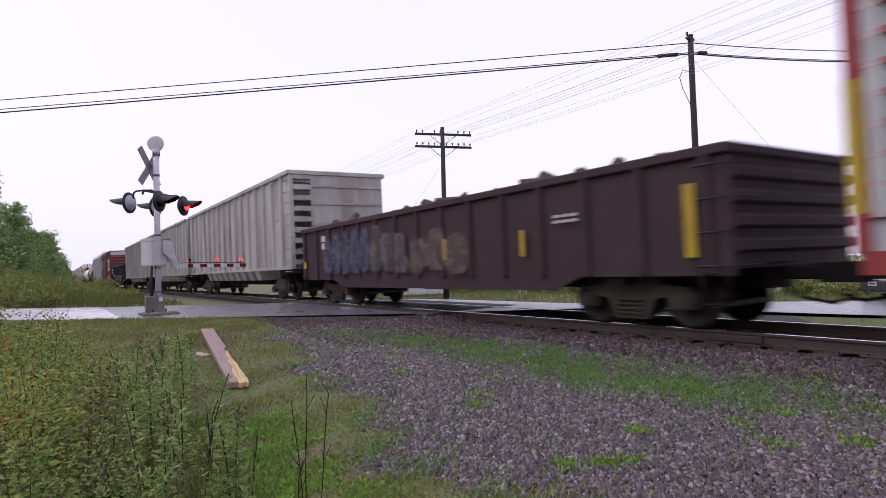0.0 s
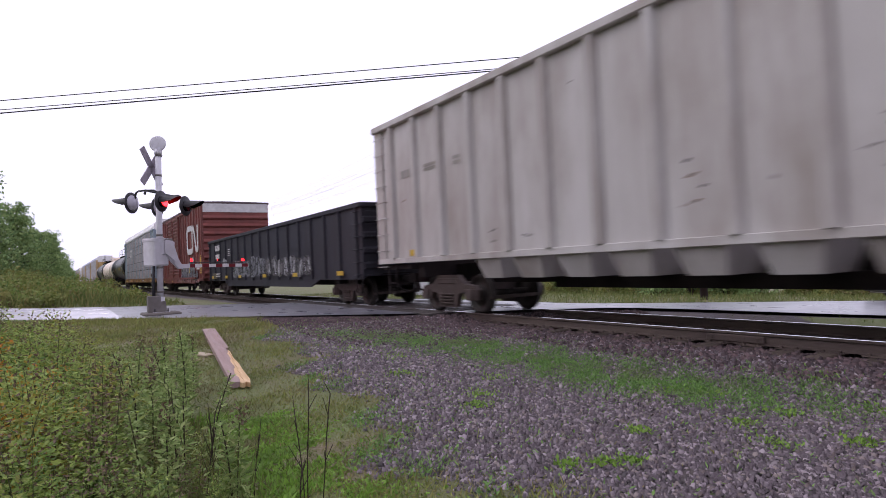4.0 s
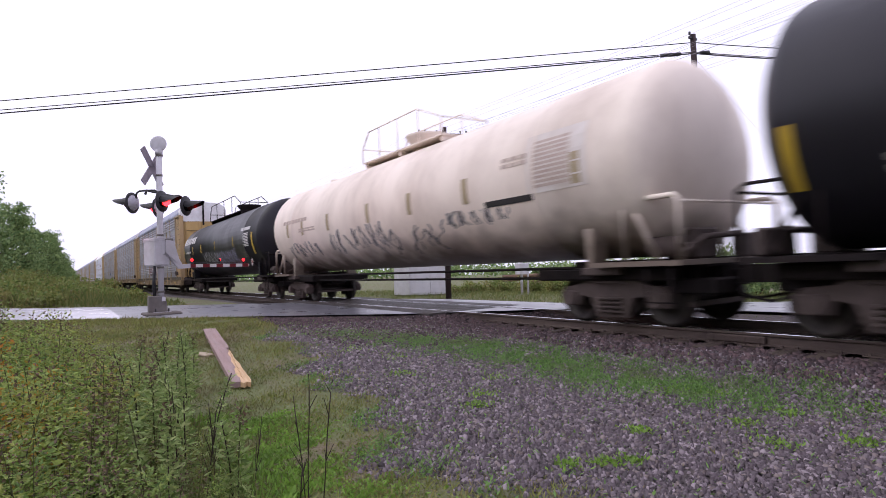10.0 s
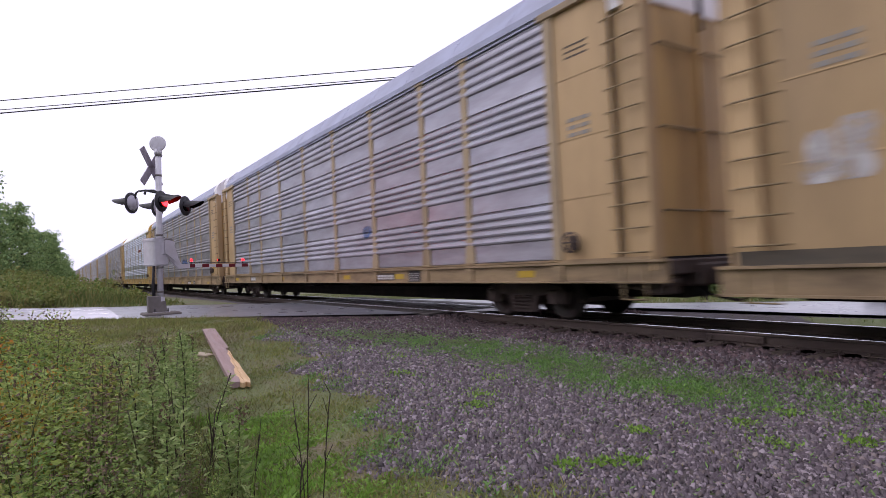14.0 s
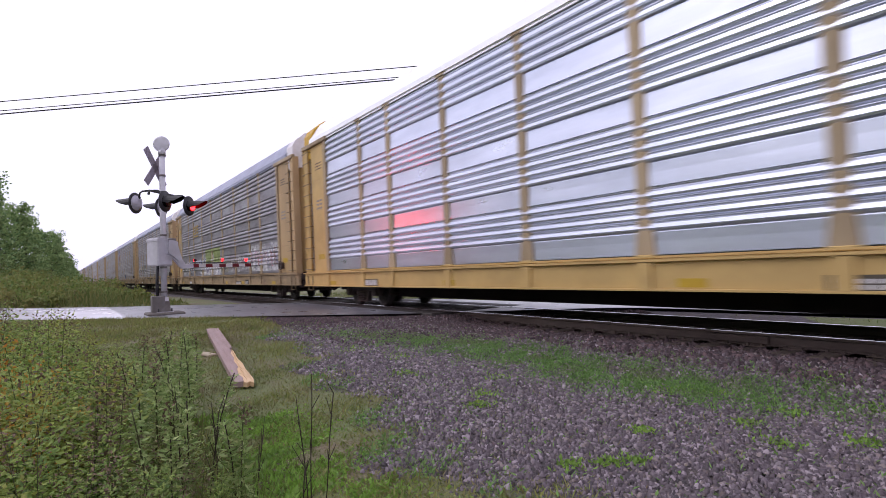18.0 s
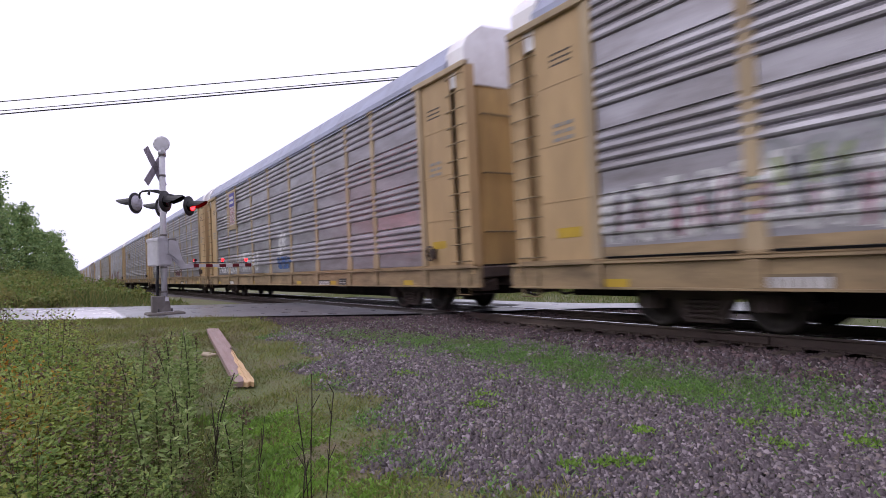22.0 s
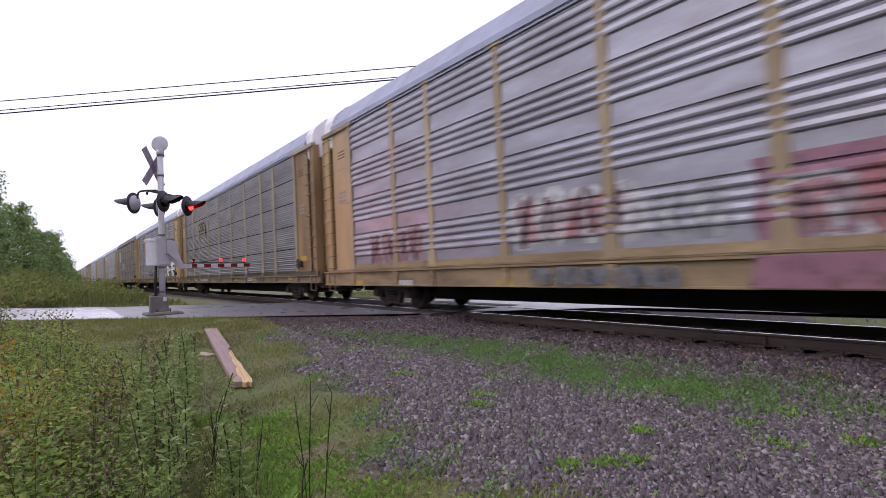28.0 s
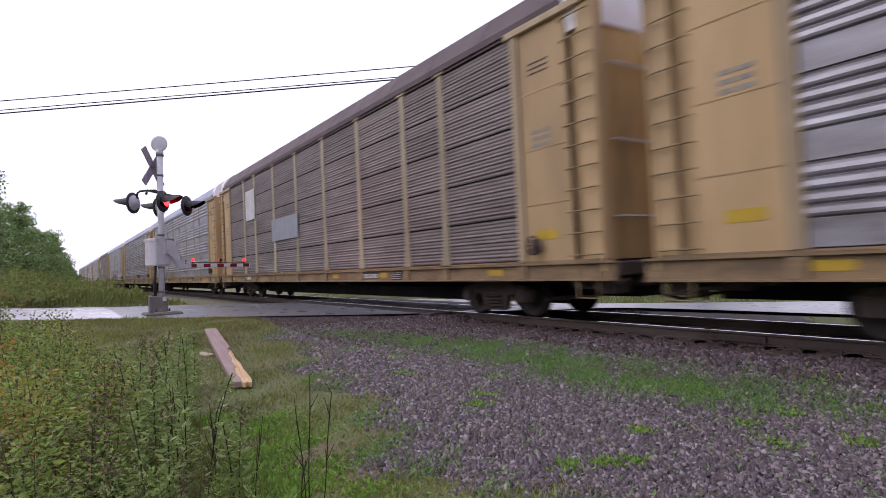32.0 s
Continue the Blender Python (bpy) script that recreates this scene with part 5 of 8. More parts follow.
stroke_on_tank(t2, "graffiti", 3.6, 6.0, 2.0, 2.4, R2, X2, "grey", 10, 5)
on_tank(t2, "data_panel", 7.4, 1.5, 2.45, 3.55, R2, X2, faded_white, "white lettered panel")
rows_on_tank(t2, "data_bars", 7.4, 1.3, 2.55, 3.45, R2, X2, worn_mark, 11, 1)
on_tank(t2, "notice", 6.0, 1.5, 2.34, 2.46, R2, X2, black_mark, "dark smeared marking")
rows_on_tank(t2, "number_bars", 6.3, 0.8, 3.05, 3.3, R2, X2, worn_mark, 2, 3)
rows_on_tank(t2, "number_bars", -6.4, 2.6, 3.0, 3.22, R2, X2, worn_mark, 1, 8)
rows_on_tank(t2, "data_bars", -5.2, 1.6, 2.62, 2.78, R2, X2, worn_mark, 2, 7)
CARS.append((t2, -28.33))

t3 = tank_car("black tank car with a broad white name band and graffiti", 9.53, tank_black, R1, X1, 1.65, -4.76, 2.67)
rows_on_tank(t3, "name_bars", -6.9, 3.7, 3.3, 4.0, R1, X1, white_mark, 1, 6)
rows_on_tank(t3, "number_bars", -7.1, 1.7, 2.7, 2.9, R1, X1, white_mark, 1, 7)
rows_on_tank(t3, "data_bars", -7.0, 1.8, 2.2, 2.5, R1, X1, grey_mark, 2, 6)
for x in (-8.6, -5.7, -3.14, 0.6, 4.7):
    on_tank(t3, "reflector", x, 0.15, 2.6, 3.1, R1, X1, yellow_tape)
stroke_on_tank(t3, "graffiti", -2.8, 1.2, 1.65, 2.6, R1, X1, "silver", 61, 12)
stroke_on_tank(t3, "graffiti", 1.0, 5.0, 1.55, 2.55, R1, X1, "lilac", 62, 12)
on_tank(t3, "data_panel", 7.0, 1.6, 3.25, 3.4, R1, X1, white_mark)
rows_on_tank(t3, "data_bars", 7.2, 1.2, 2.5, 3.15, R1, X1, white_mark, 9, 1)
on_tank(t3, "reflector", 8.15, 0.22, 2.1, 3.1, R1, X1, yellow_tape)
rows_on_tank(t3, "data_bars", 6.55, 0.7, 2.0, 2.3, R1, X1, grey_mark, 3, 2)
part("placard", Shape().prism([(0.2, 0), (0, 0.2), (-0.2, 0), (0, -0.2)], -1.5, -1.49, "y", m=pose(7.3, 0, 1.75)), white_mark, t3, "white and red placard")
part("placard_band", Shape().box(7.15, 7.45, -1.51, -1.503, 1.69, 1.81), spray("red", PALETTE["red"]), t3)
CARS.append((t3, -7.98))


def wide_graffiti(car, *rows):
    for x0, x1, z0, z1, colour, seed, count, trim in rows:
        graffiti(car, x0, x1, z0, z1, -1.56, colour, seed, count, trim)


def block_letters(car, letters, z0, z1, colour):
    """Fat sprayed capitals on the side sheets."""
    h = z1 - z0
    strokes = {"T": ((0, 1, 0.68, 1), (0.32, 0.70, 0, 0.68)), "E": ((0, 0.42, 0, 1), (0.42, 1, 0.74, 1), (0.42, 0.9, 0.40, 0.60), (0.42, 1, 0, 0.24)), "F": ((0, 0.42, 0, 1), (0.42, 1, 0.72, 1), (0.42, 0.92, 0.34, 0.56))}
    for x, w, ch in letters:
        s = Shape()
        for a0, a1, b0, b1 in strokes[ch]:
            q = paint_rows(flat_line, -AR_Y, z0 + b0 * h, z0 + b1 * h, lambda z: x + a0 * w, lambda z: x + a1 * w, 0.006)
            s.add(q.v, q.f)
        part("graffiti_letter", s, spray("solid_" + colour, tuple(1.3 * k for k in PALETTE[colour]), 0.17), car, colour + " sprayed graffiti")
        q = paint_rows(flat_line, -AR_Y, z0 - 0.04, z0 + h + 0.05, lambda z: x - 0.09, lambda z: x + w + 0.1, 0.003)
        part("graffiti_ground", q, spray("dim", PALETTE["dim"]), car, "dark outline behind a sprayed letter")


faded_yellow = surface("faded_yellow", (0.42, 0.28, 0.06), (0.34, 0.23, 0.06), 3, 0.6, bump=0.02, stain=(0.22, 0.18, 0.13), stain_amount=0.6, stain_scale=2.5)


def script_panel(car, ground):
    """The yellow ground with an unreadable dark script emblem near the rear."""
    if ground:
        patch(car, "emblem_panel", -7.3, -4.9, 3.75, 4.5, -1.555, tan_paint)
        mat = black_mark
    else:
        mat = faded_yellow
    for i in range(3):
        x = -6.72 + i * 0.56
        for k, (a0, a1, b0, b1) in enumerate(((0, 0.15, 0, 0.56), (0.15, 0.46, 0.43, 0.56), (0.15, 0.46, 0.0, 0.13), (0.15, 0.40, 0.22, 0.34))):
            if (i, k) != (0, 3):
                part("emblem_stroke", Shape().box(x + a0, x + a1, -1.575, -1.568, 3.94 + b0 + 0.02 * i, 3.94 + b1 + 0.02 * i), mat, car)
    part("emblem_line", Shape().box(-6.75, -5.1, -1.575, -1.568, 3.79, 3.86), mat, car)


def shield_panel(car, x0=-8.55, x1=-6.8):
    """A tan panel with a blue-topped, red-striped shield."""
    patch(car, "emblem_panel", x0 + 0.05, x1 - 0.05, 3.55, 5.6, -1.56, tan_paint, "tan panel with a striped shield")
    c = (x0 + x1) / 2
    part("shield_stripe", Shape().box(c - 0.5, c + 0.5, -1.572, -1.567, 3.8, 4.75), white_mark, car)
    s = Shape()
    for i in range(5):
        s.box(c - 0.48 + i * 0.21, c - 0.37 + i * 0.21, -1.578, -1.573, 3.82, 4.72)
    part("shield_stripe", s, spray("pink", PALETTE["pink"]), car)
    part("shield_top", Shape().box(c - 0.52, c + 0.52, -1.578, -1.567, 4.75, 5.45), surface("shield_blue", (0.08, 0.07, 0.30), (0.07, 0.06, 0.26), 2, 0.6), car, "blue shield top")
    s = Shape().box(c - 0.4, c + 0.4, -1.584, -1.579, 5.15, 5.28).box(c - 0.4, c + 0.4, -1.584, -1.579, 4.9, 5.03)
    part("shield_bar", s, white_mark, car)


GREY_LABEL = "dusty grey corrugated autorack car with tan posts and ends"
ENDS = (2.5, 31.45, 59.7, 89.0, 117.2, 146.0, 175.3, 203.7, 232.0, 260.6, 289.1, 317.2, 345.3, 373.9)
KINDS = ("grey", "level", "dusty", "clean", "dusty", "dusty", "dusty", "dusty", "high", "sash", "ribbed", "faded", "brown")
racks = []
for k, (u0, u1) in enumerate(zip(ENDS, ENDS[1:])):
    kind = KINDS[k]
    car = autorack(kind, {"clean": "bright silver corrugated autorack car with clean yellow-tan posts", "ribbed": "brownish grey finely ribbed autorack car with tan posts",
                          "brown": "dark brown finely ribbed autorack car with tan posts"}.get(kind, GREY_LABEL), {0: (), 1: (-1,), 2: (1,), 9: (1,)}.get(k, (-1, 1)))
    enlist(car, u0, u1)
    racks.append(car)
    if k in (4, 7, 10):
        patch(car, "label_plate", -AR_IN - 1.02, -AR_IN - 0.28, 4.0, 4.62, -AR_Y + 0.0, yellow_tape, "yellow lettered plate")
        bars(car, -AR_IN - 0.92, -AR_IN - 0.36, 4.08, 4.56, -AR_Y - 0.006, grey_mark, 3, 2, "number_bars", 0.4)
a = racks
wide_graffiti(a[0], (-7.2, -4.6, 1.28, 2.0, "bold_white", 101, 4, "grey"), (-7.0, -4.8, 1.3, 1.9, "white", 105, 3, None), (-4.4, 0.6, 1.35, 2.25, "rose", 103, 6, "white"), (-3.8, 0.4, 1.4, 2.1, "silver", 106, 4, "pink"), (0.6, 4.0, 1.32, 2.35, "rose", 104, 4, "bold_white"), (0.9, 3.6, 1.4, 2.2, "white", 107, 3, "pink"))
graffiti(a[0], -12.75, -11.95, 1.95, 2.75, -AR_Y - 0.006, "white", 108, 2, None)
wide_graffiti(a[1], (3.45, 3.95, 2.05, 2.5, "blue", 112, 1, None))
wide_graffiti(a[2], (2.0, 4.5, 1.9, 2.5, "blue", 121, 2, None))
script_panel(a[2], True)
patch(a[3], "emblem", 4.6, 7.0, 4.05, 4.3, -1.56, spray("red", PALETTE["red"]), "small red emblem")
wide_graffiti(a[4], (-11.4, -8.6, 1.25, 2.3, "white", 144, 4, "dim"), (-8.6, -6.6, 1.3, 2.4, "silver", 140, 3, "maroon"), (-5.0, 0.5, 1.22, 1.8, "bold_white", 145, 4, "lilac"), (-4.8, -3.2, 1.7, 2.7, "white", 148, 2, "blue"), (-1.6, -1.0, 1.7, 2.6, "white", 149, 1, None))
spray_block(a[4], 7.2, 11.4, 1.3, 2.2, -1.56, "white", 0.15)
spray_block(a[4], -3.3, 0.7, 1.95, 2.8, -1.56, "green")
spray_block(a[4], -4.9, 0.6, 1.22, 1.62, -1.56, "white")
wide_graffiti(a[4], (0.6, 2.6, 1.3, 2.0, "cream", 141, 2, "grey"), (3.0, 6.6, 1.3, 2.15, "white", 142, 5, "maroon"), (6.6, 11.4, 1.3, 2.6, "white", 143, 8, "lilac"), (7.0, 11.3, 1.4, 2.4, "bold_white", 147, 7, "pink"))
script_panel(a[4], False)
wide_graffiti(a[5], (-11.5, -6.4, 1.38, 2.5, "bold_white", 154, 9, "grey"), (-11.4, -7.4, 1.38, 2.3, "white", 151, 8, "plum"), (-7.4, -3.6, 1.38, 2.5, "white", 153, 7, "dim"), (-9.0, -4.0, 1.9, 2.7, "silver", 155, 7, "green"))
shield_panel(a[6])
wide_graffiti(a[6], (-11.3, -7.4, 1.22, 2.0, "bold_white", 161, 6, "grey"), (-11.2, -7.6, 1.3, 1.95, "bold_white", 166, 5, None), (-7.2, -3.2, 1.3, 2.35, "white", 162, 6, "silver"), (-0.6, 1.3, 1.3, 1.9, "blue", 163, 1, None), (-0.4, 0.7, 1.9, 2.9, "bold_white", 164, 1, None))
script_panel(a[7], False)
wide_graffiti(a[7], (1.0, 4.6, 1.25, 1.8, "maroon", 172, 5, None))
script_panel(a[8], True)
spray_block(a[9], 1.05, 3.6, 1.18, 2.4, -1.56, "plum")
spray_block(a[9], 3.6, 5.0, 1.18, 2.6, -1.56, "plum")
spray_block(a[9], 1.0, 5.2, 0.70, 1.12, -1.606, "plum")
wide_graffiti(a[9], (-4.0, -0.7, 1.34, 2.6, "white", 182, 4, "maroon"), (-3.8, -0.9, 1.5, 2.5, "pink", 187, 3, None), (-0.6, 0.7, 1.36, 2.2, "silver", 186, 2, "white"), (1.5, 4.6, 1.3, 2.2, "pink", 188, 4, "white"), (-10.4, -7.4, 1.25, 2.3, "rose", 183, 4, "maroon"), (1.3, 4.9, 1.2, 2.3, "white", 189, 3, "plum"))
graffiti(a[9], -3.4, 0.0, 0.70, 1.12, -1.606, "grey", 185, 5, "slate")
for i, x in enumerate(POSTS[:-1]):
    if -12 < x < 11:
        patch(a[5], "sill_plate", x + 0.17, POSTS[i + 1] - 0.17, 1.205, 1.36, -1.556, tan_sill)
        # flat dark patch for the shade in the slot below each plate
        patch(a[5], "sill_slot", x + 0.2, POSTS[i + 1] - 0.2, 1.165, 1.20, -1.556, slot_shade_black)
        patch(a[9], "sill_plate", x + 0.17, POSTS[i + 1] - 0.17, 1.175, 1.32, -1.556, tan_sill)
script_panel(a[10], True)
for x0, x1 in ((-7.4, -6.93), (-4.6, -4.1), (-10.95, -10.4)):
    patch(a[10], "reflector", x0, x1, 0.87, 1.02, -AR_Y - 0.047, yellow_tape)
for x0, n in ((-6.83, 4), (-6.06, 9)):
    for i in range(n):
        patch(a[10], "number_bar", x0 + 0.155 * i, x0 + 0.155 * i + 0.12, 0.86, 1.01, -AR_Y - 0.047, white_mark)
shield_panel(a[11])
block_letters(a[11], ((2.4, 2.5, "T"), (5.3, 1.9, "E"), (7.4, 2.1, "F"), (9.6, 2.0, "E")), 1.3, 2.5, "white")
# pink letters, with some reflection of the red lamps put into their colour
wide_graffiti(a[11], (-4.6, -1.6, 1.25, 2.1, "rose", 193, 3, "lilac"), (-1.6, 1.6, 1.25, 1.9, "lilac", 192, 4, "maroon"))
patch(a[12], "emblem", -8.4, -6.9, 3.7, 5.1, -1.56, white_mark, "white block emblem")
patch(a[12], "panel", -4.4, -1.2, 2.5, 3.4, -1.56, surface("bare_panel", (0.28, 0.29, 0.33), (0.24, 0.25, 0.28), 2, 0.5))
for k in range(9):
    src = a[(1, 7, 0, 12, 5, 8, 2, 10, 1)[k]]
    u0 = ENDS[-1] + 28.56 * k
    enlist(copy_thing(src, pose(0, 0, 0)), u0, u0 + 28.56)


# ---- ground ----
def smooth(t):
    t = np.clip(t, 0.0, 1.0)
    return t * t * (3 - 2 * t)


ROAD_N = np.array((0.72, 0.694))        # across the road, in (-x, y)
ROAD_A, ROAD_B = 14.75, 21.6


def road_offset(x, y):
    return -x * ROAD_N[0] + y * ROAD_N[1]


def road_height(x, y):
    """The road climbs to the rails and falls away on both sides."""
    d = y - TRACK_Y
    up = np.where(d < 0, smooth((-d - 1.3) / 9.0) * 0.10, smooth((d - 1.3) / 6.0) * 0.26)
    return -0.012 - up + np.clip(d, -2, 2) * 0.0306


def ground_height(x, y):
    x, y = np.asarray(x, float), np.asarray(y, float)
    X = -x
    base = -0.52 + 0.42 * smooth((X - 4.0) / 13.0)
    base = base - 0.12 * smooth((X - 24) / 30)
    far = -0.48 - 0.25 * smooth((y - 24) / 20)
    h = np.where(y > TRACK_Y, far, base)
    d = np.abs(y - TRACK_Y)
    bed = -0.235 + 0.0306 * np.clip(y - TRACK_Y, -2, 2)
    h = bed + (h - bed) * smooth((d - 1.35) / 1.5)
    o = road_offset(x, y)
    k = smooth((o - ROAD_A + 1.2) / 1.2) * smooth((ROAD_B + 1.4 - o) / 1.4)
    return h + (road_height(x, y) - 0.07 - h) * k


def gravel_share(x, y):
    """1 on the stony yard, 0 in the grass."""
    X = -x
    edge = 1.88 + np.where(X > 3.2, (X - 3.2) * 0.19, 0.0)
    wob = 0.25 * np.sin(X * 1.7 + 0.6) + 0.18 * np.sin(X * 3.9 + y * 2.1)
    return smooth((y - edge + wob) / 1.5 + 0.25)


def axis_points(lo, hi, a, b, fine, coarse):
    mid = np.arange(a, b + 1e-6, fine)
    left = a - np.geomspace(fine, a - lo, coarse) if lo < a else np.array([])
    right = b + np.geomspace(fine, hi - b, coarse) if hi > b else np.array([])
    return np.concatenate((left[::-1], mid, right))


def grid_mesh(name, xs, ys, height, mat, attr=None):
    X, Y = np.meshgrid(xs, ys)
    Z = height(X, Y)
    n, m = X.shape
    vs = np.stack((X, Y, Z), -1).reshape(-1, 3)
    i = np.arange(n * m).reshape(n, m)
    fs = np.stack((i[:-1, :-1], i[:-1, 1:], i[1:, 1:], i[1:, :-1]), -1).reshape(-1, 4)
    me = bpy.data.meshes.new(name)
    me.from_pydata(vs.tolist(), [], fs.tolist())
    me.polygons.foreach_set("use_smooth", [True] * len(fs))
    if attr:
        at = me.attributes.new("stony", "FLOAT", "POINT")
        at.data.foreach_set("value", attr(X, Y).reshape(-1).astype(np.float32))
    me.materials.append(mat)
    return me


def ground_material():
    m = bpy.data.materials.new("yard_ground")
    m.use_nodes = True
    n, l = m.node_tree.nodes, m.node_tree.links
    b = n["Principled BSDF"]
    co = n.new("ShaderNodeTexCoord")

    def noise_of(scale, detail=6.0, rough=0.6):
        t = n.new("ShaderNodeTexNoise")
        t.inputs["Scale"].default_value, t.inputs["Detail"].default_value, t.inputs["Roughness"].default_value = scale, detail, rough
        l.new(co.outputs["Object"], t.inputs["Vector"])
        return t.outputs["Fac"]

    def span(v, a, c):
        t = n.new("ShaderNodeMapRange")
        l.new(v, t.inputs["Value"])
        t.inputs["From Min"].default_value, t.inputs["From Max"].default_value = a, c
        return t.outputs["Result"]

    def mix(f, a, c):
        t = n.new("ShaderNodeMix")
        t.data_type = "RGBA"
        for sock, v in (("Factor", f), ("A", a), ("B", c)):
            if isinstance(v, tuple):
                t.inputs[sock].default_value = (*v, 1)
            else:
                l.new(v, t.inputs[sock])
        return t.outputs["Result"]

    vor = n.new("ShaderNodeTexVoronoi")
    vor.inputs["Scale"].default_value = 38.0
    l.new(co.outputs["Object"], vor.inputs["Vector"])
    stone = n.new("ShaderNodeValToRGB")
    e = stone.color_ramp.elements
    e[0].color, e[1].color = (0.042, 0.035, 0.040, 1), (0.12, 0.101, 0.113, 1)
    l.new(vor.outputs["Color"], stone.inputs[0])
    stones = mix(span(noise_of(1.3), 0.4, 0.7), stone.outputs[0], (0.085, 0.066, 0.058))
    soil = mix(span(noise_of(5.0), 0.35, 0.65), (0.16, 0.115, 0.075), (0.125, 0.12, 0.058))
    turf = mix(span(noise_of(0.9), 0.36, 0.6), soil, (0.125, 0.15, 0.05))
    at = n.new("ShaderNodeAttribute")
    at.attribute_name = "stony"
    edge = n.new("ShaderNodeMath")
    edge.operation = "ADD"
    l.new(at.outputs["Fac"], edge.inputs[0])
    off = n.new("ShaderNodeMath")
    off.operation = "MULTIPLY_ADD"
    l.new(noise_of(3.0), off.inputs[0])
    off.inputs[1].default_value, off.inputs[2].default_value = 0.9, -0.45
    l.new(off.outputs[0], edge.inputs[1])
    l.new(mix(span(edge.outputs[0], 0.35, 0.65), turf, stones), b.inputs["Base Color"])
    b.inputs["Roughness"].default_value = 0.85
    bp = n.new("ShaderNodeBump")
    bp.inputs["Strength"].default_value, bp.inputs["Distance"].default_value = 0.7, 0.03
    l.new(vor.outputs["Distance"], bp.inputs["Height"])
    l.new(bp.outputs[0], b.inputs["Normal"])
    return m


def stony(x, y):
    near = gravel_share(x, y) * (y < TRACK_Y + 4.5)
    bed = 1.0 - smooth((np.abs(y - TRACK_Y) - 2.6) / 0.8)
    o = road_offset(x, y)
    beyond = (-x > 22) & (y < TRACK_Y - 4.4)
    shoulder = smooth((o - ROAD_A + 0.3) / 0.3) * smooth((ROAD_B + 1.6 - o) / 0.6) * (y > TRACK_Y)
    return np.maximum(np.maximum(np.where(beyond, 0.0, near), bed), shoulder * 0.8)


xs = axis_points(-3000, 1500, -40, 8, 0.25, 46)
ys = axis_points(-1500, 3000, -4, 26, 0.25, 46)
ground = tagged(new("ground", grid_mesh("ground", xs, ys, ground_height, ground_material(), stony)), "grassy and gravelly ground beside a railway", "ground", "", "structure")

# Wet asphalt road over the track
asphalt = surface("wet_asphalt", (0.135, 0.134, 0.158), (0.105, 0.104, 0.124), 1.1, 0.30, spec=0.8, bump=0.02, stain=(0.15, 0.147, 0.165), stain_amount=0.6, stain_scale=0.5, fine=90)
v = Vector((-ROAD_N[0], ROAD_N[1]))     # across, in (x, y)
w = Vector((ROAD_N[1], ROAD_N[0]))      # along, towards the far side
rv, rf = [], []
along = [k * 0.5 for k in range(-100, 241)]
across = [ROAD_A + (ROAD_B - ROAD_A) * k / 10 for k in range(11)]
for s_ in along:
    for o in across:
        x, y = v.x * o + w.x * s_, v.y * o + w.y * s_
        rv.append((x, y, float(road_height(x, y)) + 0.03 * math.sin((o - ROAD_A) / (ROAD_B - ROAD_A) * math.pi) * min(1.0, abs(y - TRACK_Y) / 8)))
for i in range(len(along) - 1):
    for j in range(10):
        k = i * 11 + j
        rf.append((k, k + 1, k + 12, k + 11))
me = bpy.data.meshes.new("road")
me.from_pydata(rv, [], rf)
me.polygons.foreach_set("use_smooth", [True] * len(rf))
me.materials.append(asphalt)
road = tagged(new("road", me), "wet dark asphalt road crossing the railway", "road", "", "structure")

# The older, paler paving before the crossing, wet sheen put into its colour, ends in a straight joint
sheen_paving = surface("wet_sheen_paving", (0.62, 0.60, 0.67), (0.52, 0.50, 0.56), 1.4, 0.25, spec=0.8, bump=0.02, stain=(0.25, 0.24, 0.27), stain_amount=0.5, stain_scale=0.6, fine=80)
rv, rf = [], []
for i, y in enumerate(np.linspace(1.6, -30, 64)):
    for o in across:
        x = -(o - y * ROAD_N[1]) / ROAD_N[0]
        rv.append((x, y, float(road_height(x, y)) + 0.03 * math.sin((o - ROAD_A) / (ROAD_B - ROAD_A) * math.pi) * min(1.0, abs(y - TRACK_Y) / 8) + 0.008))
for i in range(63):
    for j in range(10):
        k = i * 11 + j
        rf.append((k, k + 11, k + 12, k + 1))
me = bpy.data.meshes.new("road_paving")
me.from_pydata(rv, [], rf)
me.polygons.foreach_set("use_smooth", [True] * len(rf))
me.materials.append(sheen_paving)
tagged(new("road_paving", me), "older pale paving with wet sky sheen put into its colour", "road", "", "structure")

# ---- track ----
TRACK = pose(0, TRACK_Y, 0, CANT, 0, 0)
rail_steel = surface("rail_steel", (0.080, 0.056, 0.050), (0.055, 0.040, 0.038), 3, 0.75, 0.0, 0.1, stretch=(0.5, 1, 2), stain=(0.16, 0.125, 0.105), stain_amount=0.5)
tie_wood = surface("tie_wood", (0.075, 0.055, 0.045), (0.045, 0.035, 0.03), 4, 0.85, bump=0.3, stretch=(3, 0.5, 1), stain=(0.13, 0.10, 0.085), stain_amount=0.5, vary=0.2)
track = thing("railway_track", "rusty steel rails on dark wooden ties", "railway track", TRACK, "", "structure")


def rail_ring(c):
    half = [(0.070, -0.172), (0.070, -0.160), (0.012, -0.142), (0.009, -0.045), (0.036, -0.034), (0.036, -0.004), (0.026, -0.001)]
    return [(c + a, b) for a, b in half] + [(c - a, b) for a, b in half[::-1]]


for c in (-0.7535, 0.7535):
    rail = part("rail", Shape().prism(rail_ring(c), -330, 60), rail_steel, track)
    part("rail_head", Shape().box(-330, 60, c - 0.027, c + 0.027, -0.0012, 0.0006), tread_steel, rail, "polished running surface")
s = Shape().box(-5.50, -4.60, -0.83, -0.765, -0.15, -0.045, None, 0.012)
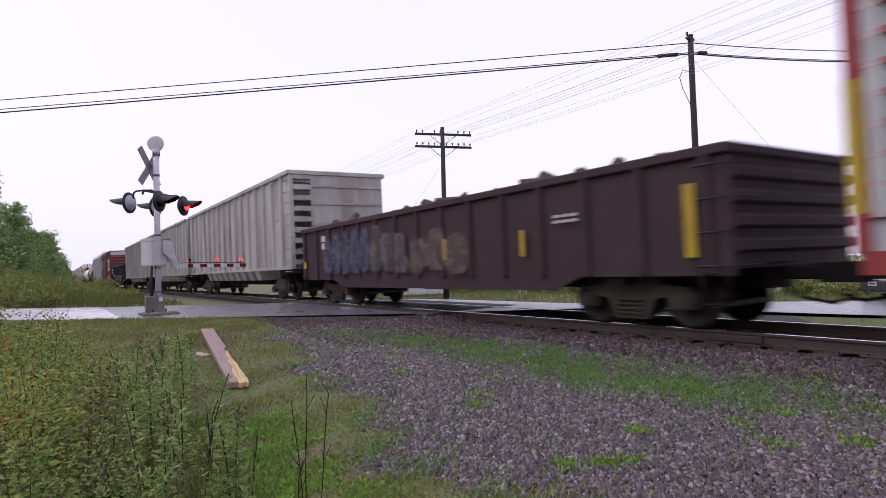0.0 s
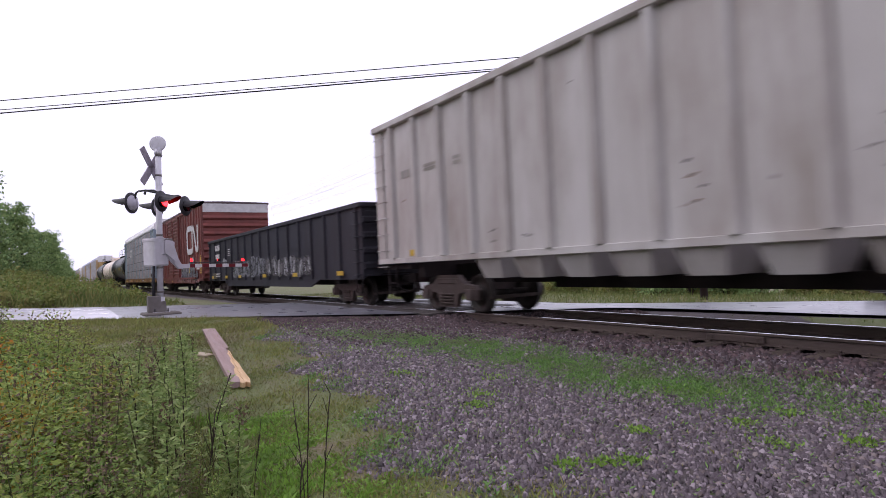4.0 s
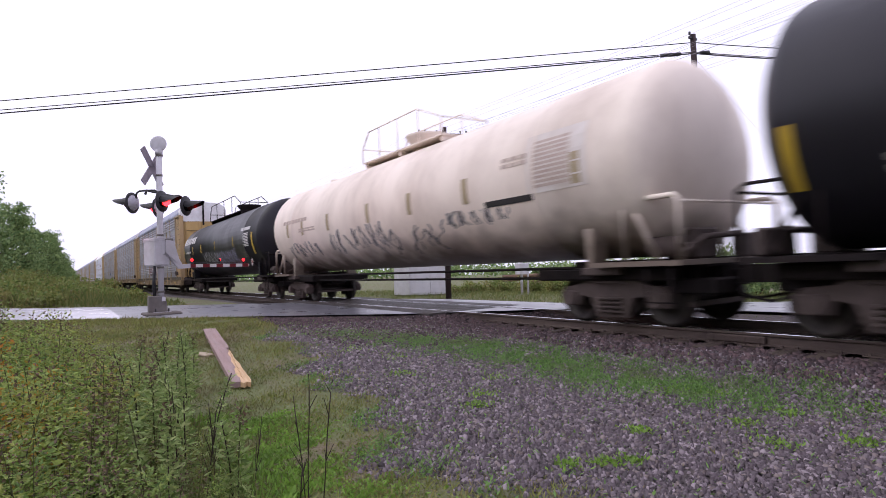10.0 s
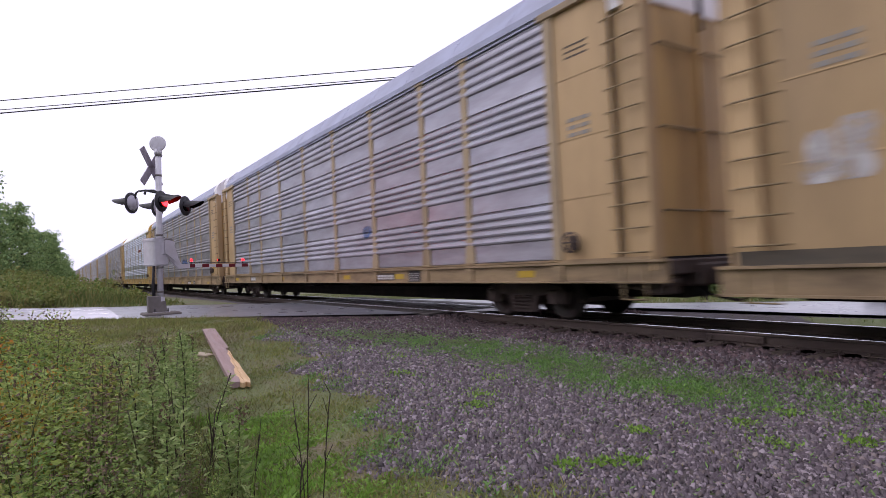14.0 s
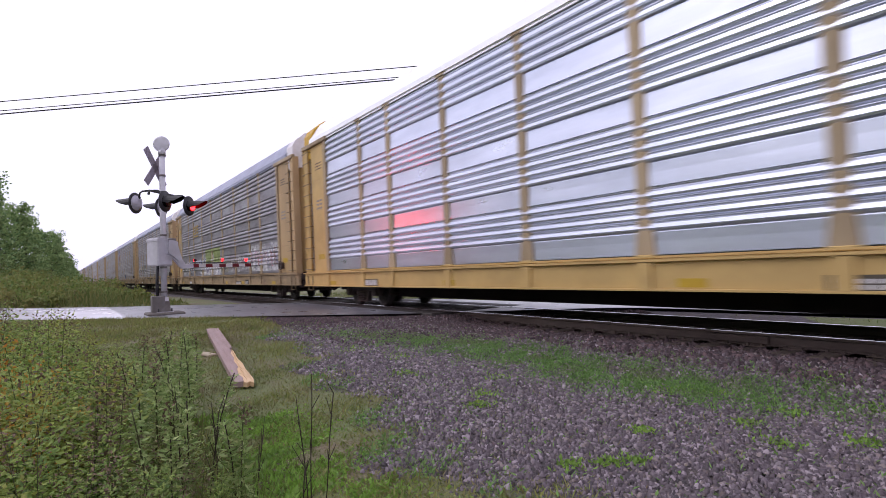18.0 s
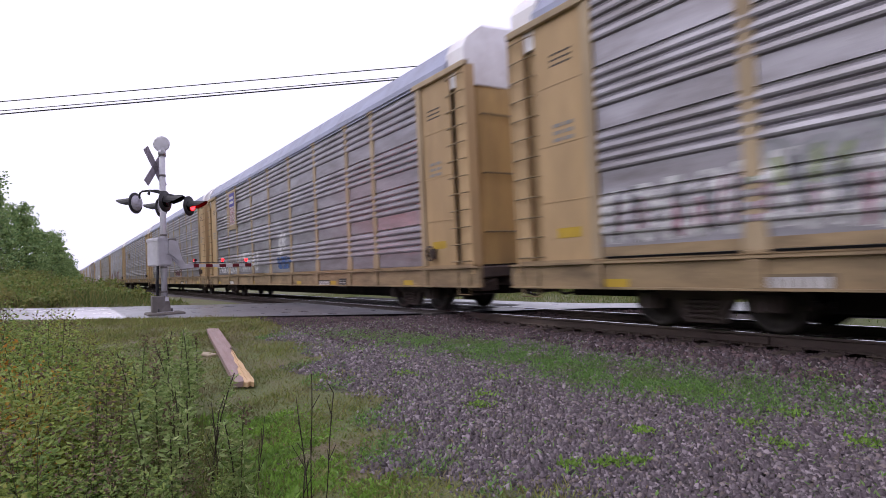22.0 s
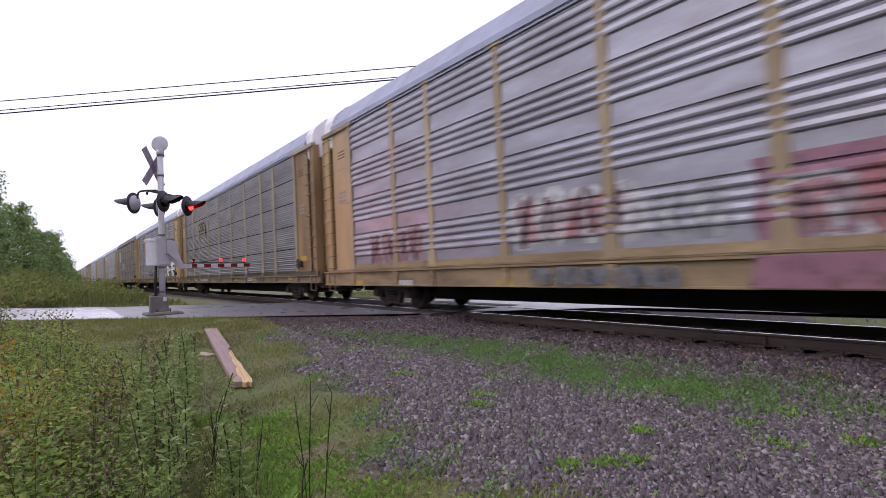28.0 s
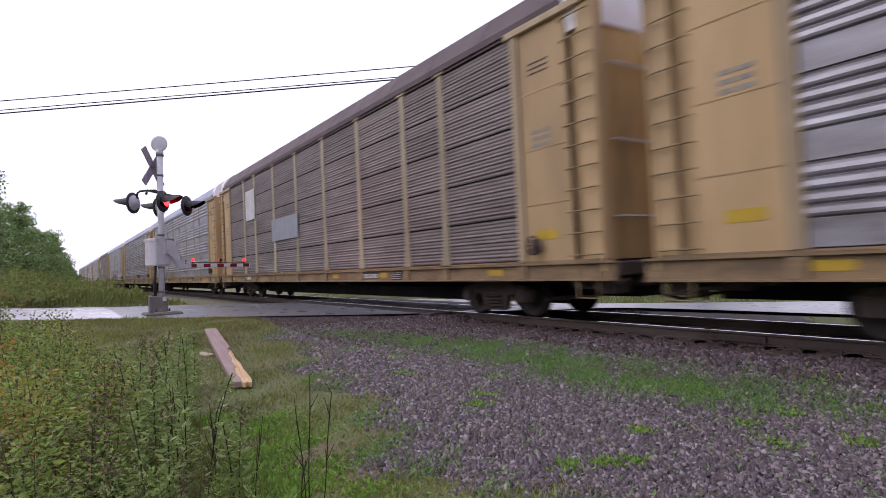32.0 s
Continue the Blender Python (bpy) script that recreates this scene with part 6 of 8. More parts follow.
for x in (-5.4, -5.2, -4.9, -4.7):
    s.tube((x, -0.84, -0.095), (x, -0.82, -0.095), 0.022, 6)
part("joint_bar", s, rail_steel, track)
part("joint_bar", Shape().box(-13.1, -12.3, -0.83, -0.765, -0.15, -0.045, None, 0.012), rail_steel, track)
tie_mesh = Shape().box(-0.115, 0.115, -1.3, 1.3, -0.365, -0.185, None, 0.015).mesh("tie", tie_wood)
for k in range(46):
    part("tie", tie_mesh, None, track, "", pose(-12.2 + 0.53 * k + rnd.uniform(-0.03, 0.03), rnd.uniform(-0.06, 0.06), rnd.uniform(-0.01, 0.008), 0, 0, rnd.uniform(-1.5, 1.5)))
s = Shape()
for k in range(150):
    x = -24 - 0.53 * k
    s.box(x - 0.115, x + 0.115, -1.3, 1.3, -0.365, -0.185)
tagged(part("far_ties", s, tie_wood, track), "", "", "", "stuff")
plate = Shape().box(-0.17, 0.17, -0.14, 0.14, -0.186, -0.170)
for dx in (-0.1, 0.1):
    for dy in (-0.1, 0.1):
        plate.box(dx - 0.018, dx + 0.018, dy - 0.018, dy + 0.018, -0.17, -0.145)
plate_mesh = plate.mesh("tie_plate", rail_steel)
for k in range(40):
    part("tie_plate", plate_mesh, None, track, "", pose(-12.2 + 0.53 * k, -0.7535, 0.001))
# crossing planks beside and between the rails
plank_wood = surface("crossing_wood", (0.07, 0.06, 0.058), (0.05, 0.043, 0.042), 3, 0.6, bump=0.2, stretch=(0.5, 3, 1), stain=(0.11, 0.10, 0.10), stain_amount=0.5)
for y0, y1 in ((-1.5, -0.86), (-0.64, -0.22), (-0.2, 0.22), (0.24, 0.64), (0.86, 1.5)):
    part("crossing_plank", Shape().box(-23.6, -12.55, y0, y1, -0.2, -0.006, None, 0.015), plank_wood, track)

# ---- crossing signal ----
MAST_X, MAST_Y = -19.92, 2.70
galv = surface("painted_aluminium", (0.62, 0.60, 0.66), (0.52, 0.50, 0.55), 3, 0.5, 0.1, 0.05, stain=(0.27, 0.25, 0.25), stain_amount=0.5)
dark_metal = surface("dark_metal", (0.045, 0.042, 0.048), (0.03, 0.03, 0.034), 4, 0.5, 0.2, 0.05)
concrete = surface("concrete", (0.17, 0.15, 0.135), (0.12, 0.105, 0.10), 5, 0.85, bump=0.3, stain=(0.1, 0.09, 0.08), stain_amount=0.6)
dirty_grey = surface("dirty_grey", (0.20, 0.18, 0.18), (0.14, 0.125, 0.12), 4, 0.7, bump=0.1, stain=(0.09, 0.075, 0.065), stain_amount=0.6)
grey_disc = surface("grey_disc", (0.46, 0.43, 0.50), (0.38, 0.36, 0.42), 3, 0.5, bump=0.04)
lens_red = surface("lens_red", (0.05, 0.004, 0.006), (0.04, 0.004, 0.006), 8, 0.15, bump=0.05)
lit_red = glow("lit_red", (1.0, 0.0014, 0.002), 115.0)
gate_red = glow("gate_red", (1.0, 0.006, 0.01), 8.0)
hood_black = surface("hood_black", (0.004, 0.004, 0.004), (0.003, 0.003, 0.003), 4, 0.95, bump=0.03, spec=0.02)
sign_back = surface("sign_back", (0.30, 0.26, 0.31), (0.22, 0.19, 0.23), 3, 0.6, 0.1, 0.05, stain=(0.14, 0.12, 0.14), stain_amount=0.4)
arm_red = surface("arm_red", (0.16, 0.014, 0.02), (0.12, 0.014, 0.02), 4, 0.4, bump=0.03)
arm_white = surface("arm_white", (0.66, 0.64, 0.65), (0.58, 0.56, 0.57), 4, 0.4, bump=0.03)

gz = float(ground_height(MAST_X, MAST_Y)) + 0.02
signal = thing("crossing_signal", "grey level-crossing mast with crossbuck, red lamps, bell and lowered gate", "crossing signal", pose(MAST_X, MAST_Y, gz, 0.84, -0.55, 0))
FACE = 49.0      # heading of the lamps that look back along the track
part("foundation", Shape().box(-0.52, 0.52, -0.52, 0.52, -0.4, 0.13, None, 0.04), concrete, signal, "concrete foundation")
s = Shape().tube((0, 0, 0.1), (-0.0, -0.0, 5.0), 0.088, 16)
s.tube((0, 0, 0.1), (0, 0, 0.58), 0.15, 16, 0.12).box(-0.24, 0.24, -0.24, 0.24, 0.10, 0.14)
part("mast", s, galv, signal)
part("junction_box", Shape().box(-0.2, 0.16, -0.36, 0.0, 0.10, 0.62, None, 0.02), dirty_grey, signal)
part("bell", Shape().tube((0, 0, 4.98), (0, 0, 5.12), 0.11, 14).lathe([(-0.09, 0.0), (-0.09, 0.10), (-0.04, 0.22), (0.03, 0.245), (0.04, 0.21), (0.04, 0.0)], 20, pose(0, 0, 5.31, 0, 0, -25)).tube((-0.12, 0, 5.12), (0.12, 0, 5.12), 0.05), galv, signal, "round grey bell")
part("conduit", Shape().path([(0.06, -0.20, 0.5), (0.05, -0.22, 1.0), (0.04, -0.18, 1.56)], 0.03, 8), dark_metal, signal, "dark cable conduit")
part("conduit", Shape().path([(0.0, -0.15, 0.55), (0.0, -0.17, 1.1), (0.0, -0.15, 1.56)], 0.02, 8), dark_metal, signal)
for z in (0.72, 1.46, 2.45, 4.3, 4.92):
    part("mast_band", Shape().tube((0, 0, z), (0, 0, z + 0.06), 0.10, 16), dirty_grey, signal)
part("base_casting", Shape().lathe([(0.13, 0.22), (0.17, 0.22), (0.20, 0.18), (0.42, 0.15), (0.46, 0.15), (0.46, 0.10)], 16, pose(0, 0, 0, 0, -90, 0)), dirty_grey, signal, "grimy cast base")
for k in range(4):
    a_ = math.radians(45 + 90 * k)
    part("anchor_bolt", Shape().tube((0.26 * math.cos(a_), 0.26 * math.sin(a_), 0.12), (0.26 * math.cos(a_), 0.26 * math.sin(a_), 0.24), 0.02, 6), dark_metal, signal)
# crossbuck, turned with the lamps
for lean in (-1, 1):
    s = Shape().box(-0.012, 0.012, -0.68, 0.68, -0.115, 0.115, pose(0.24, 0, 4.6, 0, 0, 0) @ pose(0, 0, 0, 52 * lean, 0, 0))
    part("crossbuck_blade", s, sign_back, signal, "unpainted grey back of a crossbuck blade", pose(0, 0, 0, 0, 0, 225))
arm = part("lamp_bracket", Shape().path([(0, -0.69, 3.66), (0, -0.63, 3.78), (0, 0.63, 3.78), (0, 0.69, 3.66)], 0.034, 8).tube((0.0, 0, 3.66), (0, 0, 3.84), 0.09, 12), dark_metal, signal, "", pose(0, 0, 0, 0, 0, FACE))
hood = Shape()
for k in range(9):
    a0, a1 = math.radians(-10 + k * 22.2), math.radians(-10 + (k + 1) * 22.2)
    ln = lambda a: 0.14 + 0.44 * max(0.0, math.sin(a)) ** 0.4
    hood.add([(0.02, 0.165 * math.cos(a0), 0.165 * math.sin(a0)), (0.02, 0.165 * math.cos(a1), 0.165 * math.sin(a1)), (0.02 + ln(a1), 0.165 * math.cos(a1), 0.165 * math.sin(a1) - 0.04), (0.02 + ln(a0), 0.165 * math.cos(a0), 0.165 * math.sin(a0) - 0.04)], [(0, 1, 2, 3)])
    hood.add([(0.02, 0.172 * math.cos(a0), 0.172 * math.sin(a0)), (0.02, 0.172 * math.cos(a1), 0.172 * math.sin(a1)), (0.02 + ln(a1), 0.172 * math.cos(a1), 0.172 * math.sin(a1) - 0.04), (0.02 + ln(a0), 0.172 * math.cos(a0), 0.172 * math.sin(a0) - 0.04)], [(0, 3, 2, 1)])
hood_mesh = hood.mesh("hood", dark_metal)
hood_mesh.materials.append(hood_black)
for k, q in enumerate(hood_mesh.polygons):
    q.material_index = 1 - k % 2
disc_mesh = Shape().lathe([(-0.03, 0.0), (-0.03, 0.30), (-0.02, 0.315), (0.0, 0.315), (0.0, 0.15), (0.01, 0.15)], 28).mesh("background_disc", dark_metal)
case_mesh = Shape().lathe([(-0.17, 0.0), (-0.165, 0.08), (-0.13, 0.16), (-0.05, 0.225), (-0.03, 0.23)], 20).mesh("lamp_case", grey_disc)
lens_shape = Shape().lathe([(0.004, 0.15), (0.022, 0.11), (0.034, 0.0)], 20)
lens_front = len(lens_shape.f)
lens_shape.lathe([(-0.034, 0.0), (-0.022, 0.11), (-0.004, 0.15), (0.004, 0.15)], 20)
lens_mesh = lens_shape.mesh("lens", lit_red)
lens_mesh.materials.append(lens_red)
for q in range(lens_front, len(lens_mesh.polygons)):
    lens_mesh.polygons[q].material_index = 1
# added dark cup: blocks the glow of a face that is turned away
cup_mesh = Shape().lathe([(0.0, 0.152), (0.098, 0.152), (0.098, 0.164), (0.0, 0.164)], 20).mesh("lens_cup", hood_black)
BULBS = []
for turn, off in ((0, 0.50), (180, 0.48)):
    for side_y, phase in ((-0.63, 0), (0.63, 1)):
        lamp = part("flasher_lamp", disc_mesh, None, signal, "round lamp with hood", pose(0, 0, 3.43, 0, 0, FACE + turn) @ pose(off, side_y, 0))
        part("lamp_case", case_mesh, None, lamp)
        part("lens_cup", cup_mesh, None, lamp)
        part("hood", hood_mesh, None, lamp)
        BULBS.append((part("lens", lens_mesh, None, lamp, "red flashing disc", pose(0.10, 0, 0)), pose(0.10, 0, 0), phase if turn == 0 else 1 - phase))
        part("lamp_stem", Shape().path([(-0.12, 0, 0.1), (-0.16, 0, 0.29), (-0.24, 0, 0.34), (-off, 0, 0.35)], 0.028, 8), dark_metal, lamp)
part("gate_mechanism", Shape().box(-0.25, 0.25, -0.48, 0.10, 1.54, 2.36, None, 0.04).box(-0.265, 0.265, -0.495, 0.10, 2.28, 2.37, None, 0.015), galv, signal, "grey gate machine box", pose(0, 0, 0, 0, 0, -64))
part("box_lid", Shape().box(-0.24, 0.24, -0.47, 0.09, 2.372, 2.395, None, 0.008), galv, signal, "", pose(0, 0, 0, 0, 0, -64))
part("hasp", Shape().box(-0.03, 0.03, -0.51, -0.482, 2.02, 2.2, None, 0.008), dark_metal, signal, "dark padlock hasp", pose(0, 0, 0, 0, 0, -64))
part("hinge_plate", Shape().box(-0.285, -0.252, -0.38, -0.02, 1.62, 2.2, None, 0.008), dirty_grey, signal, "", pose(0, 0, 0, 0, 0, -64))
for e in (-1, 1):
    part("counterweight_arm", Shape().prism([(0.08, 1.95), (0.42, 1.66), (0.50, 1.74), (0.34, 2.30), (0.1, 2.34)], 0.16 * e - 0.012, 0.16 * e + 0.012, "y"), galv, signal, "", pose(0, 0, 0, 0, 0, 104.6))
part("counterweight", Shape().box(0.12, 0.34, -0.15, 0.15, 2.12, 2.38, None, 0.02), dirty_grey, signal, "", pose(0, 0, 0, 0, 0, 104.6))
GATE_TURN = 104.6
gate = part("gate_arm", Shape().box(0.62, 2.95, -0.02, 0.02, -0.052, 0.052), arm_white, signal, "red and white gate arm", pose(0, 0, 1.53, 0, 0, GATE_TURN))
for k in range(5):
    x = 0.86 + k * 0.46
    part("red_band", Shape().box(x, x + 0.23, -0.023, 0.023, -0.055, 0.055), arm_red, gate)
ring = [(0.1, 0.60), (0.3, 0.63), (0.66, 0.03), (0.9, 0.07), (0.9, -0.07), (0.55, -0.09), (0.1, 0.4)]
part("gate_bracket", Shape().prism(ring, -0.06, -0.03, "y").prism(ring, 0.03, 0.06, "y").box(-0.1, 0.42, -0.1, 0.1, 0.34, 0.76, None, 0.02), galv, gate)
part("gate_rod", Shape().path([(0.9, 0, 0.10), (2.85, 0, 0.10)], 0.012, 5), dark_metal, gate)
GATE_LAMPS = []
for x, kind in ((0.98, 0), (1.9, 1), (2.75, 2)):
    part("lamp_stem", Shape().tube((x, 0, 0.07), (x, 0, 0.13), 0.025), dark_metal, gate)
    s = Shape().lathe([(-0.03, 0.0), (-0.03, 0.042), (0.0, 0.047)], 14, pose(0, 0, 0, 0, 0, -90))
    nf = len(s.f)
    s.lathe([(0.0, 0.047), (0.03, 0.042), (0.03, 0.0)], 14, pose(0, 0, 0, 0, 0, -90))
    me = s.mesh("gate_lamp", lens_red)
    me.materials.append(gate_red)
    for q in range(nf if kind < 2 else 0, len(me.polygons)):
        me.polygons[q].material_index = 1
    base = pose(x, 0, 0.18)
    GATE_LAMPS.append((part("gate_lamp", me, None, gate, "small red gate lamp", base), base, kind))

# ---- utility poles and wires ----
pole_wood = surface("pole_wood", (0.045, 0.028, 0.032), (0.03, 0.02, 0.024), 4, 0.8, bump=0.2, stretch=(1, 1, 0.2), stain=(0.07, 0.05, 0.05), stain_amount=0.4)
wire_black = surface("wire_black", (0.02, 0.018, 0.022), (0.03, 0.025, 0.03), 5, 0.5, bump=0.0)
wire_pale = surface("wire_pale", (0.35, 0.34, 0.38), (0.3, 0.29, 0.33), 5, 0.5, bump=0.0)


def wire(shape, p, q, sag, r, n=14):
    pts = []
    for i in range(n + 1):
        t = i / n
        c = Vector(p).lerp(Vector(q), t)
        c.z -= sag * 4 * t * (1 - t)
        pts.append(c)
    shape.path(pts, r, 5)


NEAR_TOP, NEAR_FOOT = Vector((-15.89, 24.22, 11.62)), Vector((-16.15, 24.75, -0.6))
lean = (NEAR_TOP - NEAR_FOOT).normalized()
pole = thing("utility_pole", "tall dark wooden utility pole carrying cables over the track", "utility pole", pose(*NEAR_FOOT))
top = NEAR_TOP - NEAR_FOOT
part("pole", Shape().tube((0, 0, -0.3), top, 0.17, 14, 0.125), pole_wood, pole)
s = Shape()
c = top * 0.955
s.box(-0.05, 0.05, -0.3, 0.25, -0.05, 0.05, Matrix.Translation(top * 0.985)).tube(top * 0.99 + Vector((0, -0.25, 0.05)), top * 0.99 + Vector((0, -0.25, 0.2)), 0.05)
part("insulator_arm", s, dark_metal, pole)
s = Shape().path([top * 0.86 + Vector((0.0, -0.14, 0)), top * 0.865 + Vector((-0.2, -0.40, 0.05)), top * 0.84 + Vector((-0.28, -0.52, 0)), top * 0.80 + Vector((-0.22, -0.42, 0)), top * 0.74 + Vector((-0.05, -0.16, 0))], 0.016, 6)
part("cable_loop", s, wire_black, pole)
# overhead cables: from a pole beyond the view on one side to one beyond it on the other
LEFT = Vector((-38.5, -10.0, 8.68))
cables = thing("overhead_cables", "black overhead cables strung between poles", "cable")
for nm, drop, ldrop, r, sag in (("power_cable", 0.36, 0.0, 0.022, 0.02), ("phone_cable", 0.80, 0.42, 0.020, 0.02), ("phone_cable", 0.86, 0.60, 0.031, 0.02)):
    s = Shape()
    p = NEAR_FOOT + lean * (top.length - drop)
    wire(s, LEFT - Vector((0, 0, ldrop)), p, sag, r, 24)
    part(nm, s, wire_black, cables)
    s = Shape()
    wire(s, p, Vector((-5.4, 55.0, 15.4 - drop * 1.2)), 0.9, r, 20)
    part(nm, s, wire_black, cables)
for f, a, b in ((0, 0.985, 0.963), (1, 0.012, 0.025)):
    s = Shape()
    p = NEAR_FOOT + lean * (top.length - 0.84)
    q0 = LEFT - Vector((0, 0, 0.5)) if f == 0 else p
    q1 = p if f == 0 else Vector((-5.4, 55.0, 14.4))
    s.tube(q0.lerp(q1, min(a, b)), q0.lerp(q1, max(a, b)), 0.085, 10)
    part("splice_case", s, dark_metal, cables, "black cable splice case")

FP = Vector((-27.22, 18.1, -0.5))
tpole = thing("telegraph_pole", "dark wooden telegraph pole with two crossarms", "utility pole", pose(*FP))
part("pole", Shape().tube((0, 0, -0.3), (0.0, -0.05, 9.62), 0.17, 14, 0.11), pole_wood, tpole)
TURN = math.degrees(math.atan2(1.0, 0.62))
for z in (9.25, 8.55):
    cr = part("crossarm", Shape().box(-1.58, 1.58, -0.05, 0.05, -0.06, 0.06, None, 0.01), pole_wood, tpole, "", pose(0, 0, z, 0, 0, TURN) @ pose(0, 0.14, 0, 0, 2.5, 0))
    s = Shape().tube((-0.75, 0, -0.05), (-0.05, -0.1, -0.62), 0.015, 5).tube((0.75, 0, -0.05), (0.05, -0.1, -0.62), 0.015, 5)
    part("brace", s, pole_wood, cr)
    for k in range(10):
        x = -1.48 + k * 0.33
        if z > 9 and k in (2, 5, 6):
            continue
        part("insulator", Shape().tube((x, 0, 0.05), (x, 0, 0.15), 0.02, 6).tube((x, 0, 0.13), (x, 0, 0.23), 0.042, 8), dark_metal, cr)
lines = thing("telegraph_wires", "thin grey telegraph wires", "cable")
ax = Vector((math.cos(math.radians(TURN)), math.sin(math.radians(TURN)), 0))
for z in (9.25, 8.55):
    for k in (0, 1, 3, 6, 8, 9):
        o = -1.48 + k * 0.33
        p = FP + Vector((0, 0, z + 0.2)) + ax * o
        s = Shape()
        wire(s, p, p + Vector((48, -0.5 + 0.1 * o, 0.6)), 0.5, 0.0045, 20)
        wire(s, p, p + Vector((-48, 0.5, -0.2)), 0.5, 0.0045, 12)
        part("wire", s, wire_pale, lines)
s = Shape()
wire(s, FP + Vector((0, 0, 7.7)), FP + Vector((-3.5, -4.0, 0.2)), 0.0, 0.006, 2)
wire(s, NEAR_FOOT + lean * 11.2, NEAR_FOOT + Vector((5.5, 6.5, 0)), 0.0, 0.006, 2)
part("guy_wire", s, wire_pale, lines)

# ---- beyond the track ----
cab = thing("signal_cabin", "white metal railway equipment cabin on the grass", "equipment cabin", pose(-34.5, 20.75, -0.5))
white_metal = surface("white_metal", (0.62, 0.61, 0.64), (0.54, 0.53, 0.56), 2, 0.5, 0.1, 0.04, stain=(0.38, 0.36, 0.36), stain_amount=0.4)
part("body", Shape().box(-1.05, 1.05, -1.55, 1.55, 0.12, 2.12, None, 0.02), white_metal, cab)
part("roof", Shape().prism([(-1.65, 2.1), (-1.65, 2.18), (0, 2.28), (1.65, 2.18), (1.65, 2.1)], -1.12, 1.12), white_metal, cab)
part("base", Shape().box(-1.0, 1.0, -1.5, 1.5, -0.1, 0.14), concrete, cab)
for y0 in (-1.45, 0.05):
    d_ = part("door", Shape().box(1.052, 1.075, y0, y0 + 1.4, 0.25, 2.0, None, 0.008), white_metal, cab)
    part("handle", Shape().box(1.076, 1.12, y0 + 1.2, y0 + 1.24, 1.05, 1.25), dark_metal, d_)

post = thing("signal_post", "grey crossing signal post beyond the track", "crossing signal", pose(-28.05, 24.1, -0.62))
part("mast", Shape().tube((0, 0, 0), (0, 0, 2.9), 0.08, 12).tube((0.24, 0.3, 0), (0.24, 0.3, 2.4), 0.06, 10), galv, post)
part("foundation", Shape().box(-0.4, 0.6, -0.4, 0.6, -0.2, 0.15, None, 0.03), concrete, post)
part("gate_mechanism", Shape().box(-0.28, 0.28, -0.3, 0.3, 1.45, 2.15, None, 0.03), galv, post)

# waiting car, its tail towards the crossing
car_white = surface("car_white", (0.72, 0.72, 0.74), (0.68, 0.68, 0.70), 2, 0.22, bump=0.0)
car_red = surface("car_red", (0.20, 0.012, 0.02), (0.16, 0.012, 0.018), 2, 0.25, bump=0.0)
car_black = surface("car_black", (0.02, 0.02, 0.023), (0.03, 0.03, 0.032), 4, 0.45, bump=0.03)
glass = surface("dark_glass", (0.02, 0.022, 0.026), (0.025, 0.027, 0.03), 2, 0.08, bump=0.0)
CX, CY = -8.45, 22.5
auto = thing("parked_car", "white car with dark red sides waiting on the wet road", "car", pose(CX, CY, float(road_height(CX, CY)) + 0.02, 0, 0, math.degrees(math.atan2(ROAD_N[0], ROAD_N[1]))))
prof = [(0.02, 0.32), (0.0, 0.62), (0.06, 0.98), (0.14, 1.02), (0.62, 1.38), (1.0, 1.45), (2.3, 1.44), (3.05, 1.02), (4.15, 0.86), (4.3, 0.68), (4.32, 0.34), (4.2, 0.22), (0.14, 0.22)]
part("body", Shape().prism(prof, -0.80, 0.80, "y"), car_white, auto)
low = [(0.0, 0.34), (-0.01, 0.62), (0.04, 0.86), (3.3, 0.84), (4.22, 0.72), (4.33, 0.36), (4.2, 0.21), (0.12, 0.21)]
part("side_panel", Shape().prism(low, -0.86, -0.795, "y").prism(low, 0.795, 0.86, "y"), car_red, auto)
part("rear_bumper", Shape().box(-0.09, 0.12, -0.82, 0.82, 0.26, 0.64, None, 0.05), car_black, auto)
part("front_bumper", Shape().box(4.2, 4.42, -0.82, 0.82, 0.26, 0.6, None, 0.05), car_black, auto)
part("rear_window", Shape().add([(0.17, -0.66, 1.05), (0.17, 0.66, 1.05), (0.60, 0.58, 1.37), (0.60, -0.58, 1.37)], [(0, 1, 2, 3), (3, 2, 1, 0)]), glass, auto, "", Matrix.Translation((-0.012, 0, 0.012)))
for e in (-1, 1):
    part("side_window", Shape().prism([(0.55, 1.06), (0.92, 1.36), (2.2, 1.36), (2.78, 1.06)], e * 0.805, e * 0.811, "y"), glass, auto)
    part("tail_lamp", Shape().box(-0.02, 0.07, min(e * 0.58, e * 0.82), max(e * 0.58, e * 0.82), 0.68, 0.92, None, 0.02), lens_red, auto, "red tail lamp")
    part("head_lamp", Shape().box(4.2, 4.3, min(e * 0.5, e * 0.78), max(e * 0.5, e * 0.78), 0.62, 0.76, None, 0.02), white_metal, auto)
    for x in (0.82, 3.42):
        wh = part("wheel", Shape().lathe([(-0.1, 0.0), (-0.1, 0.28), (-0.08, 0.31), (0.08, 0.31), (0.1, 0.28), (0.1, 0.0)], 24, pose(0, 0, 0, 0, 0, 90)), black_rubber, auto, "", pose(x, e * 0.76, 0.31))
        part("rim", Shape().lathe([(0.101, 0.0), (0.105, 0.19), (0.101, 0.2)], 20, pose(0, 0, 0, 0, 0, 90 * e)), galv, wh)
part("number_plate", Shape().box(-0.10, -0.092, -0.26, 0.26, 0.46, 0.60), white_mark, auto, "white plate with a dark bar")
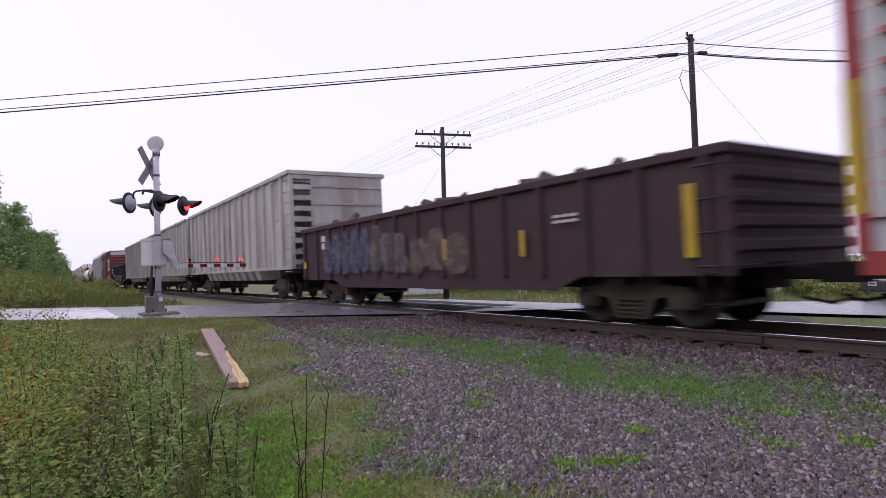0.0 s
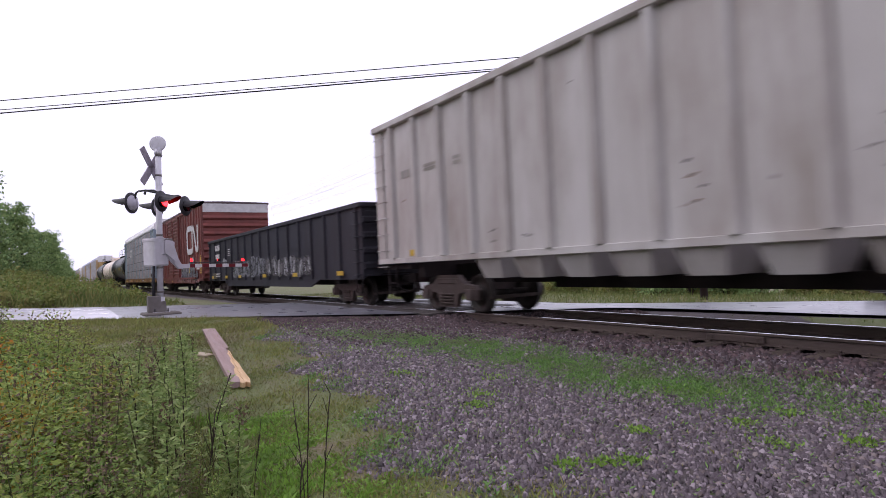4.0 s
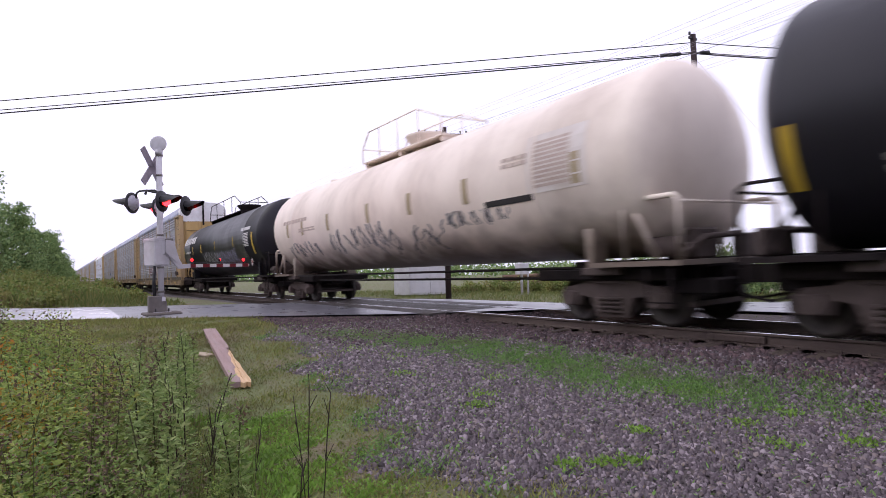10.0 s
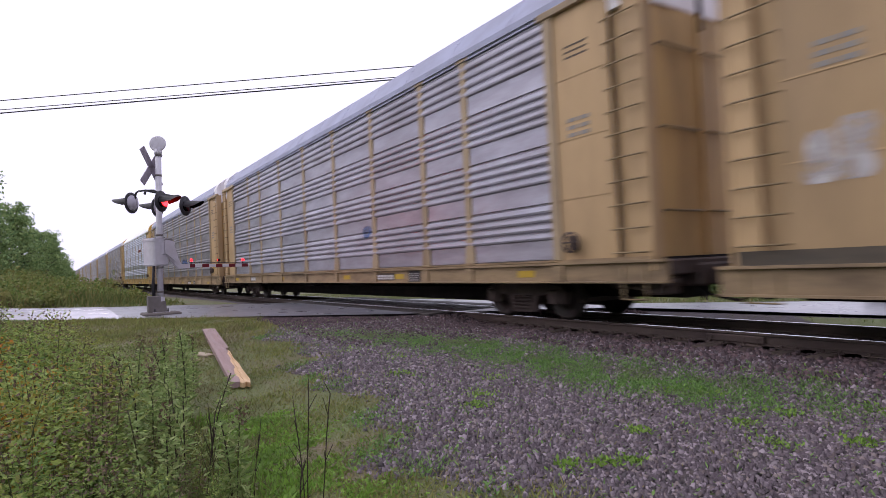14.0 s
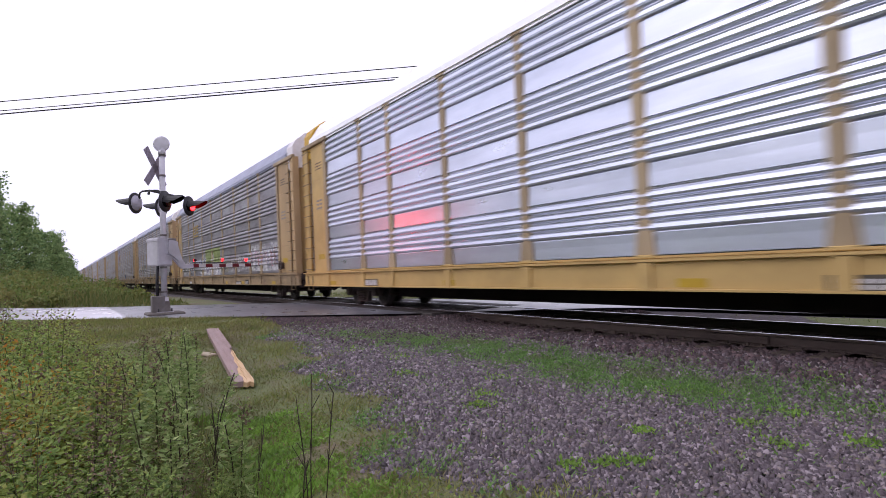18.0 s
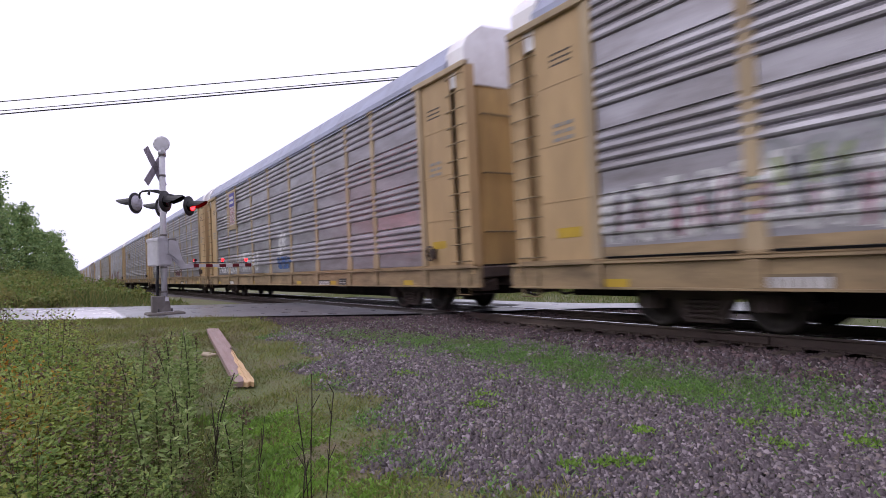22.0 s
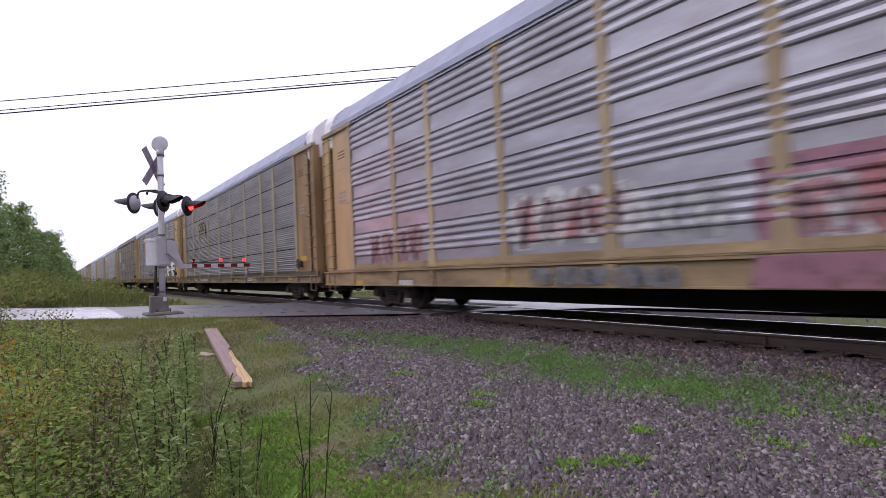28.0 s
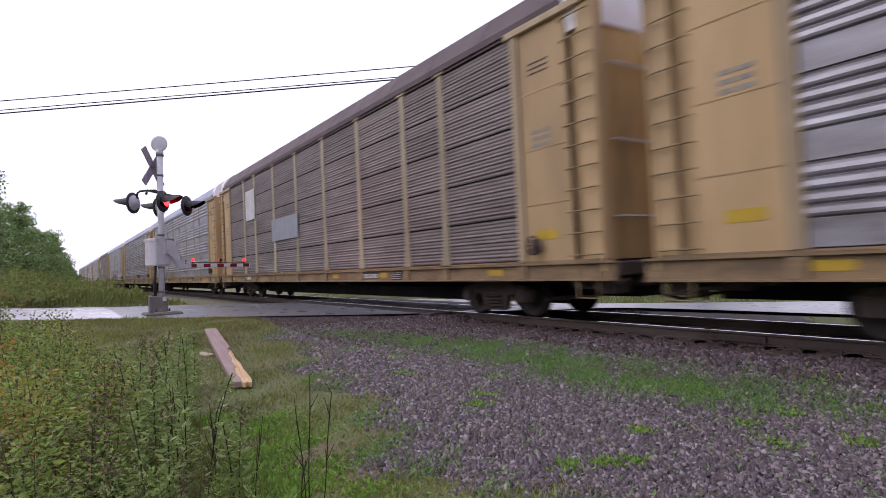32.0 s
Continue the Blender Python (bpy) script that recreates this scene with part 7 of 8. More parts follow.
part("plate_bar", Shape().box(-0.104, -0.101, -0.2, 0.2, 0.5, 0.56), black_mark, auto)

# yellow machines in the field
mach_yellow = surface("machine_yellow", (0.40, 0.25, 0.06), (0.32, 0.20, 0.05), 2, 0.5, bump=0.03, stain=(0.2, 0.12, 0.05), stain_amount=0.4)
for x, y, turn in ((-48.0, 98.0, 70), (-44.5, 101.0, 200)):
    ex = thing("excavator", "yellow excavator parked in the field", "excavator", pose(x, y, float(ground_height(x, y)), 0, 0, turn))
    part("cab", Shape().box(-0.9, 0.5, 0.1, 1.2, 1.1, 2.6, None, 0.06), white_metal, ex)
    part("house", Shape().box(-2.2, 0.9, -1.3, 1.3, 0.8, 1.7, None, 0.08), mach_yellow, ex)
    for e in (-1, 1):
        part("crawler", Shape().prism([(-2.0, 0.2), (-1.7, 0.0), (1.7, 0.0), (2.0, 0.2), (2.0, 0.6), (1.7, 0.8), (-1.7, 0.8), (-2.0, 0.6)], e * 1.0, e * 1.5, "y"), car_black, ex)
    boom = part("boom", Shape().tube((0.7, -0.3, 1.4), (3.0, -0.3, 2.4), 0.18, 6).tube((3.0, -0.3, 2.4), (4.4, -0.3, 0.9), 0.15, 6), mach_yellow, ex)
    part("bucket", Shape().prism([(4.1, 0.9), (4.7, 0.9), (4.8, 0.3), (4.2, 0.2)], -0.7, 0.1, "y"), car_black, boom)
log_wood = surface("log_wood", (0.20, 0.13, 0.09), (0.14, 0.09, 0.065), 4, 0.85, bump=0.3, stretch=(0.3, 1, 1))
for k in range(9):
    x, y = -39 + rnd.uniform(-3, 5), 33.5 + k * 0.5
    solo("log", Shape().tube((-2.6, 0, 0), (2.6, 0, rnd.uniform(-0.1, 0.3)), rnd.uniform(0.12, 0.2), 10), log_wood, "felled brown log lying in the weeds", "log", pose(x, y, float(ground_height(x, y)) + rnd.uniform(0.5, 1.6), 0, 0, rnd.uniform(-12, 30)), "logs in the field")

# ---- plants ----
rng = np.random.default_rng(5)


def leaf_mesh(name, c, along, wide, mat):
    """Folded leaf blades: centre line from c to c + along, half width wide."""
    n = len(c)
    tip = c + along
    mid = c + along * 0.45
    up = np.cross(along, wide)
    up = up / (np.linalg.norm(up, axis=1, keepdims=True) + 1e-9) * np.linalg.norm(wide, axis=1, keepdims=True) * 0.35
    vs = np.stack((c, mid + wide + up, tip, mid - wide + up), 1).reshape(-1, 3)
    k = np.arange(n)[:, None] * 4
    fs = np.concatenate((k + np.array([[0, 1, 2]]), k + np.array([[0, 2, 3]])), 1).reshape(-1, 3)
    me = bpy.data.meshes.new(name)
    me.vertices.add(len(vs))
    me.vertices.foreach_set("co", vs.reshape(-1))
    me.loops.add(len(fs) * 3)
    me.loops.foreach_set("vertex_index", fs.reshape(-1).astype(np.int32))
    me.polygons.add(len(fs))
    me.polygons.foreach_set("loop_start", np.arange(0, len(fs) * 3, 3, dtype=np.int32))
    me.update(calc_edges=True)
    me.materials.append(mat)
    return me


def unit(a):
    return a / (np.linalg.norm(a, axis=1, keepdims=True) + 1e-9)


def random_dirs(n):
    return unit(rng.normal(size=(n, 3)))


def patches(mat, colours, scale, lo, hi, seed=0.0):
    """Lets a loose-piece material drift towards other colours in soft patches a metre or so across."""
    n, l = mat.node_tree.nodes, mat.node_tree.links
    ramp = next(k for k in n if k.bl_idname == "ShaderNodeValToRGB")
    targets = [k.to_socket for k in ramp.outputs[0].links]
    co = n.new("ShaderNodeTexCoord")
    last = ramp.outputs[0]
    for i, c in enumerate(colours):
        shift = n.new("ShaderNodeMapping")
        shift.inputs["Location"].default_value = (3.7 * i + seed, 1.9 * i - seed, 0.7 * i)
        l.new(co.outputs["Object"], shift.inputs[0])
        t = n.new("ShaderNodeTexNoise")
        t.inputs["Scale"].default_value, t.inputs["Detail"].default_value, t.inputs["Roughness"].default_value = scale, 3.0, 0.6
        l.new(shift.outputs[0], t.inputs["Vector"])
        f = n.new("ShaderNodeMapRange")
        f.inputs["From Min"].default_value, f.inputs["From Max"].default_value = lo, hi
        f.inputs["To Max"].default_value = 0.85
        l.new(t.outputs["Fac"], f.inputs["Value"])
        mx = n.new("ShaderNodeMix")
        mx.data_type = "RGBA"
        l.new(f.outputs["Result"], mx.inputs["Factor"])
        l.new(last, mx.inputs["A"])
        mx.inputs["B"].default_value = (*c, 1)
        last = mx.outputs["Result"]
    for sock in targets:
        l.new(last, sock)
    return mat


leaf_dark = islands("tree_leaves", [(0.12, 0.20, 0.08), (0.19, 0.30, 0.115), (0.27, 0.37, 0.145), (0.145, 0.245, 0.11), (0.32, 0.41, 0.16)], 0.6, 0.3, 0.35)
leaf_bush = patches(islands("bush_leaves", [(0.10, 0.16, 0.04), (0.15, 0.22, 0.055), (0.21, 0.27, 0.075), (0.14, 0.16, 0.055), (0.26, 0.26, 0.085)], 0.6, 0.3, 0.3), [(0.20, 0.15, 0.075), (0.26, 0.235, 0.07)], 0.9, 0.5, 0.66)


leaf_weed = patches(islands("weed_leaves", [(0.06, 0.105, 0.03), (0.15, 0.25, 0.052), (0.25, 0.36, 0.08), (0.36, 0.44, 0.115), (0.10, 0.17, 0.045), (0.46, 0.41, 0.13), (0.18, 0.27, 0.07)], 0.6, 0.3, 0.35), [(0.13, 0.20, 0.05), (0.35, 0.40, 0.06), (0.34, 0.26, 0.06)], 1.5, 0.52, 0.70)
leaf_aster = patches(islands("aster_leaves", [(0.16, 0.235, 0.075), (0.24, 0.34, 0.105), (0.33, 0.43, 0.155), (0.18, 0.27, 0.08), (0.40, 0.44, 0.19)], 0.6, 0.3, 0.3), [(0.13, 0.16, 0.08)], 2.2, 0.55, 0.75, 5.0)
leaf_turn = islands("turning_leaves", [(0.50, 0.27, 0.045), (0.42, 0.30, 0.055), (0.50, 0.19, 0.035), (0.24, 0.11, 0.04), (0.38, 0.32, 0.07)], 0.7, 0.2, 0.25)
leaf_brown = islands("dry_seed_heads", [(0.13, 0.085, 0.06), (0.19, 0.13, 0.085), (0.24, 0.17, 0.10), (0.11, 0.085, 0.06)], 0.8, 0.2)
grass_mat = patches(islands("grass_blades", [(0.19, 0.235, 0.06), (0.25, 0.28, 0.07), (0.32, 0.285, 0.105), (0.155, 0.20, 0.048), (0.37, 0.31, 0.14), (0.21, 0.265, 0.06), (0.26, 0.21, 0.10)], 0.65, 0.3, 0.25), [(0.115, 0.16, 0.04), (0.20, 0.16, 0.10)], 1.1, 0.52, 0.7)
clover_mat = patches(islands("clover", [(0.14, 0.26, 0.07), (0.20, 0.35, 0.09), (0.27, 0.42, 0.125), (0.12, 0.21, 0.07)], 0.6, 0.3, 0.3), [(0.17, 0.20, 0.09)], 1.6, 0.5, 0.7)
lush_mat = patches(islands("lush_leaves", [(0.19, 0.34, 0.055), (0.26, 0.43, 0.07), (0.34, 0.50, 0.10), (0.14, 0.24, 0.05)], 0.5, 0.35, 0.35), [(0.14, 0.22, 0.055)], 2.0, 0.55, 0.75)
straw_mat = islands("tall_dry_grass", [(0.17, 0.19, 0.065), (0.25, 0.23, 0.085), (0.15, 0.18, 0.06), (0.31, 0.25, 0.12), (0.19, 0.14, 0.075), (0.12, 0.16, 0.05)], 0.75, 0.2, 0.25)
bark = surface("bark", (0.075, 0.055, 0.045), (0.045, 0.035, 0.03), 5, 0.9, bump=0.4, stretch=(1, 1, 0.25))
stem_dark = surface("dead_stem", (0.045, 0.032, 0.024), (0.03, 0.022, 0.018), 8, 0.85, bump=0.1)
stem_green = surface("green_stem", (0.075, 0.085, 0.03), (0.06, 0.06, 0.03), 8, 0.7, bump=0.05)


def tree(x, y, height, spread, seed, leaves=5200, mat=None, conifer=False, label="leafy green deciduous tree at the edge of the woods"):
    """Tapered trunk, limbs, and a crown of leaf clumps with an uneven outline."""
    r = np.random.default_rng(seed)
    t = thing("tree", label, "tree", pose(x, y, float(ground_height(x, y)) - 0.1), "trees by the railway")
    s = Shape()
    bend = r.normal(size=2) * 0.25
    top = Vector((bend[0], bend[1], height * 0.9))
    base_r = 0.018 * height + 0.05
    prev = Vector((0, 0, 0))
    pts = [Vector((bend[0] * f * f, bend[1] * f * f, height * 0.9 * f)) for f in np.linspace(0, 1, 8)]
    for i in range(7):
        s.tube(pts[i], pts[i + 1], base_r * (1 - i / 7.5), 8, base_r * (1 - (i + 1) / 7.5))
    clumps = []
    n = int(26 + height * 2)
    for i in range(n):
        f = 0.14 + 0.86 * (i + 0.5) / n
        a = i * 2.399 + r.uniform(-0.4, 0.4)
        if conifer:
            reach = spread * (1.03 - f) * r.uniform(0.75, 1.1)
        else:
            reach = spread * (0.35 + 0.65 * math.sin(math.pi * min(1, 0.15 + f * 0.85)) ** 0.8) * r.uniform(0.55, 1.1)
        z0 = height * f * 0.86
        k = Vector((bend[0] * f * f, bend[1] * f * f, z0))
        e = k + Vector((math.cos(a) * reach, math.sin(a) * reach, height * (0.06 if conifer else 0.13) * r.uniform(0.3, 1.1)))
        s.tube(k, e, 0.03 + 0.01 * reach, 5, 0.012)
        for m in np.linspace(0.45, 1.0, 3):
            clumps.append((k.lerp(e, m), (0.42 + 0.2 * r.uniform()) * (0.7 + spread * 0.16)))
    clumps.append((top, 0.5))
    part("trunk", s, bark, t)
    per = leaves // len(clumps)
    c = np.concatenate([np.array(p)[None] + np.array((1, 1, 0.7)) * q * unit(r.normal(size=(per, 3))) * r.uniform(0.35, 1.0, size=(per, 1)) ** 0.5 * r.uniform(0.6, 1.25) for p, q in clumps])
    d = unit(r.normal(size=c.shape) + np.array((0, 0, -0.25)))
    w = unit(np.cross(d, r.normal(size=c.shape)))
    size = (0.12 + 0.1 * r.uniform(size=(len(c), 1))) * (0.75 + 0.02 * height)
    part("crown", leaf_mesh("crown", c, d * size * 1.6, w * size * 0.5, mat or leaf_dark), None, t)
    return t


def bush(x, y, height, spread, seed, leaves=1500, mat=None, label="low green bush on the verge"):
    r = np.random.default_rng(seed)
    t = thing("bush", label, "bush", pose(x, y, float(ground_height(x, y)) - 0.05), "bushes")
    s = Shape()
    clumps = []
    for i in range(12):
        a = r.uniform(0, 6.283)
        e = Vector((math.cos(a) * spread * r.uniform(0.2, 0.95), math.sin(a) * spread * r.uniform(0.2, 0.95), height * r.uniform(0.35, 0.95)))
        s.tube((0, 0, 0), e, 0.02, 5, 0.006)
        clumps += [(e, 0.33 * spread), (e * 0.65, 0.38 * spread), (Vector((e.x, e.y, e.z * 0.4)), 0.36 * spread)]
    part("stem", s, bark, t)
    per = leaves // len(clumps)
    c = np.concatenate([np.array(p)[None] + q * unit(r.normal(size=(per, 3))) * r.uniform(0.2, 1.0, size=(per, 1)) ** 0.5 for p, q in clumps])
    c[:, 2] = np.maximum(c[:, 2], 0.03)
    d = unit(r.normal(size=c.shape))
    w = unit(np.cross(d, r.normal(size=c.shape)))
    size = 0.07 + 0.07 * r.uniform(size=(len(c), 1))
    part("crown", leaf_mesh("crown", c, d * size * 1.5, w * size * 0.5, mat or leaf_bush), None, t)
    return t


# woods beside the line
for k, (x, y, h, sp) in enumerate(((-62, -6.4, 13.6, 2.8), (-70, -4.9, 12.0, 2.6), (-76, -4.0, 10.2, 2.4), (-84, -3.2, 9.6, 2.4), (-92, -2.2, 8.4, 2.3), (-101, -1.0, 8.8, 2.2), (-112, -0.4, 8.6, 2.4), (-124, 0.4, 7.4, 2.2),
                                   (-138, 1.1, 6.4, 2.0), (-150, 1.8, 4.8, 1.8), (-168, 2.6, 4.2, 1.8), (-66, -9.5, 12.5, 3.0), (-58, -10, 12, 2.8), (-80, -8.5, 12, 2.8))):
    tree(x, y, h, sp, 100 + k, 5200, None, k in (1, 6))
for k in range(26):
    x = -46 - k * 4.6
    bush(x, -5.6 + (-46 - x) * 0.062 + rng.uniform(-0.6, 0.6), rng.uniform(2.0, 3.6), rng.uniform(1.4, 2.0), 300 + k, 1700, leaf_dark if k % 3 else leaf_bush, "tall dense bush at the edge of the woods")
for k in range(16):
    x = -40 - k * 3.4
    bush(x, -3.3 + (-40 - x) * 0.085 + rng.uniform(-0.7, 0.7), rng.uniform(1.1, 2.1), rng.uniform(1.2, 1.7), 350 + k, 1500, leaf_bush, "light green bush beside the railway")
for k, (x, y, h) in enumerate(((-37, -1.6, 1.2), (-36, -0.2, 1.0), (-39, 0.2, 1.3), (-34.5, 0.9, 0.8), (-42, 1.3, 1.4), (-38, 1.6, 0.9), (-46, 2.2, 1.3), (-51, 2.9, 1.2), (-35.5, -2.8, 1.0), (-33.5, 2.0, 0.6))):
    bush(x, y, h, 1.2, 380 + k, 1300, leaf_bush, "light green bush beside the railway")
for k in range(30):
    x, y = -31.5 - 13.0 * rng.uniform() ** 1.3, rng.uniform(-4.5, 3.4)
    if road_offset(x, y) > ROAD_B + 1.0:
        bush(x, y, rng.uniform(0.35, 0.8), rng.uniform(0.5, 0.95), 700 + k, 800, leaf_bush, "low yellow-green scrub beside the road")
# bushes beyond the road
for k, (x, y, h, sp) in enumerate(((-21.2, 28.0, 2.6, 1.5), (-19.8, 29.2, 3.1, 1.6), (-18.4, 30.2, 2.8, 1.5), (-17.0, 30.8, 2.3, 1.3))):
    bush(x, y, h, sp, 400 + k, 2600, leaf_dark, "dark green bush beyond the road")
for k in range(34):
    f = k / 33
    x, y = -41 + 34 * f + rng.uniform(-0.8, 0.8), 25.5 + 9 * f + rng.uniform(-0.5, 2.5)
    bush(x, y, rng.uniform(0.6, 1.25), rng.uniform(0.8, 1.3), 450 + k, 1000, leaf_bush, "low green bush on the verge")
# far woods
c_, d_, w_ = [], [], []
for k in range(420):
    a = math.radians(-75 + 200 * k / 420)
    dist = rng.uniform(260, 420)
    x, y = -math.cos(a) * dist, math.sin(a) * dist
    if y < 40 and x > -200:
        continue
    h = rng.uniform(6, 11) if y > 20 else rng.uniform(5, 8)
    n = 90
    p = unit(rng.normal(size=(n, 3))) * rng.uniform(0.4, 1, size=(n, 1)) * np.array((3.2, 3.2, h / 2)) + np.array((x, y, h / 2 - 1))
    c_.append(p)
    d_.append(random_dirs(n) * 1.6)
    w_.append(random_dirs(n) * 0.8)
# unseen woods, added behind the yard and beside the line to darken the train
for k in range(320):
    x = -230 + 300 * k / 319 + rng.uniform(-1, 1)
    y = -17 - rng.uniform(0, 9) - 0.05 * abs(x) if x > -58 else 0.085 * x - 4.0 - rng.uniform(0, 8)
    h = rng.uniform(7, 11.5) if x > -58 else rng.uniform(11, 15)
    n = 170
    p = unit(rng.normal(size=(n, 3))) * rng.uniform(0.3, 1, size=(n, 1)) ** 0.5 * np.array((2.6, 2.4, h / 2)) + np.array((x, y, h / 2 - 0.9))
    c_.append(p)
    d_.append(random_dirs(n) * 0.9)
    w_.append(random_dirs(n) * 0.45)
far_woods = tagged(new("far_woods", leaf_mesh("far_woods", np.concatenate(c_), np.concatenate(d_), np.concatenate(w_), leaf_dark)), "distant green woods along the horizon and added unseen woods", "woods", "", "stuff")


def blades(name, x, y, height, width, mat, label, lean=0.35, category="grass", rise=-0.01):
    """Single grass blades standing on the ground."""
    n = len(x)
    c = np.stack((x, y, ground_height(x, y) + rise * (rng.uniform(size=n) if rise > 0 else 1.0)), -1)
    d = rng.normal(size=(n, 3)) * lean
    d[:, 2] = 1.0
    d = unit(d) * height[:, None]
    w = rng.normal(size=(n, 3))
    w[:, 2] = 0
    w = unit(w) * width[:, None]
    return tagged(new(name, leaf_mesh(name, c, d, w, mat)), label, category, "", "stuff")


def scatter(n, x0, x1, y0, y1):
    return rng.uniform(x0, x1, n), rng.uniform(y0, y1, n)


def patchy(x, y, s, seed=0.0):
    return 0.5 + 0.25 * np.sin(x * s + 1.3 + seed) * np.cos(y * s * 1.27 + seed * 2) + 0.25 * np.sin(x * s * 2.7 + y * s * 1.9 + seed)


def in_road(x, y):
    o = road_offset(x, y)
    return (o > ROAD_A - 0.15) & (o < ROAD_B + 0.25)


def weed_edge(x):
    """How far the tall weeds reach towards the track."""
    return np.interp(-np.asarray(x, float), (3, 4, 6, 8, 9.5, 11, 13, 17), (0.72, 0.86, 0.92, 0.82, 0.45, -0.25, -1.2, -2.6))


# short turf between the weeds and the stones
x, y = -2.6 - 15.9 * rng.uniform(size=300000) ** 1.35, rng.uniform(-3.5, 6.5, 300000)
g = stony(x, y)
keep = (rng.uniform(size=len(x)) < (1 - g) * (0.22 + 0.9 * patchy(x, y, 1.7, 0.9)) + 0.02) & ~in_road(x, y) & ((road_offset(x, y) < ROAD_A - 3.6 + 0.4 * np.sin(3 * x)) | (y < 4.3)) & (y > weed_edge(x) - 1.2)
x, y = x[keep], y[keep]
hh = (0.03 + 0.055 * rng.uniform(size=len(x)) ** 2) * (0.5 + patchy(x, y, 2.1, 0.3)) * (1 + 0.7 * smooth((-x - 9) / 5))
blades("turf", x, y, hh, 0.004 + 0.004 * rng.uniform(size=len(x)), grass_mat, "short worn olive grass between weeds and gravel", 0.9)
x, y = scatter(90000, -7.0, 7.0, -7.0, 3.5)
keep = (rng.uniform(size=len(x)) < (1 - stony(x, y)) * (0.25 + 0.9 * patchy(x, y, 1.7, 0.9)) * np.exp(-(np.hypot(x, y) / 4.2) ** 2)) & ((x > -2.6) | (y < -2.0))
x, y = x[keep], y[keep]
blades("turf", x, y, (0.035 + 0.06 * rng.uniform(size=len(x)) ** 2) * (0.5 + patchy(x, y, 2.1, 0.3)), 0.006 + 0.006 * rng.uniform(size=len(x)), grass_mat, "short worn grass at the edge of the yard", 0.7)
# low green growth in the stones
x, y = scatter(900000, -14.0, -1.0, 1.8, 7.6)
BAND = np.array(((-14.0, 4.2), (-11.5, 4.93), (-10.2, 5.56), (-9.2, 6.0), (-8.0, 6.25), (-6.7, 6.3), (-5.6, 6.3), (-4.6, 6.25), (-3.6, 6.5), (-2.0, 6.6)))
CLUMPS = ((-7.16, 3.96, 0.25), (-5.6, 4.14, 0.3), (-5.19, 3.76, 0.2), (-3.0, 3.57, 0.16), (-3.19, 3.11, 0.14), (-3.07, 3.37, 0.12), (-4.43, 5.98, 0.35), (-3.09, 5.2, 0.2), (-2.59, 4.83, 0.2), (-3.4, 7.4, 0.25), (-2.52, 6.67, 0.25), (-3.08, 5.91, 0.2), (-4.0, 6.2, 0.3), (-3.5, 4.3, 0.15), (-6.3, 4.9, 0.25), (-8.5, 4.6, 0.35), (-9.5, 4.2, 0.4), (-2.2, 5.4, 0.18))
mid = np.interp(x, BAND[:, 0], BAND[:, 1])
fleck = np.clip(0.25 + (patchy(x, y, 2.9, 0.7) - 0.15) * 1.1, 0.1, 1) * np.clip(0.35 + 1.1 * patchy(x, y, 11.0, 2.3), 0, 1)
dens = 1.0 * np.exp(-((y - mid) / 0.72) ** 2) * fleck * np.clip((x + 12.5) / 3.0, 0.05, 1) * np.clip((-x - 2.2) / 2.0, 0.08, 1)
edge_low = np.exp(-((y - 2.15 - 0.14 * np.clip(-x - 3.2, 0, 9)) / 0.42) ** 2) * np.clip((patchy(x, y, 3.3, 1.9) - 0.3) * 2.2, 0, 1) * np.clip(0.2 + 1.4 * patchy(x, y, 12.0, 0.4), 0, 1)
dens = np.maximum(np.maximum(dens, 0.22 * edge_low), 0.010)
keep = (stony(x, y) > 0.25) & (rng.uniform(size=len(x)) < dens * 0.68) & ~in_road(x, y)
gx, gy = x[keep], y[keep]
blades("gravel_weeds", gx, gy, 0.034 + 0.028 * rng.uniform(size=len(gx)) ** 1.5, 0.006 + 0.006 * rng.uniform(size=len(gx)), clover_mat, "small green weeds sprouting through the gravel", 1.4, "weeds", 0.03)
rosettes = [(cx + cr * 0.5 * dx, cy + cr * 0.5 * dy, cr) for cx, cy, cr in CLUMPS for dx, dy in ((0, 0), (-0.8, 0.3), (0.7, -0.4), (0.2, 0.8))]
px_, py_ = [], []
for cx, cy, cr in rosettes:
    n = int(rng.integers(8, 42))
    px_ += list(cx + rng.normal(size=n) * cr * 0.36)
    py_ += list(cy + rng.normal(size=n) * cr * 0.36)
x, y = np.array(px_), np.array(py_)
blades("gravel_rosettes", x, y, 0.025 + 0.035 * rng.uniform(size=len(x)), 0.008 + 0.008 * rng.uniform(size=len(x)), lush_mat, "bright green leafy weeds standing in the gravel", 1.0, "weeds", 0.03)
# lush leaves at the foot of the weeds
x, y = scatter(90000, -6.4, -2.6, 0.3, 2.6)
keep = rng.uniform(size=len(x)) < 0.85 * np.exp(-((y - 1.52 - 0.05 * (-x - 4)) / 0.34) ** 2) * np.clip((patchy(x, y, 3.0, 1.0) - 0.22) * 2.5, 0, 1) * np.clip(0.1 + 1.6 * patchy(x, y, 9.0, 3.1), 0, 1)
x, y = x[keep], y[keep]
tall = np.clip(1.75 - y, 0.15, 0.9)
blades("lush_grass", x, y, 0.03 + 0.13 * tall * rng.uniform(size=len(x)) ** 1.3, 0.010 + 0.014 * rng.uniform(size=len(x)), lush_mat, "bright green leafy plants and grass", 1.0)
# tall dry grass beyond the road, and the verge across the track
x, y = scatter(60000, -75, -26.5, -8, 4.6)
keep = ~in_road(x, y) & (road_offset(x, y) > ROAD_B)
x, y = x[keep], y[keep]
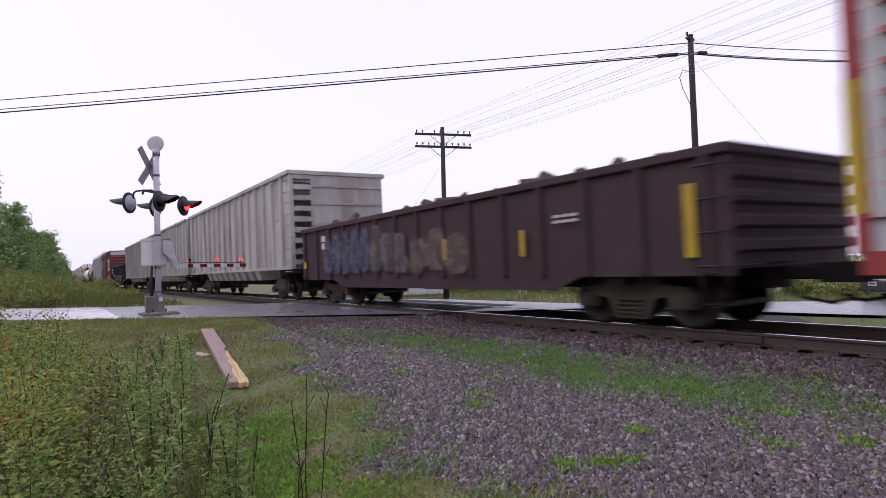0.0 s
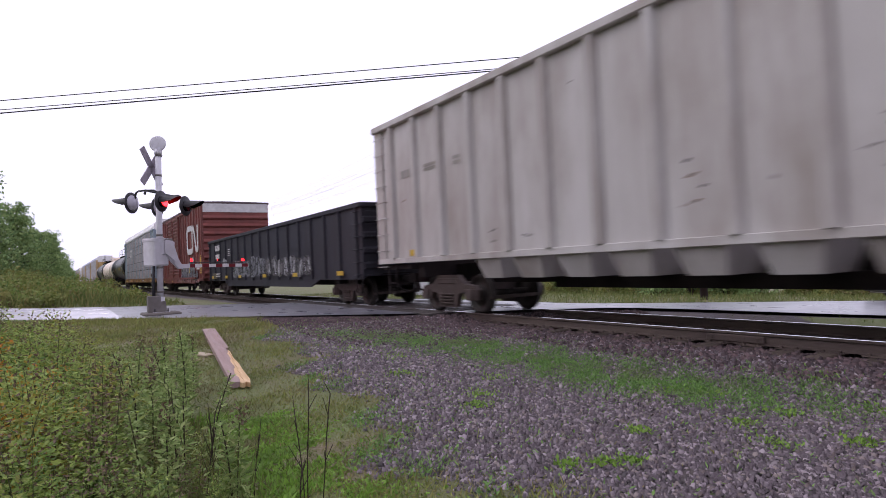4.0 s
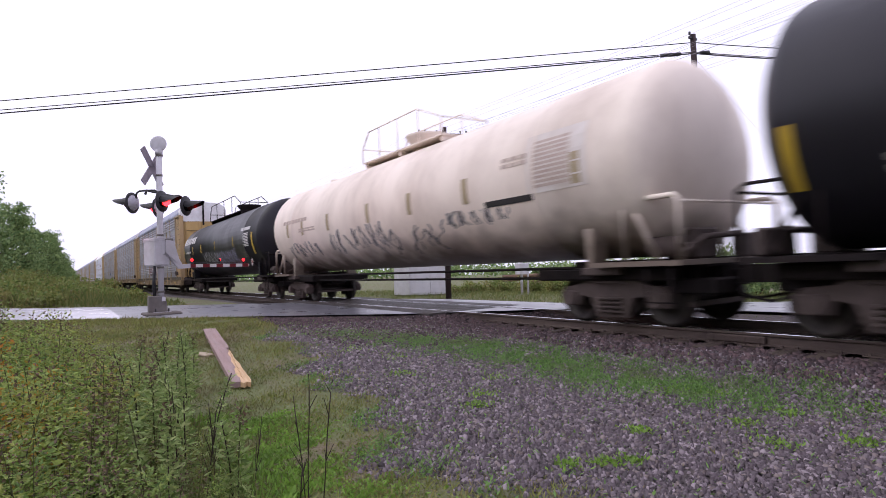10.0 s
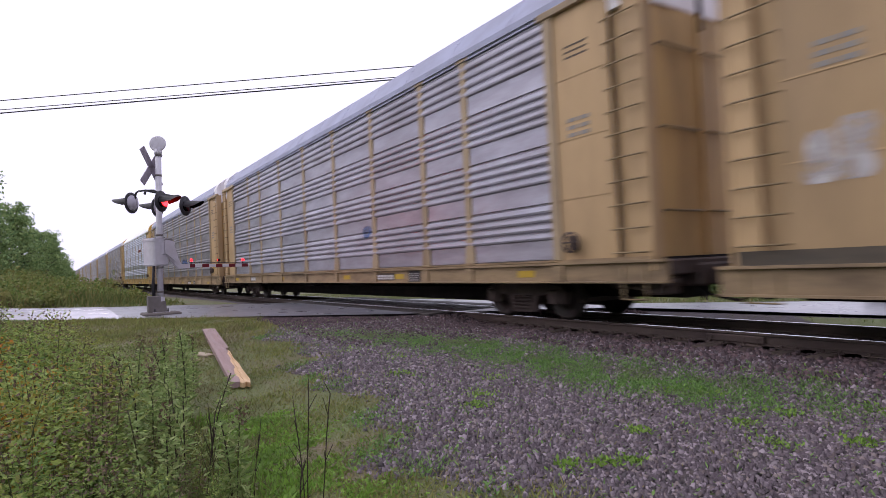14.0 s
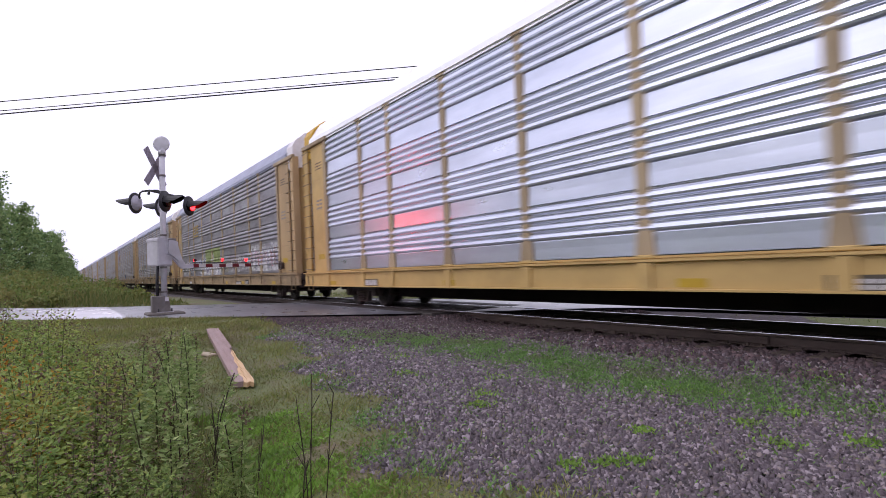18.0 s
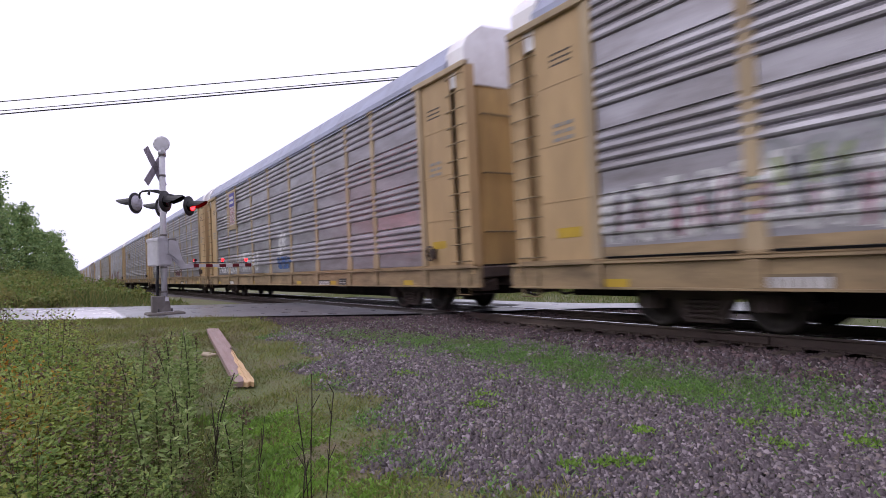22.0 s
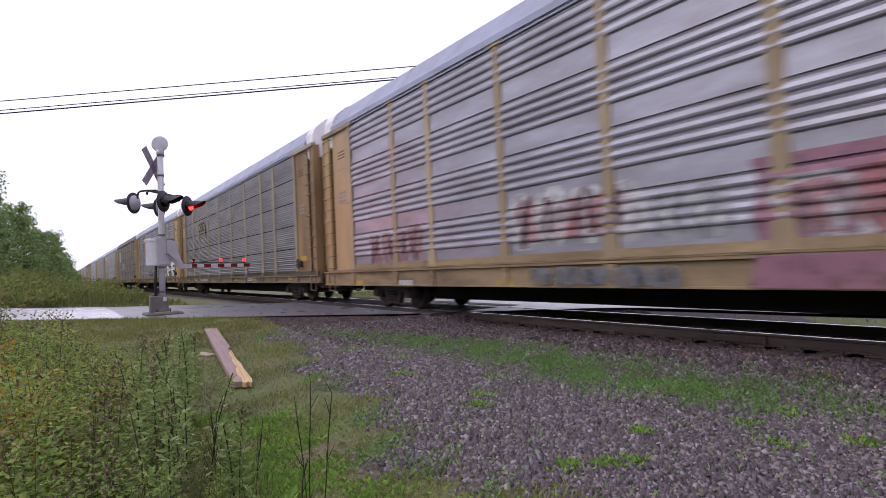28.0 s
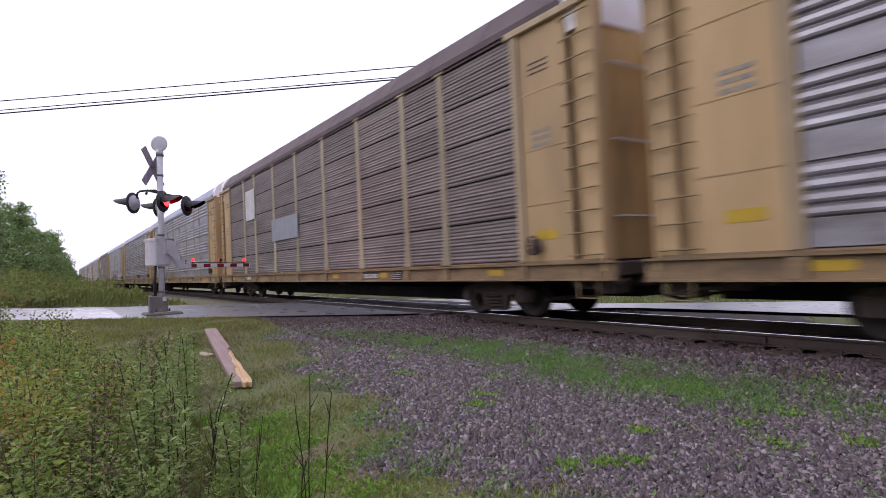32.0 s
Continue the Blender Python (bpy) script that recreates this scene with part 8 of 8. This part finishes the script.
blades("tall_grass", x, y, (0.15 + 0.75 * rng.uniform(size=len(x)) ** 2) * (0.4 + patchy(x, y, 0.9, 0.2)) * np.clip((5.2 - y) / 3.5, 0.3, 1.0), 0.015 + 0.015 * rng.uniform(size=len(x)), straw_mat, "tall yellow-green grass and low brush beside the road", 0.35)
x, y = scatter(60000, -46, 0, 12.2, 36)
keep = (~in_road(x, y)) & (np.abs(road_offset(x, y) - ROAD_B - 0.3) > 0.8) & (rng.uniform(size=len(x)) < 0.3 + 0.7 * patchy(x, y, 0.7))
x, y = x[keep], y[keep]
blades("verge_grass", x, y, (0.10 + 0.3 * rng.uniform(size=len(x))) * np.clip((y - 12.0) / 8.0, 0.2, 1.0), 0.008 + 0.010 * rng.uniform(size=len(x)), straw_mat, "uneven grass on the far verge", 0.5)


# weeds at the near edge: goldenrod-like plants, each a stem with many lance leaves
def weed_kind(seed, h, leaves, size, mat, top=None, droop=0.2):
    """The meshes of one kind of weed: stem, leaves, head."""
    r = np.random.default_rng(seed)
    s = Shape()
    bend = r.normal(size=2) * 0.08 * h
    pts = [Vector((bend[0] * f * f, bend[1] * f * f, h * f)) for f in (0, 0.35, 0.7, 1.0)]
    for i in range(3):
        s.tube(pts[i], pts[i + 1], 0.0045 - 0.0012 * i, 5, 0.0036 - 0.0012 * i)
    cs = []
    for i in range(leaves):
        f = 0.12 + 0.88 * i / leaves
        cs.append((bend[0] * f * f, bend[1] * f * f, h * f))
    cs = np.array(cs)
    a = np.arange(leaves) * 2.399 + r.uniform(-0.5, 0.5, leaves)
    ln = size * (1.15 - 0.6 * np.linspace(0, 1, leaves)) * r.uniform(0.7, 1.2, leaves)
    d = np.stack((np.cos(a), np.sin(a), r.uniform(-droop - 0.3, 0.8, leaves)), -1)
    cs = cs + np.stack((np.cos(a), np.sin(a), np.zeros(leaves)), -1) * (r.uniform(0, 0.17, leaves) * h)[:, None]
    d = unit(d) * ln[:, None]
    w = unit(np.cross(d, np.array((0, 0, 1.0)) + 0.4 * r.normal(size=d.shape))) * ln[:, None] * 0.23
    stem_me = s.mesh("stem", stem_green)
    leaf_me = leaf_mesh("foliage", cs, d, w, mat)
    head = None
    if top:
        n = 30
        f = r.uniform(0.8, 1.06, n)
        c = np.stack((bend[0] * f * f, bend[1] * f * f, h * f), -1) + r.normal(size=(n, 3)) * 0.028 * (1.3 - f)[:, None] * 4
        d2 = unit(r.normal(size=(n, 3))) * 0.028
        head = leaf_mesh("flower_head", c, d2, unit(np.cross(d2, r.normal(size=(n, 3)))) * 0.008, top)
    return stem_me, leaf_me, head


WEEDS = [weed_kind(1, 0.74, 300, 0.064, leaf_weed), weed_kind(2, 0.90, 300, 0.060, leaf_weed, leaf_brown), weed_kind(3, 0.58, 270, 0.066, leaf_weed), weed_kind(4, 0.46, 210, 0.088, leaf_weed, None, 0.0),
         weed_kind(5, 0.82, 290, 0.058, leaf_weed, leaf_turn), weed_kind(6, 0.70, 200, 0.062, leaf_turn, leaf_turn), weed_kind(7, 0.80, 120, 0.06, leaf_brown, leaf_brown)]


def weed_field(n, place, shrink, names):
    """Loose weeds as one mesh each for stems, foliage and heads."""
    packs = {}
    for k, (x, y) in enumerate(place):
        kind = names(x, y)
        packs.setdefault(kind, []).append((x, y))
    for kind, spots in packs.items():
        for nm, me in zip(("weed_stems", "weed_foliage", "weed_heads"), WEEDS[kind]):
            if me is None:
                continue
            co = np.empty(len(me.vertices) * 3)
            me.vertices.foreach_get("co", co)
            co = co.reshape(-1, 3)
            fs = [tuple(p.vertices) for p in me.polygons]
            V, F = [], []
            for q, (x, y) in enumerate(spots):
                r = np.random.default_rng(int(abs(x) * 7919 + abs(y) * 104729))
                a, sc = r.uniform(0, 6.283), shrink(x, y) * r.uniform(0.65, 1.25)
                tx, ty = r.normal(size=2) * 0.10
                p = co * sc
                X = p[:, 0] * math.cos(a) - p[:, 1] * math.sin(a) + tx * p[:, 2]
                Y = p[:, 0] * math.sin(a) + p[:, 1] * math.cos(a) + ty * p[:, 2]
                V.append(np.stack((X + x, Y + y, p[:, 2] + float(ground_height(x, y)) - 0.01), -1))
                F += [tuple(i + q * len(co) for i in f) for f in fs]
            me2 = bpy.data.meshes.new(nm)
            me2.from_pydata(np.concatenate(V).tolist(), [], F)
            me2.materials.append(me.materials[0])
            tagged(new(nm, me2), {"weed_stems": "thin green weed stems at the edge of the yard", "weed_foliage": "dense green and yellowing weed leaves", "weed_heads": "brown and orange weed heads"}[nm], "weeds", "", "stuff")


spots = []
while len(spots) < 1450:
    X = 3.0 + 11.0 * rng.uniform() ** 1.25
    y = rng.uniform(-4.2, 1.2)
    lim = float(weed_edge(-X)) + 0.12 * math.sin(X * 2.3) + 0.08 * math.sin(X * 5.1)
    if y > lim or (X < 4.2 and y < -1.6) or y < -0.42 * X + 0.2 or rng.uniform() > 0.25 + 0.75 * min(1.0, (lim - y) / 0.6):
        continue
    spots.append((-X, y))


def which(x, y):
    r = rng.uniform()
    slant = y / -x
    # more brown plants up front stand in for shade in the weeds
    if -x < 4.7 and slant > -0.02 and r < 0.26:
        return 6
    if -0.10 < slant < 0.0 and 3.8 < -x < 8.0 and r < (0.6 if -x < 6.2 else 0.14):
        return 5 if r < 0.30 else 4
    if slant < 0.05 and -x > 6.0 and r < 0.10:
        return 6
    if 0.04 < slant < 0.12 and 4.4 < -x < 8.5 and r < 0.34:
        return 6 if r < 0.2 else 1
    if r < 0.06:
        return 4 if r < 0.04 else 6
    return int(rng.integers(0, 4))


def canopy(x, y):
    """The weeds stand in uneven mounds, lower towards their edge."""
    return (0.55 + 0.40 * float(smooth((weed_edge(x) - y) / 1.1))) * (0.72 + 0.5 * float(patchy(x, y, 2.4, 1.1)))


weed_field(1, spots, canopy, which)

# tall thin-stemmed plants at the front of the weeds, each standing by itself
def tall_weed(x, y, h, seed, leaves=70, head=None):
    r = np.random.default_rng(seed)
    plant = thing("tall_weed", "tall thin-stemmed green weed with narrow leaves", "weed", pose(x, y, float(ground_height(x, y)) - 0.02), "tall weeds")
    stalk = Shape()
    bend = r.normal(size=2) * 0.10 * h
    at = lambda f: Vector((bend[0] * f * f, bend[1] * f * f, h * f))
    stalk.path([at(f) for f in (0, 0.3, 0.6, 0.85, 1.0)], 0.0042, 5)
    cs, ds = [], []
    for i in range(leaves):
        f = 0.15 + 0.85 * i / leaves
        a = i * 2.399
        out = Vector((math.cos(a), math.sin(a), r.uniform(-0.2, 0.7)))
        reach = 0.12 * h * (1.1 - f) * r.uniform(0.2, 1.0)
        if i % 6 == 0:
            stalk.tube(at(f), at(f) + out * (reach + 0.05), 0.0022, 4, 0.0012)
        for k in range(3):
            cs.append(at(f) + out * reach * (0.3 + 0.35 * k) + Vector(r.normal(size=3) * 0.008))
            ds.append((out + Vector(r.normal(size=3) * 0.5)).normalized() * (0.075 * (1.15 - 0.55 * f) * r.uniform(0.6, 1.2)))
    part("stalk", stalk, stem_dark if seed % 2 else stem_green, plant)
    c, d = np.array(cs), np.array(ds)
    w = unit(np.cross(d, r.normal(size=d.shape))) * np.linalg.norm(d, axis=1, keepdims=True) * 0.17
    part("foliage", leaf_mesh("foliage", c, d, w, leaf_aster), None, plant)
    if head:
        n = 46
        f = r.uniform(0.84, 1.04, n)
        c = np.stack((bend[0] * f * f, bend[1] * f * f, h * f), -1) + r.normal(size=(n, 3)) * 0.02
        d = unit(r.normal(size=(n, 3))) * 0.026
        tagged(part("flower_head", leaf_mesh("flower_head", c, d, unit(np.cross(d, r.normal(size=(n, 3)))) * 0.009, head), None, plant), "small brown flower head", "", "", "stuff")
    return plant


for k in range(24):
    X = 3.5 + 3.6 * rng.uniform() ** 1.4
    y = float(weed_edge(-X)) + rng.uniform(-0.42, 0.10) + 0.02 * (X - 4)
    tall_weed(-X, y, rng.uniform(0.55, 0.82) + 0.03 * (X - 3.5), 800 + k, int(rng.integers(50, 85)), leaf_brown if k % 4 == 0 else None)
for k, (x, y, h) in enumerate(((-6.3, 0.98, 0.92), (-6.1, 0.90, 0.86), (-6.6, 1.12, 0.80), (-7.4, 1.35, 0.70), (-7.0, 1.22, 0.78), (-5.6, 0.85, 0.85))):
    tall_weed(x, y, h, 860 + k, 80, leaf_brown if k % 2 else None)

# a few tall dead stalks standing apart
for k, (x, y, h) in enumerate(((-3.62, 1.42, 0.70), (-3.70, 1.36, 0.76), (-3.58, 1.30, 0.62), (-3.35, 1.18, 0.35), (-3.9, 0.78, 0.62), (-4.2, 0.9, 0.55), (-3.75, 0.62, 0.7), (-4.0, 1.1, 0.42))):
    s = Shape()
    q = [Vector((0.05 * h * i / 5 * math.sin(k * 2.1) + 0.004 * math.sin(3 * k + i), 0.09 * h * i / 5 * math.cos(k * 1.7) + 0.004 * math.cos(2 * k + i), h * i / 5)) for i in range(6)]
    s.path(q, 0.0036, 5)
    for i in range(5):
        b = q[2 + i % 4]
        s.tube(b, b + Vector((rnd.uniform(-0.06, 0.06), rnd.uniform(-0.06, 0.06), rnd.uniform(0.06, 0.13))), 0.003, 4, 0.002)
    st = thing("dead_stalk", "thin dark dead weed stalk standing in the grass", "weed", pose(x, y, float(ground_height(x, y)) - 0.02), "dead stalks")
    part("stalk", s, stem_dark, st)

# brown dying stems at the foot of the weeds
x, y = scatter(2100, -5.2, -3.0, 0.15, 1.25)
keep = (y < weed_edge(x) + 0.22) & (y > weed_edge(x) - 0.55) & (rng.uniform(size=len(x)) < np.clip(1.6 * patchy(x, y, 3.7, 2.2) - 0.2, 0, 1))
x, y = x[keep], y[keep]
blades("dry_stems", x, y, 0.14 + 0.36 * rng.uniform(size=len(x)) ** 1.4, 0.0022 + 0.0026 * rng.uniform(size=len(x)), straw_mat, "brown dying stems at the foot of the weeds", 0.35, "weeds")

# sandy shoulder beyond the road
sand = surface("sandy_shoulder", (0.20, 0.165, 0.13), (0.15, 0.125, 0.10), 2.5, 0.9, bump=0.3, stain=(0.10, 0.09, 0.06), stain_amount=0.6)
sv, sf = [], []
for i, s_ in enumerate(np.arange(-6, 60, 0.5)):
    for o in (ROAD_B - 0.05, ROAD_B + 0.8 + 0.2 * math.sin(i * 0.9), ROAD_B + 1.7 + 0.4 * math.sin(i * 0.53)):
        px_, py_ = v.x * o + w.x * s_, v.y * o + w.y * s_
        sv.append((px_, py_, float(ground_height(px_, py_)) + (0.075 if o < ROAD_B else 0.03)))
for i in range(len(sv) // 3 - 1):
    for j in (0, 1):
        k = i * 3 + j
        sf.append((k, k + 1, k + 4, k + 3))
me = bpy.data.meshes.new("pavement_shoulder")
me.from_pydata(sv, [], sf)
me.materials.append(sand)
tagged(new("pavement_shoulder", me), "sandy dirt shoulder along the road", "shoulder", "", "structure")

# ---- plank ----
P0, P1 = Vector((-12.98, 2.66, 0)), Vector((-7.50, 1.92, 0))
P0.z, P1.z = float(ground_height(P0.x, P0.y)) + 0.02, float(ground_height(P1.x, P1.y)) + 0.025
old_wood = surface("old_wood", (0.36, 0.25, 0.235), (0.26, 0.18, 0.17), 3, 0.7, bump=0.35, stretch=(0.4, 5, 3), stain=(0.36, 0.29, 0.28), stain_amount=0.55, stain_scale=2.0)
fresh_wood = surface("fresh_wood", (0.72, 0.52, 0.32), (0.60, 0.40, 0.22), 4, 0.7, bump=0.4, stretch=(0.5, 6, 3), stain=(0.36, 0.21, 0.11), stain_amount=0.35, stain_scale=3.0)
L = (P1 - P0).length
m = Matrix.Translation(P0) @ (P1 - P0).to_track_quat("X", "Z").to_matrix().to_4x4()
NARROW = Matrix.Diagonal((1, 0.8, 1, 1))
plank = thing("timber_plank", "long weathered timber plank with one splintered raw edge", "plank", m)
# the right half has split away from the middle to the near end; the old face ends in a ragged line
ragged = [(L, -0.02), (L - 0.25, 0.0), (L - 0.45, -0.035), (L - 0.9, 0.0), (L - 1.0, 0.035), (L - 1.5, 0.02), (L - 1.75, 0.06), (L - 2.2, 0.05), (L - 2.45, 0.10), (L - 2.75, 0.09), (L - 2.8, 0.15)]
part("board", Shape().prism([(0, -0.15), (L + 0.0, -0.15)] + ragged + [(0.02, 0.15)], 0.0, 0.07, "z"), old_wood, plank)
part("splintered_edge", Shape().prism([(L - 2.65, 0.085), (L - 2.2, 0.045), (L - 1.75, 0.055), (L - 1.5, 0.015), (L - 1.0, 0.03), (L - 0.9, -0.005), (L - 0.45, -0.04), (L - 0.25, -0.005), (L - 0.0, -0.025), (L + 0.05, 0.03), (L - 0.02, 0.07), (L + 0.06, 0.12), (L - 0.15, 0.15), (L - 0.9, 0.135), (L - 1.3, 0.15), (L - 1.7, 0.12), (L - 2.3, 0.13)], 0.0, 0.06, "z"), fresh_wood, plank, "raw pale splintered wood")
for k in range(7):
    a_ = L - 0.25 - 0.34 * k
    part("splinter", Shape().prism([(a_ - 0.3, 0.03 + 0.013 * k), (a_ + 0.16, 0.045 + 0.012 * k), (a_ - 0.1, 0.075 + 0.01 * k)], 0.056, 0.068 + 0.004 * (k % 3), "z"), fresh_wood, plank)
solo("wood_scrap", Shape().box(-0.16, 0.16, -0.09, 0.09, 0, 0.04, None, 0.01), surface("pale_wood", (0.40, 0.33, 0.24), (0.33, 0.27, 0.2), 5, 0.8, bump=0.2), "small pale scrap of wood in the grass", "wood scrap", pose(-10.2, 2.0, float(ground_height(-10.2, 2.0)), 0, 4, 30))

for ob in plank.children:
    ob.data.transform(NARROW)

# ---- loose stones ----
stone_mat = islands("gravel_stones", [(0.314, 0.261, 0.286), (0.204, 0.165, 0.185), (0.148, 0.117, 0.133), (0.117, 0.087, 0.083), (0.270, 0.219, 0.245), (0.167, 0.132, 0.151), (0.040, 0.030, 0.033), (0.081, 0.063, 0.071), (0.055, 0.043, 0.047), (0.223, 0.177, 0.170), (0.095, 0.071, 0.083), (0.063, 0.051, 0.057), (0.374, 0.319, 0.338), (0.172, 0.125, 0.116), (0.033, 0.026, 0.029), (0.240, 0.198, 0.216), (0.101, 0.082, 0.090), (0.072, 0.057, 0.063), (0.184, 0.153, 0.165), (0.942, 0.857, 0.819)], 0.55, 0.5, 0.0, True)
ballast_mat = islands("ballast_stones", [(0.07, 0.048, 0.052), (0.15, 0.10, 0.105), (0.09, 0.066, 0.072), (0.17, 0.125, 0.13), (0.20, 0.16, 0.17), (0.045, 0.032, 0.036)], 0.85, 0.2)


def stones(name, x, y, size, mat, label, lift=0.3):
    """Angular crushed stones: a jittered block with steep sides and a smaller, tilted top."""
    n = len(x)
    base = np.array([(-1, -0.9, -0.8), (1, -1, -0.8), (0.9, 1, -0.8), (-1, 0.9, -0.8), (-0.72, -0.6, 0.8), (0.7, -0.66, 0.7), (0.6, 0.7, 0.8), (-0.66, 0.62, 0.85)]) * 0.5
    p = base[None] + rng.uniform(-0.2, 0.2, (n, 8, 3))
    p *= (size[:, None] * rng.uniform(0.7, 1.4, (n, 3)))[:, None, :] * np.array((1, 1, 0.88))
    a = rng.uniform(0, 6.283, n)
    ca, sa = np.cos(a)[:, None], np.sin(a)[:, None]
    tilt = rng.normal(size=(n, 2)) * 0.38
    X = p[..., 0] * ca - p[..., 1] * sa
    Y = p[..., 0] * sa + p[..., 1] * ca
    Z = p[..., 2] + X * tilt[:, :1] + Y * tilt[:, 1:]
    vs = np.stack((X + x[:, None], Y + y[:, None], Z + (ground_height(x, y) + size * lift)[:, None]), -1).reshape(-1, 3)
    quad = np.array([(4, 5, 6, 7), (0, 1, 5, 4), (1, 2, 6, 5), (2, 3, 7, 6), (3, 0, 4, 7)])
    fs = (quad[None] + (np.arange(n) * 8)[:, None, None]).reshape(-1, 4)
    me = bpy.data.meshes.new(name)
    me.vertices.add(len(vs))
    me.vertices.foreach_set("co", vs.reshape(-1))
    me.loops.add(len(fs) * 4)
    me.loops.foreach_set("vertex_index", fs.reshape(-1).astype(np.int32))
    me.polygons.add(len(fs))
    me.polygons.foreach_set("loop_start", np.arange(0, len(fs) * 4, 4, dtype=np.int32))
    me.update(calc_edges=True)
    me.materials.append(mat)
    return tagged(new(name, me), label, "gravel", "", "stuff")


X_ = 1.0 + 12.0 * rng.uniform(size=122000) ** 1.45
y = rng.uniform(1.2, 8.3, len(X_))
keep = (stony(-X_, y) + 0.5 * (patchy(-X_, y, 2.6, 0.4) - 0.5) > 0.2 + 0.7 * rng.uniform(size=len(y))) & (stony(-X_, y) > 0.2) & ~in_road(-X_, y) & (y < 8.0)
x, y = -X_[keep], y[keep]
stones("gravel", x, y, (0.0178 + 0.022 * rng.uniform(size=len(x)) ** 2.0) * np.clip(0.66 + 0.055 * np.hypot(x, y), 0.76, 1.2), stone_mat, "grey-purple crushed stone on the yard")
x, y = scatter(14000, -1.0, 5.0, 2.2, 8.0)
keep = stony(x, y) > 0.3 + 0.5 * rng.uniform(size=len(x))
x, y = x[keep], y[keep]
stones("gravel", x, y, 0.02 + 0.03 * rng.uniform(size=len(x)) ** 2, stone_mat, "grey-purple crushed stone on the yard")
x, y = scatter(24000, -13.2, 3.0, 7.2, 11.5)
keep = (np.abs(np.abs(y - TRACK_Y) - 0.7535) > 0.10) & ~in_road(x, y)
x, y = x[keep], y[keep]
stones("ballast", x, y, 0.03 + 0.035 * rng.uniform(size=len(x)), ballast_mat, "brown-grey track ballast", 0.35)
x, y = scatter(19000, -19.0, -9.0, 4.2, 8.2)
keep = (~in_road(x, y)) & (road_offset(x, y) > ROAD_A - 4.2 + rng.normal(size=len(x)) * 0.5)
x, y = x[keep], y[keep]
stones("road_shoulder", x, y, 0.025 + 0.03 * rng.uniform(size=len(x)), ballast_mat, "reddish crushed stone on the road shoulder")


# ---- what moves ----
FLASH, LIT_FROM, LIT_FOR = 1.2065, 5.85, 0.499


def flips():
    """Frames at which the flashers change over, with the state that begins there: 1 while the outer lamp is lit."""
    out = []
    k = -6
    while LIT_FROM + k * FLASH < 33:
        a = LIT_FROM + k * FLASH
        out += [(a, 1), (a + LIT_FOR, 0)]
        k += 1
    return out


def flash_rows(base, lit_in):
    """A disc that turns half round at each change: its bright face shows while it is lit."""
    state, rows, angle = 1, [], 0.0
    changes = [(t, s_) for t, s_ in flips()]
    for t, s_ in changes:
        if t <= 0:
            state = s_
    angle = 0.0 if state == lit_in else 180.0
    rows.append((0, base @ pose(0, 0, 0, 0, 0, angle)))
    for t, s_ in changes:
        if t <= 0.05 or t > 31.8:
            continue
        f = round(t * FPS)
        for k in range(4):
            rows.append(((f + k - 1) / FPS, base @ pose(0, 0, 0, 0, 0, angle + 60 * k)))
        angle += 180.0
    rows.append((32, base @ pose(0, 0, 0, 0, 0, angle)))
    return rows


def motions():
    """The train rolls past at an even pace; its wheels turn while it is near; the signal flashes."""
    for car, u in CARS:
        walk(car, [(t, pose(-(u - SPEED * (t - T0)), TRACK_Y, 0, CANT, 0, 0)) for t in (0, 16, 32)])
        ta, tb = T0 + (u - 42) / SPEED, T0 + (u + 14) / SPEED
        fa, fb = max(1, math.ceil(ta * FPS)), min(959, math.floor(tb * FPS))
        if fb <= fa:
            continue
        for ob in car.children_recursive:
            if ob.name.startswith("wheelset"):
                m = ob.matrix_basis.copy()
                step = math.degrees(SPEED / FPS / WHEEL_R)
                rows = [(0, m)] + [(f / FPS, m @ pose(0, 0, 0, 0, step * (f - fa), 0)) for f in range(fa, fb + 1)]
                rows.append((32, m @ pose(0, 0, 0, 0, step * (fb - fa), 0)))
                walk(ob, rows)
    for lens, base, outer in BULBS:
        walk(lens, flash_rows(base, outer))
    for lamp, base, kind in GATE_LAMPS:
        if kind < 2:
            walk(lamp, flash_rows(base, kind))


motions()
